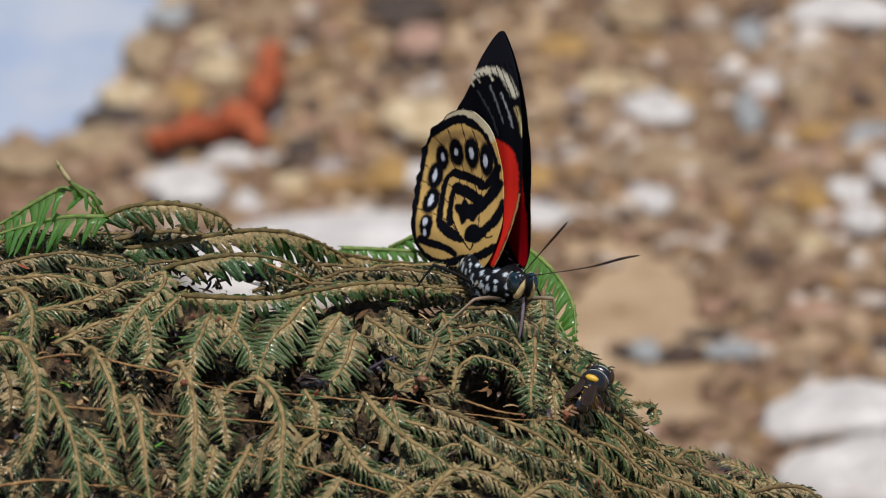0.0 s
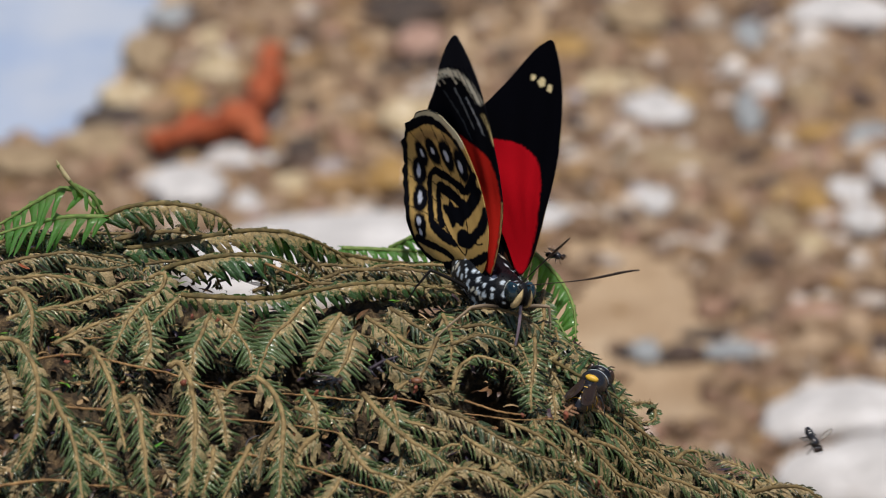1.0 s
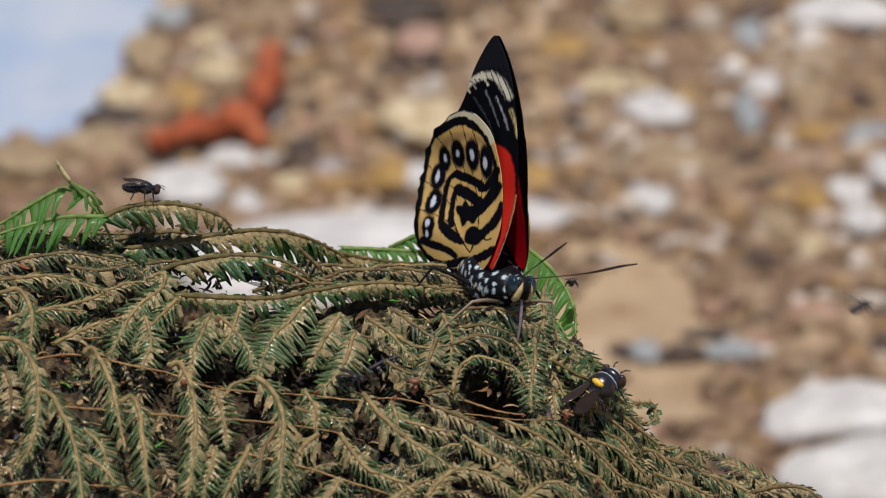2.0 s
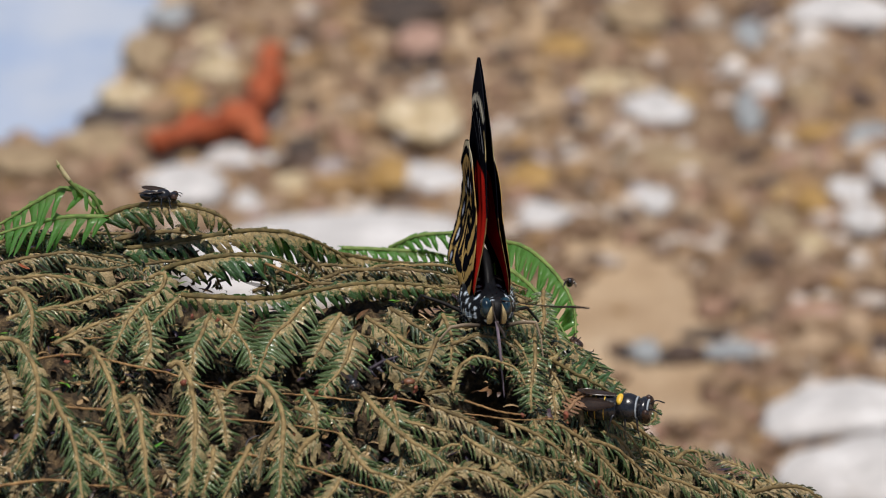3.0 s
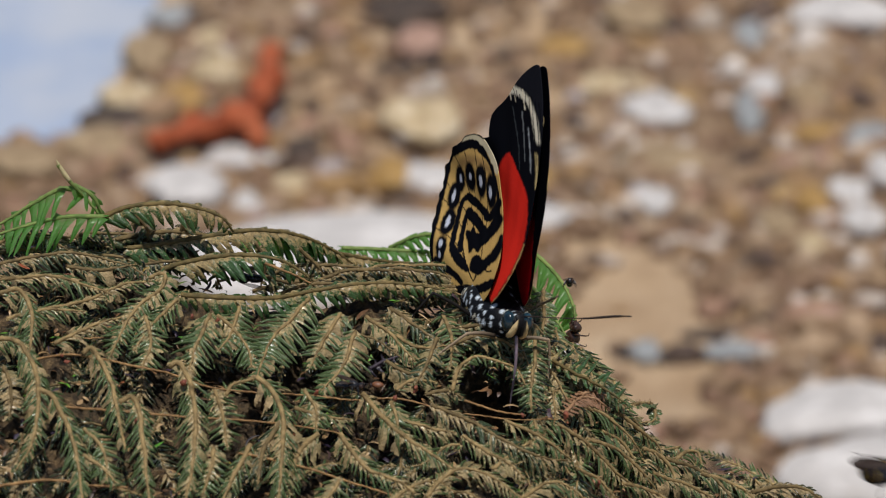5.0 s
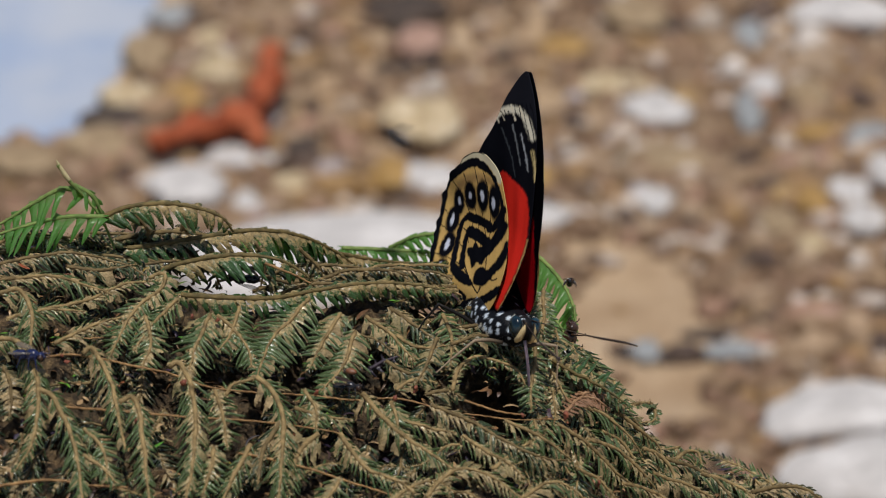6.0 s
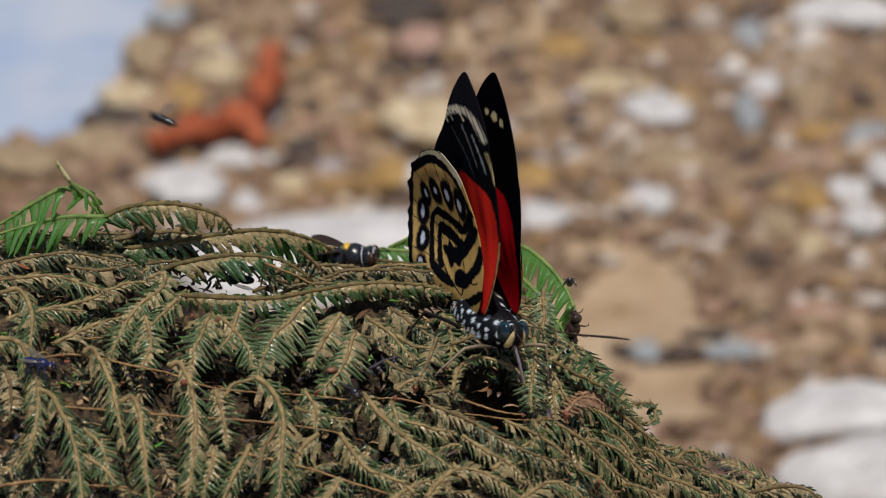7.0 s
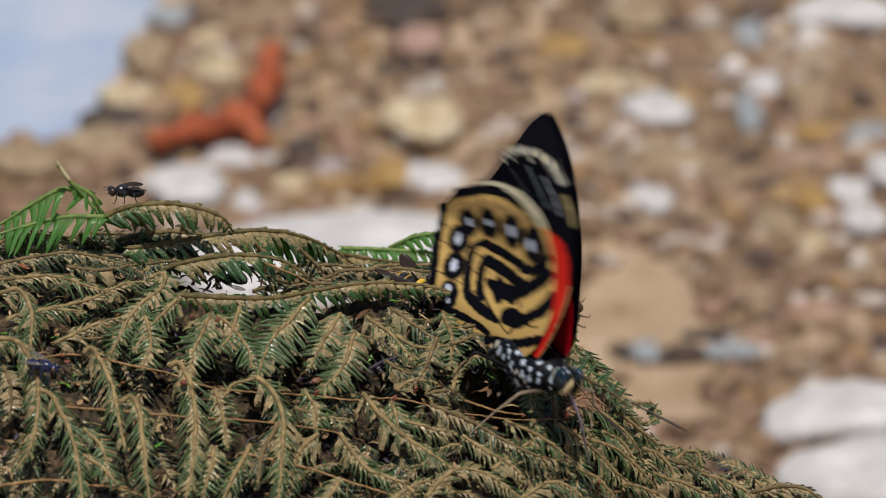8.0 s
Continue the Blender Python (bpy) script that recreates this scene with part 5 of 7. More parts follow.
        pcs = joined(tube([a, (a + b2) / 2 + np.array((0, 0, 0.2)), b2], (0.26, 0.24, 0.19), 12, 9), tube([b2, (b2 + c) / 2, c], (0.18, 0.15, 0.13), 12, 8), tube([c, (c + d) / 2, d, d + np.array((0.5, 0, -0.15))], (0.12, 0.10, 0.09, 0.05), 14, 7), ball(b2, (0.18, 0.18, 0.18), 6, 8))
        v = pcs[0]
        k = np.clip(np.linalg.norm(v - a, axis=1) / 4.0, 0, 1)[:, None]
        solid("leg", v, pcs[1], M_COAT, bf, paint=np.array(leg_dark) * (1 - k) + np.array(col) * k)
    for right in (True, False):
        FERN["fore", right] = build_wing("forewing", FORE, fore_under, fore_over, bf, right, 120, 420, np.array((-7.5, 13.0)), 0.05)
        FERN["hind", right] = build_wing("hindwing", HIND, hind_under, hind_over, bf, right, 130, 420, np.array((-12.5, 5.5)), 0.45)
    return bf


butterfly = build_butterfly()


# ---- river bank behind the mound ----
def stone_mesh(seed, rough=0.36):
    """A water-worn pebble of unit radius."""
    bm = bmesh.new()
    bmesh.ops.create_icosphere(bm, subdivisions=3, radius=1.0)
    rng = random.Random(seed)
    off = Vector((seed * 3.1, seed * 1.7, seed * 0.9))
    planes = [(Vector([rng.gauss(0, 1) for _ in range(3)]).normalized(), rng.uniform(0.78, 0.95)) for _ in range(6)]
    for v in bm.verts:
        n = v.co.normalized()
        r = 1.0 + rough * noise.noise(n * 1.3 + off) + 0.13 * noise.noise(n * 3.2 + off)
        for d, cut in planes:
            k = n.dot(d)
            if k * r > cut:
                r = r * 0.35 + 0.65 * cut / k
        v.co = n * r
    me = bpy.data.meshes.new("stone")
    bm.to_mesh(me)
    bm.free()
    me.polygons.foreach_set("use_smooth", [True] * len(me.polygons))
    return me


SHAPES = [stone_mesh(k + 1) for k in range(12)]
for me in SHAPES:
    me.materials.append(M_STONE)
BED = -200.0


def plain_stone(name, a, b, wear=0.75, rough=0.65):
    """Rock of one colour with darker stains."""
    m, nt, bs = material(name, rough, 0.35)
    f, g = noise_tex(nt, 1.6, 5.0, 0.6), noise_tex(nt, 9.0, 4.0, 0.6)
    col = ramp(nt, f, (0.3, tuple(c * wear for c in a)), (0.5, a), (0.7, b))
    nt.links.new(mixed(nt, ramp(nt, g, (0.5, grey(0)), (0.72, grey(0.7))), col, tuple(c * 0.45 for c in a)), bs.inputs["Base Color"])
    bump(nt, bs, mathed(nt, "ADD", f, mathed(nt, "MULTIPLY", g, 0.3)), 0.002, 0.6)
    return m


M_WHITE = plain_stone("white_stone", (0.60, 0.575, 0.56), (0.78, 0.76, 0.75), 0.72)
M_CREAM = plain_stone("cream_stone", (0.52, 0.40, 0.24), (0.78, 0.70, 0.55))
M_GREY = plain_stone("blue_grey_stone", (0.33, 0.345, 0.355), (0.46, 0.48, 0.49))
M_DARK = plain_stone("dark_stone", (0.07, 0.05, 0.04), (0.13, 0.09, 0.065))
M_OCHRE = plain_stone("ochre_stone", (0.40, 0.24, 0.08), (0.50, 0.33, 0.14))
M_TAN = plain_stone("tan_stone", (0.34, 0.245, 0.145), (0.48, 0.37, 0.24))
M_ROSE = plain_stone("rose_stone", (0.42, 0.26, 0.20), (0.52, 0.36, 0.28))
TAKEN = []


def rock(label, mat, x, y, rx, ry, rz, turn=0.0, sink=0.35, shape=0, tilt=0.0):
    """A stone that stands out from the gravel, half sunk in the silt."""
    me = SHAPES[shape].copy()
    me.name = "stone"
    me.materials.clear()
    me.materials.append(mat)
    ob = new("stone", me)
    ob.matrix_world = pose(x * MM, y * MM, (BED + rz * (1 - 2 * sink)) * MM, tilt, 0, turn) @ Matrix.Diagonal((rx * MM, ry * MM, rz * MM, 1))
    TAKEN.append((x, y, max(rx, ry) * 0.9))
    return tagged(ob, label, "stone", "stones on the bank")


rock("large flat pale grey rock on the bank", M_WHITE, -25, 414, 36.0, 25.0, 8.5, 6, 0.35, 2)
rock("white weathered rock at the foot of the mound", M_WHITE, 86, 337, 21.1, 11.8, 5.9, 14, 0.25, 4)
rock("white rounded rock in the silt", M_WHITE, 91, 307, 18.7, 15.0, 7.8, 0, 0.25, 6)
rock("cream and yellow pebble in the gravel", M_CREAM, -5, 495, 9.9, 13.1, 5.5, 10, 0.22, 1)
# raised white stone added as the bright highlight on the cream pebble
rock("white stone in the gravel", M_WHITE, -9, 490, 3.8, 6.1, 2.6, 0, 0.02, 5)
rock("long white stone in the gravel", M_WHITE, -2, 464, 10.0, 7.7, 3.3, -30, 0.22, 9)
rock("rose-brown pebble in the gravel", M_ROSE, -6, 549, 6.1, 9.5, 3.8, 0, 0.12, 2)
rock("dark stone in the gravel", M_DARK, -10, 572, 10.0, 12.0, 4.6, 0, 0.32, 8)
rock("dark stone in the gravel", M_DARK, -7, 538, 10.6, 5.4, 2.2, 0, 0.42, 8)
rock("ochre pebble in the gravel", M_OCHRE, -13, 466, 5.0, 8.8, 3.8, 0, 0.22, 0)
rock("dark stone in the gravel", M_DARK, -9, 453, 3.7, 4.6, 2.1, 0, 0.22, 7)
rock("pale grey stone in the gravel", M_WHITE, -51, 477, 11.1, 6.0, 2.6, 8, 0.22, 4)
rock("large pale stone in the gravel", M_WHITE, -61, 456, 9.9, 11.6, 5.0, 0, 0.22, 5)
rock("dark blue-grey stone in the gravel", M_DARK, -34, 483, 4.4, 6.1, 2.6, 0, 0.22, 7)
rock("pale pebble in the gravel", M_CREAM, -36, 461, 4.6, 6.5, 2.8, 0, 0.22, 3)
rock("pale pebble in the gravel", M_WHITE, -47, 451, 3.7, 5.7, 2.6, 0, 0.22, 11)
rock("cream stone beside the twig", M_CREAM, -58, 531, 6.7, 9.3, 3.8, 0, 0.22, 4)
rock("tan stone beside the twig", M_CREAM, -59, 555, 6.1, 7.6, 2.9, 0, 0.32, 6)
rock("ochre stone beside the twig", M_OCHRE, -65, 515, 5.9, 8.4, 3.4, 0, 0.22, 6)
rock("grey-blue stone by the water", M_GREY, -71, 570, 6.2, 7.1, 2.7, 0, 0.22, 3)
rock("tan stone by the water", M_TAN, -76, 541, 6.0, 11.5, 4.5, 0, 0.22, 1)
rock("tan stone by the water", M_CREAM, -79, 514, 7.0, 8.3, 3.4, 0, 0.22, 1)
rock("dark stone by the water", M_DARK, -81, 503, 9.4, 8.2, 3.4, 0, 0.42, 8)
rock("tan stone by the water", M_TAN, -84, 484, 9.4, 9.2, 3.9, 10, 0.22, 3)
rock("tan stone by the water", M_TAN, -101, 473, 9.2, 9.0, 3.8, 0, 0.22, 5)
rock("dark stone in the gravel", M_DARK, -65, 477, 13.4, 6.0, 2.6, 0, 0.37, 8)
rock("long white stone in the gravel", M_WHITE, 23, 443, 9.2, 6.8, 3.0, -38, 0.22, 10)
rock("ochre pebble in the gravel", M_OCHRE, 21, 465, 6.0, 7.7, 3.3, 0, 0.22, 0)
rock("ochre pebble in the gravel", M_OCHRE, 32, 550, 6.5, 6.8, 2.7, 0, 0.27, 6)
rock("tan stone in the gravel", M_TAN, 51, 567, 8.7, 12.0, 4.6, 0, 0.22, 5)
rock("dark stone in the gravel", M_DARK, 60, 561, 5.4, 6.2, 2.4, 0, 0.22, 8)
rock("pale flat stone in the gravel", M_CREAM, 43, 524, 10.5, 6.6, 2.7, 0, 0.22, 9)
rock("white pebble in the gravel", M_WHITE, 54, 504, 8.9, 10.1, 4.1, 0, 0.22, 5)
rock("tan flat stone in the gravel", M_TAN, 54, 476, 14.3, 7.8, 3.3, 0, 0.32, 4)
rock("white pebble in the gravel", M_WHITE, 50, 451, 4.3, 7.4, 3.3, 0, 0.22, 1)
rock("pale blue pebble in the gravel", M_GREY, 80, 555, 4.6, 8.9, 3.5, 0, 0.22, 3)
rock("white pebble in the gravel", M_WHITE, 81, 522, 4.5, 7.8, 3.2, 0, 0.22, 2)
rock("blue-grey pebble in the gravel", M_GREY, 76, 501, 3.4, 11.3, 4.6, 0, 0.12, 7)
rock("tan stone in the gravel", M_TAN, 92, 515, 5.9, 9.0, 3.7, 0, 0.22, 5)
rock("ochre pebble in the gravel", M_OCHRE, 92, 494, 6.5, 5.0, 2.1, 0, 0.22, 0)
rock("rose flat stone in the gravel", M_ROSE, 89, 477, 8.8, 4.9, 2.1, 0, 0.22, 2)
rock("large pale flat stone on the bank", M_WHITE, 105, 570, 16.3, 10.6, 4.1, 0, 0.22, 4)
rock("pale blue stone in the gravel", M_GREY, 106, 491, 6.5, 6.2, 2.6, 0, 0.22, 3)
rock("white stone in the gravel", M_WHITE, 97, 455, 4.9, 8.2, 3.5, 0, 0.22, 1)
rock("white stone in the gravel", M_WHITE, 99, 440, 5.9, 7.3, 3.3, 20, 0.22, 2)
rock("white stone in the gravel", M_WHITE, 106, 468, 5.0, 8.9, 3.8, 0, 0.22, 0)
rock("ochre pebble in the gravel", M_OCHRE, 88, 452, 4.3, 7.4, 3.3, 0, 0.22, 6)
rock("tan pebble in the gravel", M_TAN, 79, 438, 5.1, 7.8, 3.5, 0, 0.22, 5)
rock("pale pebble in the gravel", M_CREAM, 86, 426, 4.1, 6.6, 2.9, 0, 0.22, 11)
rock("dark blue-grey stone in the gravel", M_DARK, 58, 438, 3.5, 5.0, 2.2, 0, 0.22, 7)
rock("dark stone in the gravel", M_DARK, 71, 420, 5.4, 4.4, 2.0, 0, 0.22, 9)
rock("pale flat stone in the silt", M_ROSE, 84, 394, 7.8, 4.6, 2.2, -12, 0.27, 9)
rock("blue-grey pebble in the silt", M_GREY, 45, 372, 3.7, 5.0, 2.3, 0, 0.22, 3)
rock("pale green-grey flat pebble in silt", M_GREY, 64, 372, 6.3, 4.5, 2.2, 0, 0.22, 8)
rock("dark stone in the silt", M_DARK, 40.5, 374, 3.4, 3.6, 1.7, 20, 0.3, 7)
rock("dark stone in the silt", M_DARK, 49.6, 371, 3.0, 3.6, 1.6, 0, 0.3, 8)
rock("dark stone in the silt", M_DARK, 63, 383, 9.3, 3.5, 1.7, 0, 0.47, 8)


def clear(x, y, r):
    return all((x - a) ** 2 + (y - b) ** 2 > (0.68 * (r + c)) ** 2 for a, b, c in TAKEN)


def open_silt(x, y):
    """Where the bank is bare silt: an uneven patch behind the mound."""
    p = np.stack((np.ravel(x), np.ravel(y)), 1).astype(float)
    out = ((p[:, 0] - 40) / 23.0) ** 2 + ((p[:, 1] - 376) / 62.0) ** 2 + 1.1 * (lattice(p, 16.0, 51) - 0.5) + 0.7 * (lattice(p, 7.0, 52) - 0.5)
    return out < 0.95


def bank_stones():
    """Pebbles that lie singly on the silt, nearest the view."""
    rng = random.Random(12)
    made = tries = 0
    while made < 295 and tries < 9000:
        tries += 1
        x, y = rng.uniform(-128, 132), rng.uniform(300, 640)
        r = min(6.5, 2.0 + rng.expovariate(1 / 1.5))
        bare = (22 < x < 58 and 305 < y < 420) or (-42 < x < 38 and 478 < y < 585 and rng.random() < 0.6)
        if (40 < x < 90 and y < 345) or (bare and rng.random() < 0.95) or x < -76 + (y - 560) * 0.10 and y > 490 or not clear(x, y, r):
            continue
        TAKEN.append((x, y, r))
        made += 1
        shape, rz = SHAPES[rng.randrange(12)], r * rng.uniform(0.55, 0.9)
        if open_silt(x, y)[0]:
            continue
        ob = new("stone", shape)
        ob.parent = ground
        ob.matrix_world = pose(x * MM, y * MM, (BED + rz * rng.uniform(0.1, 0.6)) * MM, rng.uniform(-20, 20), rng.uniform(-20, 20), rng.uniform(0, 360)) @ Matrix.Diagonal((r * MM, r * rng.uniform(0.65, 1.0) * MM, rz * MM, 1))


def grit():
    """Small gravel, far too much to count, round the mound and over the bank."""
    bm = bmesh.new()
    bmesh.ops.create_icosphere(bm, subdivisions=1, radius=1.0)
    base = np.array([v.co[:] for v in bm.verts])
    tri = np.array([[v.index for v in f.verts] for f in bm.faces])
    bm.free()
    rng = np.random.default_rng(5)
    n = 17000
    near = rng.random(n) < 0.72
    x = np.where(near, rng.uniform(-135, 140, n), rng.uniform(-900, 900, n))
    y = np.where(near, rng.uniform(285, 660, n), rng.uniform(-700, 1500, n))
    r = np.where(near, np.minimum(rng.gamma(2.6, 0.72, n) + 0.6, 4.2), rng.gamma(3.0, 2.4, n) + 2)
    # farther off the gravel thins out on every side
    ring = np.random.default_rng(6)
    away, turn = 1500 * ring.random(n) ** 0.75 * ring.uniform(0.35, 1.0, n), ring.uniform(0, 2 * np.pi, n)
    x, y = np.where(near, x, away * np.cos(turn)), np.where(near, y, 300 + away * np.sin(turn))
    wet = (x < -74 + (y - 560) * 0.10) & (y > 488) & (x > -400) & (y < 910)
    onto = mound_height(x, y) > -203
    inside = ~near & (np.abs(x) < 150) & (y > 270) & (y < 680)
    bare = near & open_silt(x, y) & (rng.random(n) < 0.97)
    bare |= near & (x > -42) & (x < 38) & (y > 478) & (y < 590) & (rng.random(n) < 0.62)
    ok = ~wet & ~onto & ~inside & ~bare
    x, y, r = x[ok], y[ok], r[ok]
    n = len(x)
    v = base[None] * (1 + 0.22 * rng.standard_normal((n, len(base), 1)))
    v = v * (r[:, None] * np.stack((rng.uniform(0.8, 1.3, n), rng.uniform(0.8, 1.3, n), rng.uniform(0.5, 0.8, n)), 1))[:, None]
    v = v + np.stack((x, y, BED + r * 0.25), 1)[:, None]
    f = (tri[None] + (np.arange(n) * len(base))[:, None, None]).reshape(-1, 3)
    tagged(solid("gravel", v.reshape(-1, 3), f, M_GRIT), "small mixed river gravel", "gravel", kind="stuff")


def pool():
    """Shallow pale water at the edge of the bank."""
    m, nt, b = material("sky_tinted_water", 0.12, 0.5)
    wpos = nt.nodes.new("ShaderNodeNewGeometry").outputs["Position"]
    st = nt.nodes.new("ShaderNodeMapping")
    st.inputs["Scale"].default_value = (40.0, 6.0, 1.0)
    nt.links.new(wpos, st.inputs["Vector"])
    f = noise_tex(nt, 1.0, 3.0, vec=st.outputs["Vector"])
    # the sky's reflection is put into the colour as blue with paler streaks
    col = ramp(nt, f, (0.3, (0.24, 0.335, 0.52)), (0.7, (0.40, 0.46, 0.58)))
    # pale grey patches over the blue
    pale_patch = noise_tex(nt, 22.0, 3.0, 0.55, vec=wpos)
    nt.links.new(mixed(nt, ramp(nt, pale_patch, (0.46, grey(0.0)), (0.66, grey(0.6))), col, (0.54, 0.55, 0.57)), b.inputs["Base Color"])
    bump(nt, b, noise_tex(nt, 45.0, 2.0, vec=wpos), 0.003, 0.3)
    rim = spline(((-70, 640), (-75, 600), (-78, 570), (-82, 543), (-87, 515), (-90, 500), (-100, 491), (-130, 486), (-190, 478), (-330, 520), (-380, 700), (-300, 900), (-150, 840), (-90, 720)), 120, closed=True)
    k = len(rim)
    mid = rim.mean(axis=0)
    v = [(*mid, BED + 1.0)] + [(*(mid + (q - mid) * s), BED + z) for s, z in ((0.97, 1.0), (1.0, 0.5), (1.01, -1.5)) for q in rim]
    f = [(0, 1 + j, 1 + (j + 1) % k) for j in range(k)]
    for i in range(2):
        f += [(1 + i * k + j, 1 + (i + 1) * k + j, 1 + (i + 1) * k + (j + 1) % k, 1 + i * k + (j + 1) % k) for j in range(k)]
    tagged(solid("water", v, f, m), "shallow water coloured pale sky blue at the bank", "water", kind="structure")


def red_twig():
    """A forked, rust-red piece of rotten wood."""
    m, nt, b = material("rust_wood", 0.7, 0.3)
    f, g = noise_tex(nt, 120.0, 5.0), noise_tex(nt, 900.0, 3.0)
    nt.links.new(ramp(nt, f, (0.32, (0.11, 0.022, 0.010)), (0.48, (0.33, 0.070, 0.024)), (0.68, (0.46, 0.13, 0.055))), b.inputs["Base Color"])
    bump(nt, b, mathed(nt, "ADD", f, g), 0.001, 0.8)
    tw = thing("rotten_branch", "forked rust-red piece of rotten wood on the gravel", "branch")
    v, fa = tube([(-71, 475, -194), (-65, 479, -193), (-57, 485, -192), (-49, 490, -192), (-44.5, 500, -191), (-43.5, 515, -191), (-43.5, 533, -192)], (2.6, 3.5, 3.0, 4.0, 3.1, 2.2), 120, 18)
    v = v + 2.8 * (np.stack([lattice(v, 3.4, 3 + k) for k in range(3)], 1) - 0.5) + 0.9 * (np.stack([lattice(v, 1.5, 8 + k) for k in range(3)], 1) - 0.5)
    solid("limb", v, fa, m, tw)
    v, fa = tube([(-52, 488, -192), (-47, 483, -192), (-44, 478, -195)], (3.8, 3.5, 2.2), 20, 12)
    v = v + 1.6 * (np.stack([lattice(v, 4.0, 6 + k) for k in range(3)], 1) - 0.5)
    solid("stub", v, fa, m, tw)


pool()
red_twig()
grit()
bank_stones()


# ---- the other insects ----
def chitin(name, a, b2, rough=0.25):
    m, nt, b = material(name, rough, 0.6)
    nt.links.new(ramp(nt, noise_tex(nt, 1800.0, 3.0), (0.3, a), (0.7, b2)), b.inputs["Base Color"])
    bump(nt, b, noise_tex(nt, 9000.0, 2.0), 0.00003, 0.5)
    return m


M_BLACK = chitin("black_chitin", (0.006, 0.006, 0.008), (0.022, 0.022, 0.028))
M_BROWN = chitin("brown_chitin", (0.018, 0.009, 0.006), (0.06, 0.03, 0.02))
M_BLUE = chitin("blue_chitin", (0.005, 0.007, 0.026), (0.018, 0.028, 0.10), 0.2)
M_YELLOW = chitin("yellow_chitin", (0.62, 0.36, 0.02), (0.78, 0.50, 0.05), 0.45)
M_BAND = chitin("grey_band", (0.22, 0.25, 0.28), (0.42, 0.45, 0.48), 0.5)


def membrane(name, colour, alpha):
    m, nt, b = material(name, 0.26, 0.3)
    v = nt.nodes.new("ShaderNodeTexVoronoi")
    v.feature = "DISTANCE_TO_EDGE"
    v.inputs["Scale"].default_value = 900
    nt.links.new(texcoord(nt), v.inputs["Vector"])
    nt.links.new(ramp(nt, v.outputs["Distance"], (0.02, tuple(c * 0.75 for c in colour)), (0.05, colour)), b.inputs["Base Color"])
    b.inputs["Alpha"].default_value = alpha
    return m


M_CLEAR = membrane("clear_wing", (0.16, 0.14, 0.12), 0.45)
M_SMOKY = membrane("smoky_wing", (0.032, 0.020, 0.015), 0.90)


def wing_blade(length, width, thick=0.03):
    """A flat, rounded wing along -x with a stiffer front edge."""
    n = 18
    u = np.linspace(0, 1, n)
    half = width * np.sin(np.pi * np.clip(u * 0.92 + 0.08, 0, 1)) ** 0.6 * (0.35 + 0.65 * u)
    half[-1] = 0.05
    rows = []
    for z in (thick, -thick):
        for k in (-0.55, -0.2, 0.15, 0.45):
            rows.append(np.column_stack((-length * u, half * k * 2, z + 0.10 * np.sin(u * 5 + k * 4) * width * 0.3)))
    v = np.concatenate(rows)
    f = []
    for s in (0, 4):
        for r in range(3):
            for i in range(n - 1):
                a = (s + r) * n + i
                q = (a, a + 1, a + n + 1, a + n)
                f.append(q if s == 0 else q[::-1])
    for r0, r1 in ((0, 4), (3, 7)):
        f += [(r0 * n + i, r1 * n + i, r1 * n + i + 1, r0 * n + i + 1) for i in range(n - 1)]
    return v, f


def set_wing(name, parent, mat, root, length, width, yaw, pitch, roll):
    v, f = wing_blade(length, width)
    m = np.array(pose(0, 0, 0, roll, pitch, yaw).to_3x3())
    solid(name, v @ m.T + np.array(root), f, mat, parent)


def add_legs(parent, mat, s, hips, reach, height):
    for x in hips:
        for sg in (-1, 1):
            k = (x - hips[1]) * 0.8
            a, b2, c, d = np.array((x, 0.45 * s * sg, height * 0.75)), np.array((x + k * 0.6, reach * 0.55 * sg, height * 1.0)), np.array((x + k, reach * 0.85 * sg, height * 0.4)), np.array((x + k * 1.4, reach * sg, 0.0))
            v, f = tube([a, b2, c, d, d + np.array((0.25 * s, 0, 0))], (0.14 * s, 0.12 * s, 0.09 * s, 0.06 * s, 0.04 * s), 20, 7)
            solid("leg", v, f, mat, parent)


def add_feelers(parent, mat, root, length, s):
    for sg in (-1, 1):
        r = np.array((root[0], root[1] * sg, root[2]))
        v, f = tube([r, r + np.array((length * 0.4, 0.2 * sg * length, length * 0.25)), r + np.array((length, 0.35 * sg * length, -length * 0.1))], (0.06 * s, 0.05 * s, 0.05 * s), 14, 6)
        solid("antenna", v, f, mat, parent)


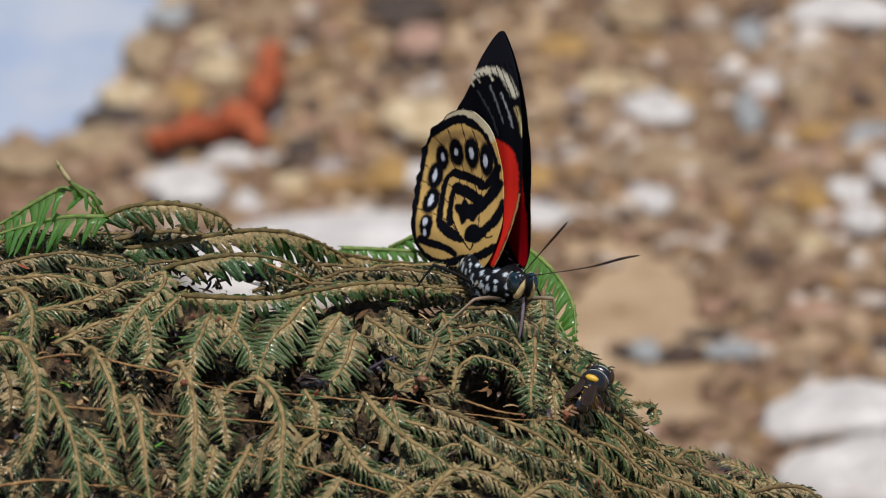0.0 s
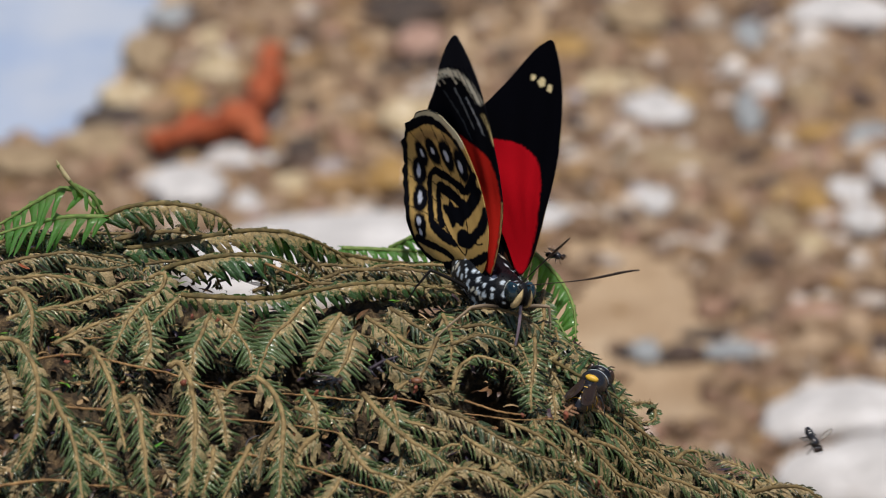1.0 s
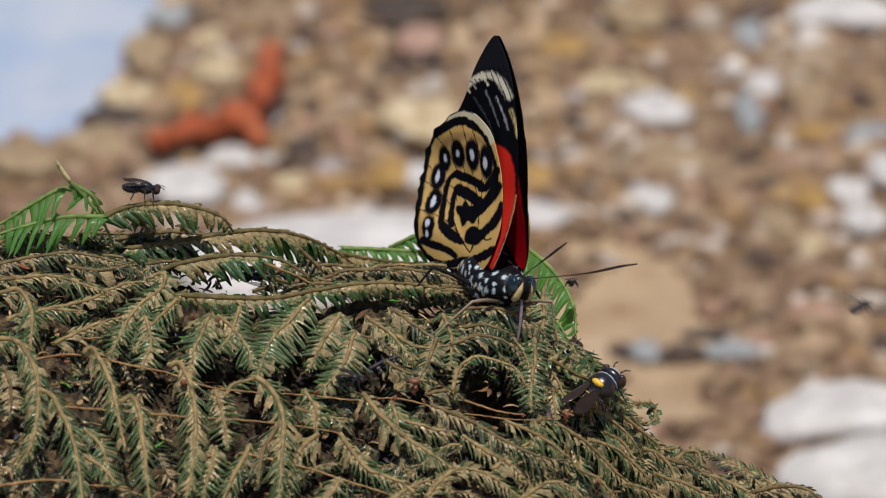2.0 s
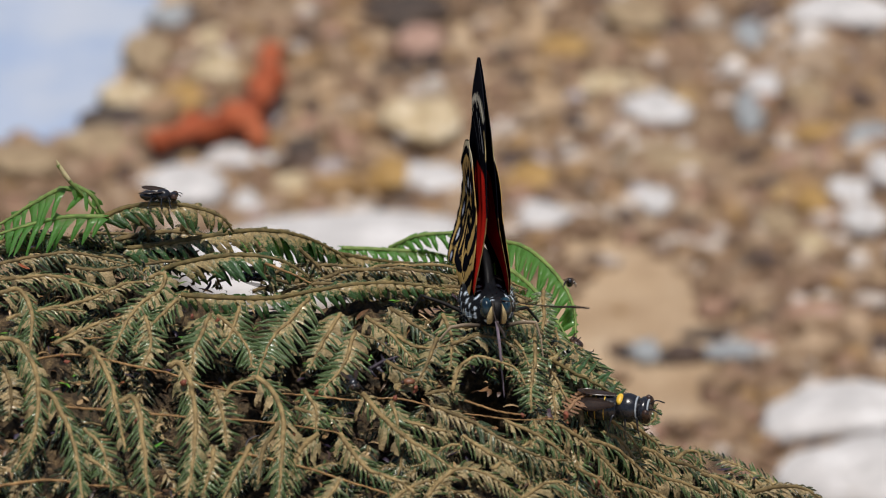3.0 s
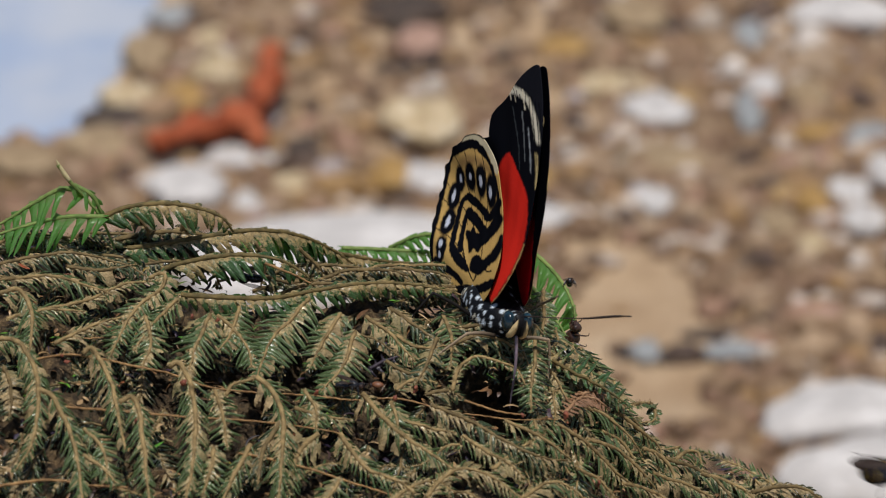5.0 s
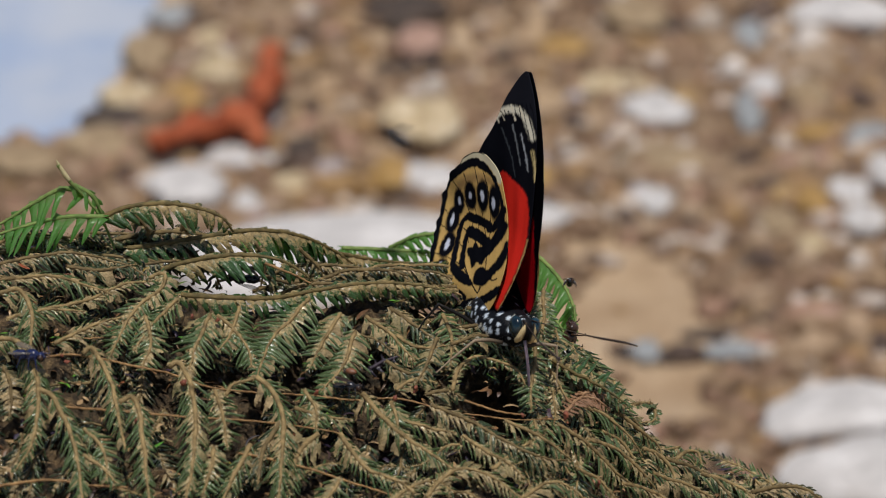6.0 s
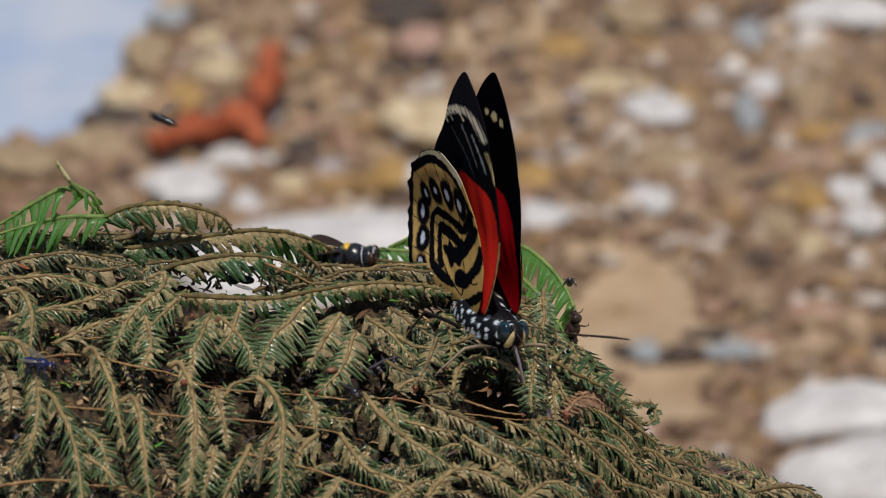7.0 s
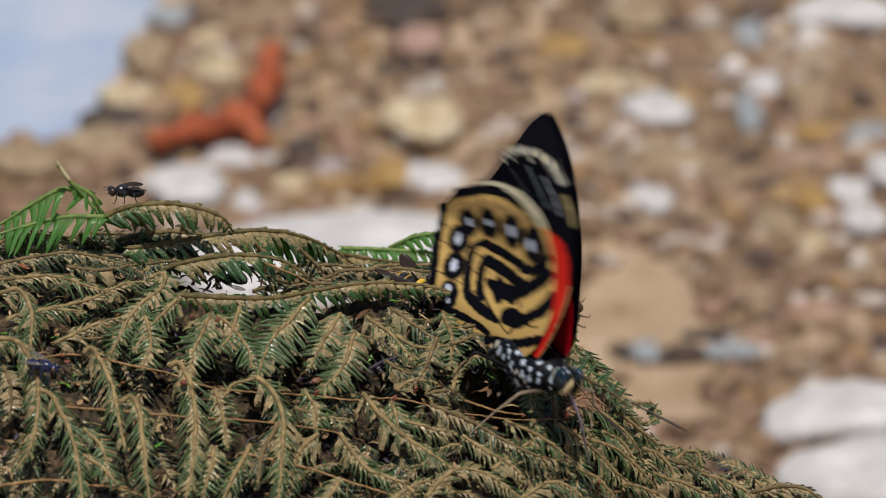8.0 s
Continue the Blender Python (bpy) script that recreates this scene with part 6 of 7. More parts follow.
def fly(label, s, body, eye, wing, spread=14.0, lift=6.0, tail=1.0):
    """A small fly or gnat; s: its thorax's half length in millimetres."""
    ob = thing("fly", label, "fly", "small flies")
    z = 1.05 * s
    for name, c, r, mat in (("thorax", (0.3 * s, 0, z), (0.95 * s, 0.78 * s, 0.80 * s), body), ("head", (1.55 * s, 0, z - 0.1 * s), (0.48 * s, 0.72 * s, 0.62 * s), body)):
        v, f = ball(c, r, 16, 20)
        solid(name, v, f, mat, ob)
    v, f = ball((-1.35 * s * tail, 0, z - 0.15 * s), (1.25 * s * tail, 0.72 * s, 0.66 * s), 26, 20)
    v[:, 1:] = (v[:, 1:] - np.array((0, z - 0.15 * s))) * (1 - 0.06 * (np.sin(v[:, 0] / s * 8) > 0.5))[:, None] + np.array((0, z - 0.15 * s))
    solid("abdomen", v, f, body, ob)
    for sg in (-1, 1):
        v, f = ball((1.68 * s, 0.46 * s * sg, z), (0.40 * s, 0.34 * s, 0.48 * s), 12, 14)
        solid("eye", v, f, eye, ob, "red-brown eye")
        set_wing("wing", ob, wing, (0.5 * s, 0.45 * s * sg, z + 0.62 * s), 3.1 * s, 0.62 * s, -spread * sg, lift, 12 * sg)
    add_legs(ob, body, s, (-0.5 * s, 0.3 * s, 0.9 * s), 1.5 * s, z)
    add_feelers(ob, body, (1.9 * s, 0.15 * s, z + 0.2 * s), 0.7 * s, s)
    return ob


def wasp(label, spread, lift, roof):
    """A sturdy black bee-like wasp with dark wings and a yellow plate."""
    ob = thing("wasp", label, "wasp", "black wasps")
    for name, c, r, mat, n in (("thorax", (1.35, 0, 2.2), (1.75, 1.8, 1.75), M_BLACK, 24), ("head", (3.3, 0, 2.0), (0.95, 1.75, 1.6), M_BLACK, 20)):
        v, f = ball(c, r, n, n)
        v = v + 0.05 * (np.stack([lattice(v, 0.5, 5 + k) for k in range(3)], 1) - 0.5)
        solid(name, v, f, mat, ob)
    v, f = ball((-1.7, 0, 1.9), (2.5, 1.7, 1.6), 40, 24)
    w = 1 - 0.07 * smoothstep(0.5, 0.95, np.sin(v[:, 0] * 4.4))
    v[:, 1:] = (v[:, 1:] - np.array((0, 1.9))) * w[:, None] + np.array((0, 1.9))
    solid("abdomen", v, f, M_BLACK, ob)
    v, f = ball((0.5, 0, 3.62), (0.45, 0.85, 0.42), 14, 18)
    solid("plate", v, f, M_YELLOW, ob, "bright yellow plate on the back")
    for x, r in ((-1.4, 1.70), (-2.5, 1.60), (-3.4, 1.24)):
        ring = [(x, r * math.cos(a), 1.9 + r * 0.95 * math.sin(a)) for a in np.linspace(-0.3, math.pi + 0.3, 15)]
        v, f = tube(ring, (0.03, 0.08, 0.03), 30, 6)
        solid("stripe", v, f, M_YELLOW, ob, "thin yellow stripe")
    for x, r in ((2.55, 1.50), (3.95, 1.25)):
        ring = [(x - 0.1 * math.sin(a), r * math.cos(a), 2.1 + r * 0.92 * math.sin(a)) for a in np.linspace(-0.5, math.pi + 0.5, 15)]
        v, f = tube(ring, (0.06, 0.15, 0.06), 40, 7)
        solid("band", v, f, M_BAND, ob, "pale grey hair band")
    for sg in (-1, 1):
        v, f = ball((3.72, 1.2 * sg, 2.15), (0.62, 0.62, 1.15), 14, 16)
        solid("eye", v, f, M_BROWN, ob, "dark glossy eye")
        set_wing("wing", ob, M_SMOKY, (-0.1, 0.8 * sg, 3.45), 4.9, 1.30, -spread * sg, lift, roof * sg)
        set_wing("hindwing", ob, M_SMOKY, (-0.4, 0.8 * sg, 3.25), 3.6, 0.9, -spread * 1.4 * sg, lift + 3, roof * sg)
    add_legs(ob, M_BLACK, 1.3, (0.2, 1.3, 2.2), 2.9, 2.1)
    add_feelers(ob, M_BLACK, (4.05, 0.45, 2.6), 1.6, 1.6)
    return ob


edge_wasp = wasp("black wasp with a yellow plate resting on fern", 3, 1, -26)
flying_wasp = wasp("black wasp with yellow plate flying to the fern", 24, 5, 10)
ridge_fly = fly("dark fly perched on an arching fern frond", 1.0, M_BLACK, M_BROWN, M_SMOKY, 10, -2)
small_fly = fly("tiny grey-black fly at the green frond", 0.55, M_BLACK, M_BROWN, M_CLEAR)
edge_fly = fly("brown fly clinging to the green frond edge", 1.25, M_BROWN, M_BROWN, M_CLEAR, 12, 2)
blue_fly = fly("glossy blue fly sitting in the muddy fern", 0.95, M_BLUE, M_BROWN, M_CLEAR, 14, 2)
mat_fly = fly("smoky-winged dark fly standing on the muddy fern", 0.75, M_BLACK, M_BROWN, M_SMOKY, 16, 4)
hanging_fly = fly("black fly hanging under an arching frond", 0.85, M_BLACK, M_BROWN, M_CLEAR, 12, 2)
roaming_fly = fly("small dark fly flying over the bank", 0.75, M_BLACK, M_BROWN, M_CLEAR, 70, 20)


def beetle(label):
    """A tiny domed beetle with a short head and six legs."""
    ob = thing("beetle", label, "beetle")
    v, f = ball((0, 0, 0.38), (0.72, 0.50, 0.40), 14, 18)
    v[:, 2] = np.maximum(v[:, 2], 0.2)
    solid("wing_case", v, f, M_RUST, ob, "orange-brown domed wing cases")
    v, f = ball((0.78, 0, 0.34), (0.26, 0.34, 0.24), 10, 14)
    solid("head", v, f, M_BROWN, ob, "dark brown head")
    add_legs(ob, M_BROWN, 0.4, (-0.35, 0.1, 0.5), 0.75, 0.3)
    add_feelers(ob, M_BROWN, (0.95, 0.1, 0.42), 0.4, 0.5)
    return ob


M_RUST = chitin("rust_chitin", (0.13, 0.048, 0.020), (0.22, 0.088, 0.036), 0.5)
crawling_beetle = beetle("tiny orange-brown beetle crawling over the fern")


def seed(x, y, z, r, k):
    """A bit of red-brown husk lodged in the fern."""
    r *= 0.8
    v, f = ball((0, 0, 0), (r, r * 0.62, r * 0.5), 12, 14)
    v = v + r * 0.8 * (np.stack([lattice(v, r * 0.7, k + q) for q in range(3)], 1) - 0.5)
    ob = solid("husk", v, f, M_HUSK)
    ob.matrix_world = pose(x * MM, y * MM, z * MM, 20 * k, 14 * k, 47 * k)
    tagged(ob, "red-brown seed husk lodged in the fern", "seed husk", "husks in the fern")


M_HUSK = chitin("husk_brown", (0.10, 0.024, 0.014), (0.30, 0.085, 0.040), 0.7)
seed(-44.1, -19.3, -5.6, 0.55, 1)
seed(-30.4, -21.4, -7.3, 0.8, 2)
seed(-26.8, -11.9, -3.8, 0.5, 3)
seed(-14.9, -19.2, -9.7, 0.5, 4)
seed(-3.3, -17.3, -10.3, 0.6, 5)
seed(14.6, -15.2, -14.8, 0.7, 6)
seed(18.5, -20.4, -21.2, 0.5, 7)
seed(-35.7, -27.0, -9.4, 0.4, 8)
seed(-5.6, -18.7, -10.7, 0.5, 9)
seed(-29.8, -11.8, -3.3, 0.4, 10)
seed(9.4, -19.0, -12.8, 0.5, 11)
seed(-44.8, -18.5, -5.2, 0.4, 12)


# ---- what moves ----
H = 2.05
FLIGHT = (
    (0.0, 7.9, -1.3, -1.8, -65.9, 5.7, -11.6, -5.2, -3.7, -2.6, 0.1),
    (0.5, 7.8, -2.0, -2.1, -67.2, 3.7, -12.5, -5.3, -3.6, -2.0, 0.1),
    (0.8, 7.4, -2.5, -2.2, -66.3, 2.3, -13.5, 7.0, 3.7, -2.4, -1.5),
    (1.0, 7.5, -2.5, -2.2, -64.6, 2.2, -12.3, 11.7, 12.0, -1.5, -2.3),
    (1.2, 7.8, -1.1, -1.7, -62.4, 4.6, -10.3, 17.6, 23.3, -1.4, -2.8),
    (1.4, 7.8, 0.5, -1.4, -61.8, 7.4, -10.3, 5.8, 9.9, -6.3, 0.3),
    (1.5, 8.1, -1.1, -1.9, -64.4, 4.0, -11.7, -5.4, -4.0, -6.2, 0.3),
    (1.7, 8.1, -1.0, -1.8, -64.5, 4.4, -13.0, -5.5, -4.7, -6.4, 0.4),
    (3.0, 5.8, -5.1, -3.5, -83.2, 10.7, -1.4, -4.2, -5.0, -1.7, -0.2),
    (3.5, 6.8, -5.0, -3.0, -80.2, 10.9, -2.8, -7.4, -3.2, -3.5, 0.5),
    (4.0, 6.7, -4.8, -3.1, -80.4, 8.7, -4.2, -6.2, -4.4, -3.9, 0.5),
    (4.5, 5.2, -6.5, -4.4, -86.9, 3.6, -7.4, -1.0, -8.1, -1.1, 0.1),
    (4.6, 5.7, -7.6, -3.8, -86.9, 4.9, -3.8, -3.2, -1.1, -1.0, -2.1),
    (4.7, 7.7, -6.8, -3.9, -72.7, -0.6, -11.7, -2.1, -5.2, 15.0, -0.3),
    (5.8, 7.7, -7.6, -4.2, -75.5, 7.7, -13.0, 1.5, -0.6, 0.6, -3.4),
    (6.0, 8.4, -8.0, -4.5, -70.6, 7.7, -14.2, -1.3, -1.8, 2.3, -2.7),
    (6.5, 7.1, -7.5, -4.0, -69.9, 9.1, -6.0, -2.1, -3.9, 3.1, -1.3),
    (7.0, 6.8, -8.1, -4.8, -67.8, 3.5, -9.3, 7.1, -1.8, 0.4, -3.3),
    (7.1, 6.7, -8.5, -4.4, -67.1, 3.3, -6.5, 7.1, 1.8, 0.8, -3.1),
    (7.2, 6.9, -8.0, -4.2, -64.2, 4.9, -8.4, 16.5, 11.0, 1.3, -4.3),
    (7.4, 7.3, -7.5, -4.0, -61.4, 6.7, -9.3, 25.9, 18.4, 4.0, -3.8),
    (7.5, 7.2, -5.3, -3.1, -62.9, 16.1, -4.9, 23.1, 22.9, 2.8, -3.6),
    (7.6, 7.3, -7.6, -4.1, -59.1, 7.4, -5.5, 23.9, 24.8, 3.1, -2.0),
    (7.7, 8.2, -9.2, -5.0, -59.5, 8.4, -4.6, 21.9, 21.8, 1.7, -2.8),
    (7.8, 9.6, -14.0, -5.7, -51.9, -2.0, -5.1, 23.5, 23.8, 4.8, -1.4),
    (7.9, 10.8, -15.2, -5.4, -57.8, -1.9, -5.2, 17.1, 13.9, 6.4, -0.5),
    (8.0, 12.7, -16.0, -6.7, -58.7, -4.2, -13.7, -6.1, -3.3, -6.2, 0.1),)

WASP = (
    (0, 17.3, -9.0, -16.5, 66, 6, 10),
    (1.7, 17.3, -9.0, -16.5, 66, 6, 10),
    (2.2, 18.8, -11.1, -15.5, 25, 14, 25),
    (2.8, 21.0, -10.6, -17.5, -14, 2, 22),
    (3.5, 21.3, -10.4, -17.8, -14, 2, 22),
    (4.2, 21.6, -10.3, -18.1, -12, 0, 22),
    (4.5, 23.8, -7.9, -19.9, -10, -5, 22),
    (4.6, 24.1, -7.5, -20.3, -8, -5, 20),
    (4.75, 28.2, -12.0, -13.7, 20, 20, 0),
    (5.1, 59.6, -5.0, -32.9, -30, 0, 0),
    (5.7, 54.0, -5.0, -31.4, 170, 0, 0),
    (5.8, 49.8, -5.0, -30.6, 20, 5, 0),
    (5.95, 60.2, -5.0, -31.4, 10, 5, 0),
    (8.0, 62.4, -5.0, -32.9, 10, 5, 0),
)
RIDGE = (
    (0, -59.4, 4.0, 16.2, 0, 0, 0),
    (1.3, -57.5, 4.0, 13.2, 0, 0, 0),
    (1.5, -46.1, 3.0, 11.1, -30, 25, 0),
    (1.6, -42.1, 3.0, 12.6, 0, 10, 0),
    (1.7, -39.5, 3.0, 8.8, 0, -10, 0),
    (2.3, -35.7, 2.0, 5.5, -5, 0, 0),
    (2.8, -34.4, 2.0, 5.2, -8, 0, 0),
    (3.0, -34.1, 2.0, 5.2, -8, 0, 0),
    (3.4, -32.4, 2.0, 5.2, -8, 0, 0),
    (3.6, -31.4, 2.0, 5.1, -8, 0, 0),
    (4.0, -30.3, 2.0, 5.0, -8, 0, 0),
    (4.1, -30.5, 2.0, 5.5, 20, 30, 0),
    (4.4, -26.3, 10.0, 18.8, 30, 20, 0),
    (4.5, -25.4, 10.0, 22.0, 30, 20, 0),
    (4.6, -23.7, 12.0, 22.2, 20, 10, 0),
    (4.9, -11.1, 12.0, 33.5, 20, 10, 0),
    (7.5, -32.9, 12.0, 33.5, -120, 0, 0),
    (7.8, -37.2, 6.0, 11.6, -150, -20, 0),
    (7.9, -38.4, 3.0, 5.8, -160, 10, 0),
    (8.0, -38.7, 3.0, 5.3, -160, 10, 0),
)
SMALL = (
    (0, 60.0, 12.0, 12.0, 150, 20, 0),
    (0.3, 57.0, 12.0, 8.0, 160, 0, 0),
    (0.6, 14.3, 8.0, -5.3, -20, 0, 0),
    (0.8, 13.8, 8.0, -5.2, -20, 0, 0),
    (1.2, 14.1, 8.0, -5.3, -25, 0, 0),
    (1.4, 14.0, 8.0, -6.0, -30, 0, 0),
    (1.6, 16.9, 6.0, -6.6, -80, 20, 0),
    (1.7, 16.3, 6.0, -7.9, -90, 30, 0),
    (2.6, 15.6, 6.0, -7.9, -90, 40, 0),
    (8.0, 15.6, 6.0, -7.8, -90, 40, 0),
)
EDGE = (
    (0, 16.1, 4.0, -18.0, 0, 70, 40),
    (0.7, 16.1, 4.0, -17.8, 0, 70, 40),
    (1.0, 16.6, 3.0, -16.7, 0, 70, 40),
    (2.8, 16.6, 3.0, -16.1, 0, 70, 40),
    (3.5, 16.6, 3.0, -15.9, 0, 70, 40),
    (4.0, 16.7, 3.0, -15.3, 0, 70, 40),
    (4.5, 17.2, 3.0, -14.0, -10, 75, 30),
    (5.8, 16.7, 3.0, -14.0, -10, 80, 20),
    (6.5, 16.7, 3.0, -13.6, -10, 80, 20),
    (7.0, 17.1, 3.0, -12.7, -10, 80, 20),
    (7.5, 16.9, 3.0, -12.4, -10, 80, 20),
    (7.9, 16.9, 3.0, -12.2, -10, 80, 20),
    (8.0, 16.9, 3.0, -11.3, -10, 70, 20),
)
BEE = (
    (0, -65.2, 20.0, 17.0, 0, 0, 0),
    (6.2, -61.8, 20.0, 15.4, 0, 0, 0),
    (6.4, -43.1, 20.0, 9.7, -10, 10, 20),
    (6.5, -36.6, 20.0, 12.9, -20, 5, -10),
    (6.6, -20.0, 18.0, 2.2, -40, -10, 0),
    (6.7, -14.7, 14.0, -1.2, -20, 10, 10),
    (6.8, -12.8, 9.0, -5.3, 0, 5, 0),
    (6.9, -12.5, 10.0, -6.7, 0, 5, 0),
    (7.0, -12.1, 12.0, -8.9, -10, 5, 0),
    (7.1, -10.1, 10.0, -9.4, -20, 0, 0),
    (7.2, -7.8, 8.0, -9.4, -25, -5, 0),
    (7.4, -4.4, 4.0, -8.6, -35, -15, 0),
    (8.0, -3.9, 4.0, -9.4, -35, -15, 0),
)
BLUE = (
    (0, -9.9, 20.0, 30.4, 180, 0, 0),
    (1.4, -11.3, 20.0, 28.9, 180, 0, 0),
    (1.5, -19.8, 18.0, 6.2, 170, -20, 0),
    (1.6, -27.9, 18.0, 3.7, 180, 0, 0),
    (1.9, -61.0, 10.0, -3.0, 180, 0, 0),
    (2.4, -56.7, -19.1, -5.7, 0, 0, 0),
    (5.0, -54.7, -19.2, -5.6, 0, 0, 0),
    (5.8, -48.7, -19.5, -5.5, -25, 5, 10),
    (6.6, -47.8, -19.9, -5.6, -25, 5, 10),
    (7.0, -47.0, -20.8, -6.0, -30, 0, 10),
    (8.0, -46.6, -21.2, -6.1, -30, 0, 10),
)
ROAM = (
    (0, -5.9, 25.0, 27.0, 180, 0, 0),
    (0.2, -15.9, 25.0, 11.1, 180, -20, 0),
    (0.4, -22.6, 25.0, -2.3, 190, -10, 0),
    (0.6, -34.1, 30.0, 27.3, 90, 30, 0),
    (0.8, 67.4, 30.0, -26.9, 200, 0, 0),
    (1.0, 44.9, -6.0, -23.4, -60, -40, 0),
    (1.2, 43.3, 5.0, -22.4, 120, 20, 0),
    (1.4, 39.1, 0.0, -23.4, -30, -20, 0),
    (1.6, 65.3, 10.0, -29.8, 0, 0, 0),
    (3.2, 8.3, 40.0, 23.5, 180, 0, 0),
    (3.5, -22.4, 40.0, 13.8, -170, 10, 0),
    (3.6, -17.4, 40.0, 7.9, -30, -20, 0),
    (3.9, 1.1, 40.0, 25.8, 40, 0, 0),
    (4.6, 6.2, 40.0, 24.2, 40, 0, 0),
    (5.7, 37.1, 40.0, 23.5, 180, 0, 0),
    (5.8, 24.1, 20.0, -17.6, 0, 0, 0),
    (5.85, 24.8, 20.0, -17.2, 0, 0, 0),
    (6.0, -6.3, 20.0, 5.5, 160, 30, 0),
    (6.2, -18.2, 20.0, 7.2, 120, 30, 0),
    (6.35, -14.1, 20.0, 29.6, 60, 30, 0),
    (6.5, -15.5, 20.0, 28.9, 200, -30, 0),
    (6.6, -17.9, 20.0, 2.4, 120, 20, 0),
    (6.9, -29.9, 20.0, 4.6, 170, 10, 0),
    (7.2, -43.7, 20.0, 13.3, 150, 30, 0),
    (7.4, -50.7, 20.0, 11.2, 170, -20, 0),
    (7.6, -61.4, 20.0, 9.4, 180, 0, 0),
    (8.0, -62.1, 20.0, 9.4, 180, 0, 0),
)

MAT = (
    (0, -15.0, -17.5, -10.2, 0, 0, 0),
    (0.9, -14.6, -17.3, -10.1, 0, 0, 0),
    (1.1, -11.9, -16.8, -10.0, 10, 0, 0),
    (1.5, -10.8, -16.6, -9.9, 5, 0, 0),
    (2.4, -10.7, -16.8, -9.9, -40, 0, 0),
    (2.8, -10.7, -17.1, -10.1, -75, 0, 0),
    (3.5, -10.8, -17.3, -10.2, -70, 0, 0),
    (4.0, -10.7, -17.6, -10.3, -20, 0, 0),
    (4.6, -10.7, -17.5, -10.3, -10, 0, 0),
    (5.8, -11.2, -17.8, -10.4, -10, 0, 0),
    (6.1, -11.1, -17.8, -10.4, -10, 0, 0),
    (6.5, -11.0, -17.6, -10.3, -70, 0, 0),
    (7.0, -10.6, -18.5, -10.7, -60, 0, 0),
    (7.6, -10.4, -18.8, -10.8, -55, 0, 0),
    (7.75, -15.1, -13.4, -8.5, -140, 0, 0),
    (8.0, -21.3, -6.1, -6.1, -170, 0, 0),
)
BEETLE = (
    (0, -2.4, -15.9, -10.0, 170, 0, 0),
    (1.5, -3.3, -16.2, -10.1, 175, 0, 0),
    (3.0, -4.0, -16.3, -10.1, 185, 0, 0),
    (3.5, -6.7, -17.1, -10.4, 195, 0, 0),
    (4.6, -7.0, -17.1, -10.4, 180, 0, 0),
    (5.8, -10.3, -15.4, -9.6, 150, 0, 0),
    (6.5, -12.2, -14.4, -9.2, 170, 0, 0),
    (7.0, -13.2, -14.7, -9.4, 200, 0, 0),
    (7.5, -13.6, -15.3, -9.6, 215, 0, 0),
    (8.0, -15.0, -16.3, -10.0, 215, 0, 0),
)
HANGING = (
    (0, -23.2, 0.6, -3.2, 200, 10, 180),
    (1.0, -23.5, 0.6, -3.1, 195, 10, 180),
    (3.5, -23.6, 0.6, -3.2, 190, 10, 180),
    (6.0, -24.3, 0.6, -3.4, 185, 10, 180),
    (8.0, -25.8, 0.6, -3.5, 180, 10, 180),
)


def steady(rows):
    """Rows of seconds, place and turn as poses, with the turns cut into steps that never swing far."""
    out = []
    for k, (t, x, y, z, yaw, pitch, roll) in enumerate(rows):
        if k:
            last = rows[k - 1]
            swing = abs(yaw - last[4]) + abs(pitch - last[5]) + abs(roll - last[6])
            for i in range(1, int(swing // 80) + 1):
                u = i / (int(swing // 80) + 1)
                p = [a + (b - a) * u for a, b in zip(last, rows[k])]
                if frame(p[0]) > frame(out[-1][0]) and frame(p[0]) < frame(t):
                    out.append((p[0], pose(p[1] * MM, p[2] * MM, p[3] * MM, p[6], -p[5], p[4])))
        out.append((t, pose(x * MM, y * MM, z * MM, roll, -pitch, yaw)))
    return out


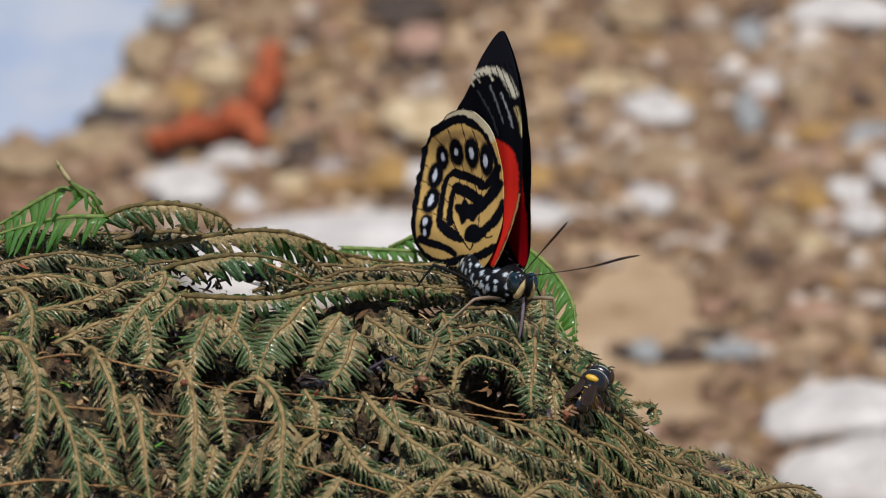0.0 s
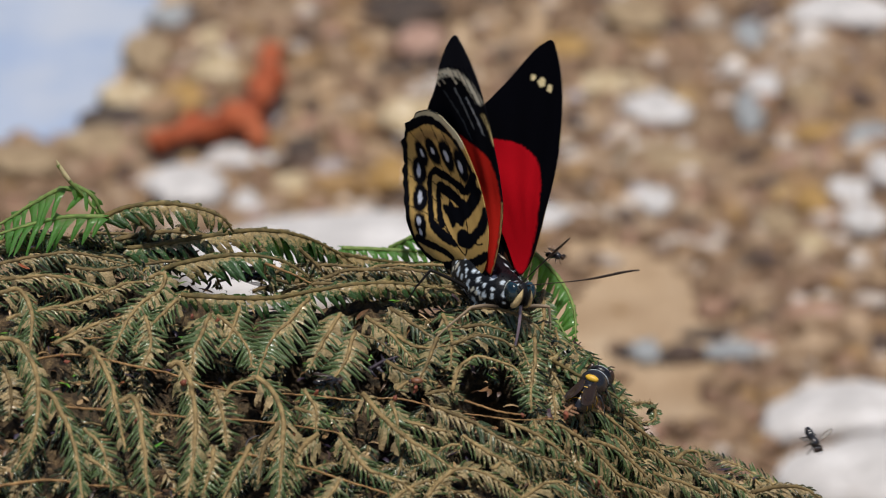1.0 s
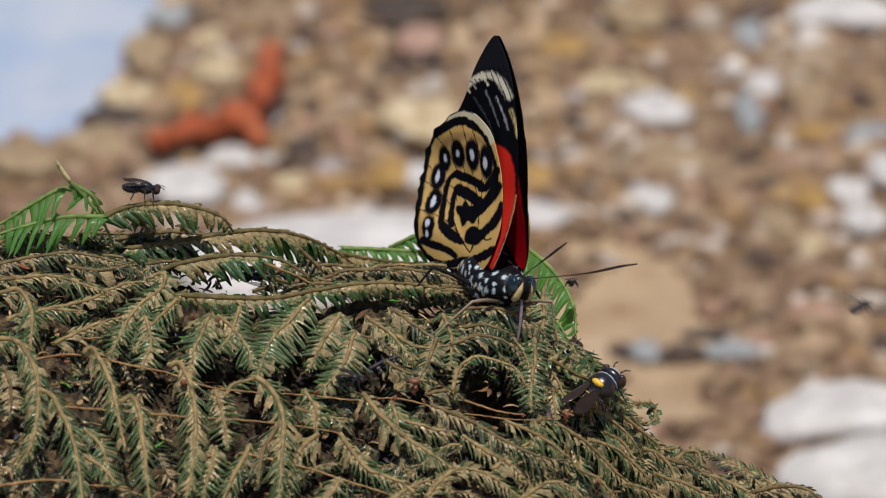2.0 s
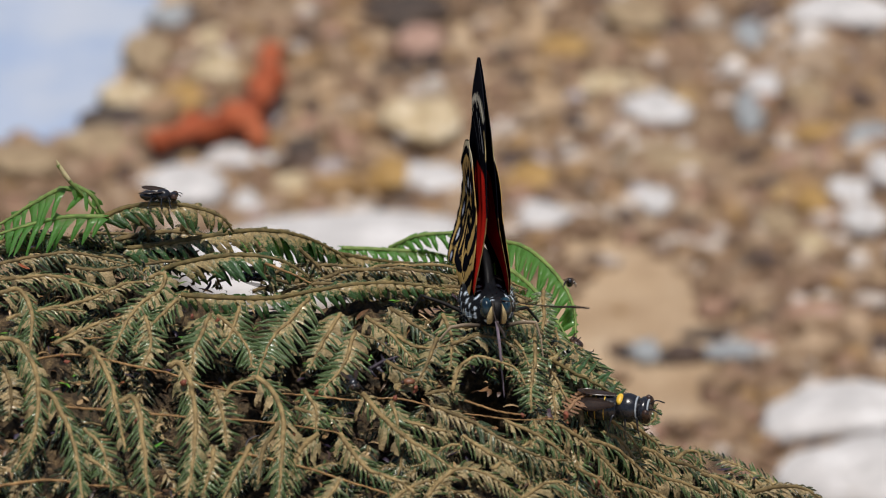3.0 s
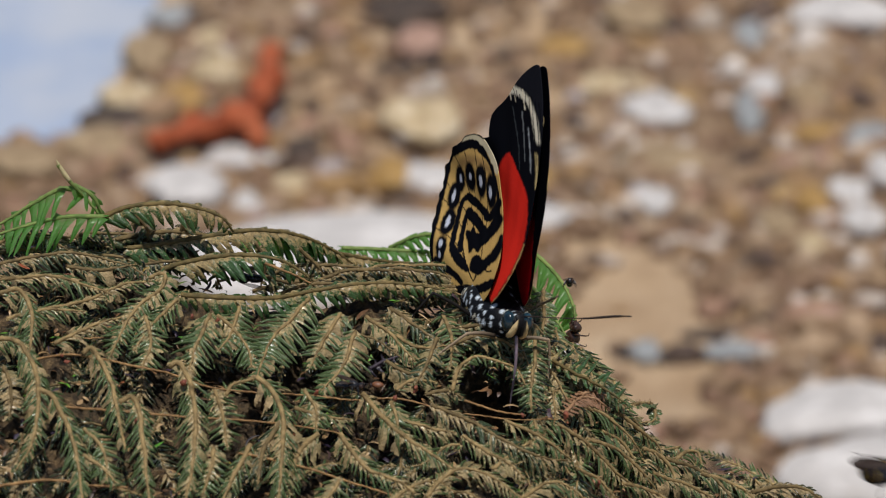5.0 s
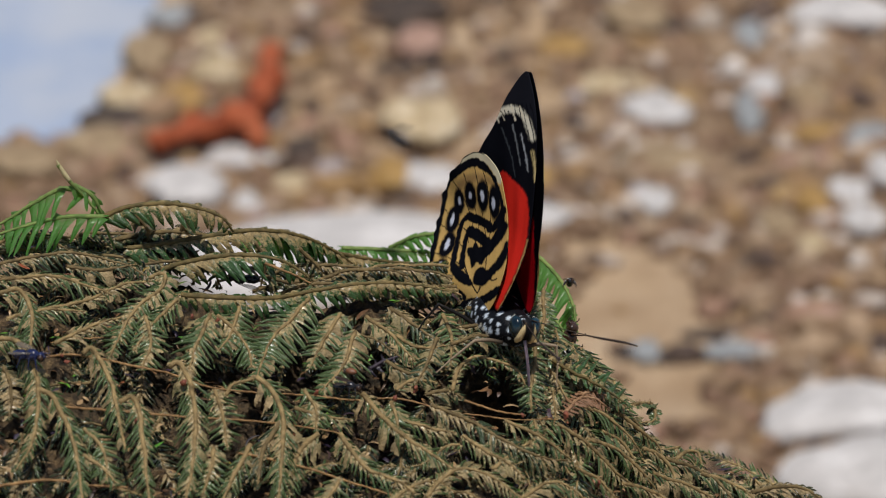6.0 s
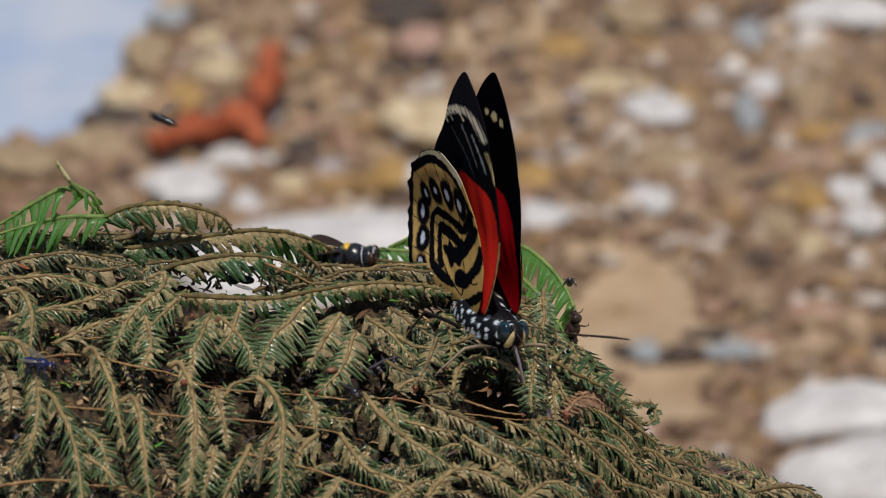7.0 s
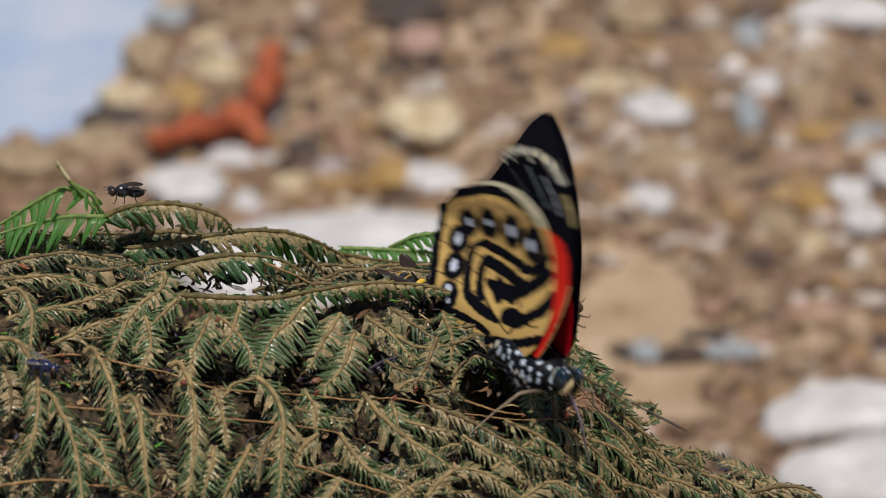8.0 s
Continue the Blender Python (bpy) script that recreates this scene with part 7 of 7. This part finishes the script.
def motions():
    body, wings = [], {key: [] for key in (("fore", True), ("hind", True), ("fore", False), ("hind", False))}
    for t, x, y, z, yaw, pitch, roll, right, left, sweep, bow in FLIGHT:
        # closed wings touch and never cross
        apart = max(0.0, -3.9 - (right + left + 5.2 + 2 * min(bow, -0.4))) / 2
        right, left = right + apart, left + apart
        body.append((t, pose(x * MM, y * MM, z * MM, roll, -pitch, yaw)))
        for side, sg, a in ((True, 1, right), (False, -1, left)):
            off = -sg * H * MM
            out = (3.0 if side else 5.5) * float(smoothstep(12, 24, a)) * sg
            wings["hind", side].append((t, pose(0, off - sg * 0.0003, 0, sg * (a + 3.4)) @ pose(0, 0, 0, 0, 0, out)))
            wings["fore", side].append((t, pose(0, off, 0, sg * (a + 2.6 + min(bow, -0.4))) @ pose(0, 0, 0, 0, sweep, out)))
    walk(butterfly, body)
    for key, rows in wings.items():
        walk(FERN[key], rows)

    for ob, rows in ((edge_wasp, WASP), (ridge_fly, RIDGE), (small_fly, SMALL), (edge_fly, EDGE), (flying_wasp, BEE), (blue_fly, BLUE), (roaming_fly, ROAM),
                     (mat_fly, MAT), (crawling_beetle, BEETLE), (hanging_fly, HANGING)):
        walk(ob, steady(rows))
    walk(FERN["antenna_right"], [(t, pose(0.0047, -0.00055, 0.00035, 0, a, 0)) for t, a in ((0, 0), (1.7, 0), (2.8, 48), (4.5, 48), (4.7, 5), (5.8, 48), (8.0, 52))])
    walk(FERN["antenna_left"], [(t, pose(0.0047, 0.00055, 0.00035, 0, a, 0)) for t, a in ((0, -7), (1.7, -7), (2.8, 12), (4.5, 20), (4.7, -8), (5.8, 18), (7.2, 12), (7.4, 72), (7.65, 72), (8.0, 34))])
    walk(FERN["tongue"], [(t, pose(0.0051, 0, -0.0021, a, b, 0)) for t, a, b in ((0, 0, 0), (1.7, 0, 0), (3.0, 6, 0), (4.0, 0, 0), (4.5, -34, -26), (4.7, 0, 0), (6.0, 16, 0), (7.4, 20, -10), (8.0, 26, -15))])


motions()
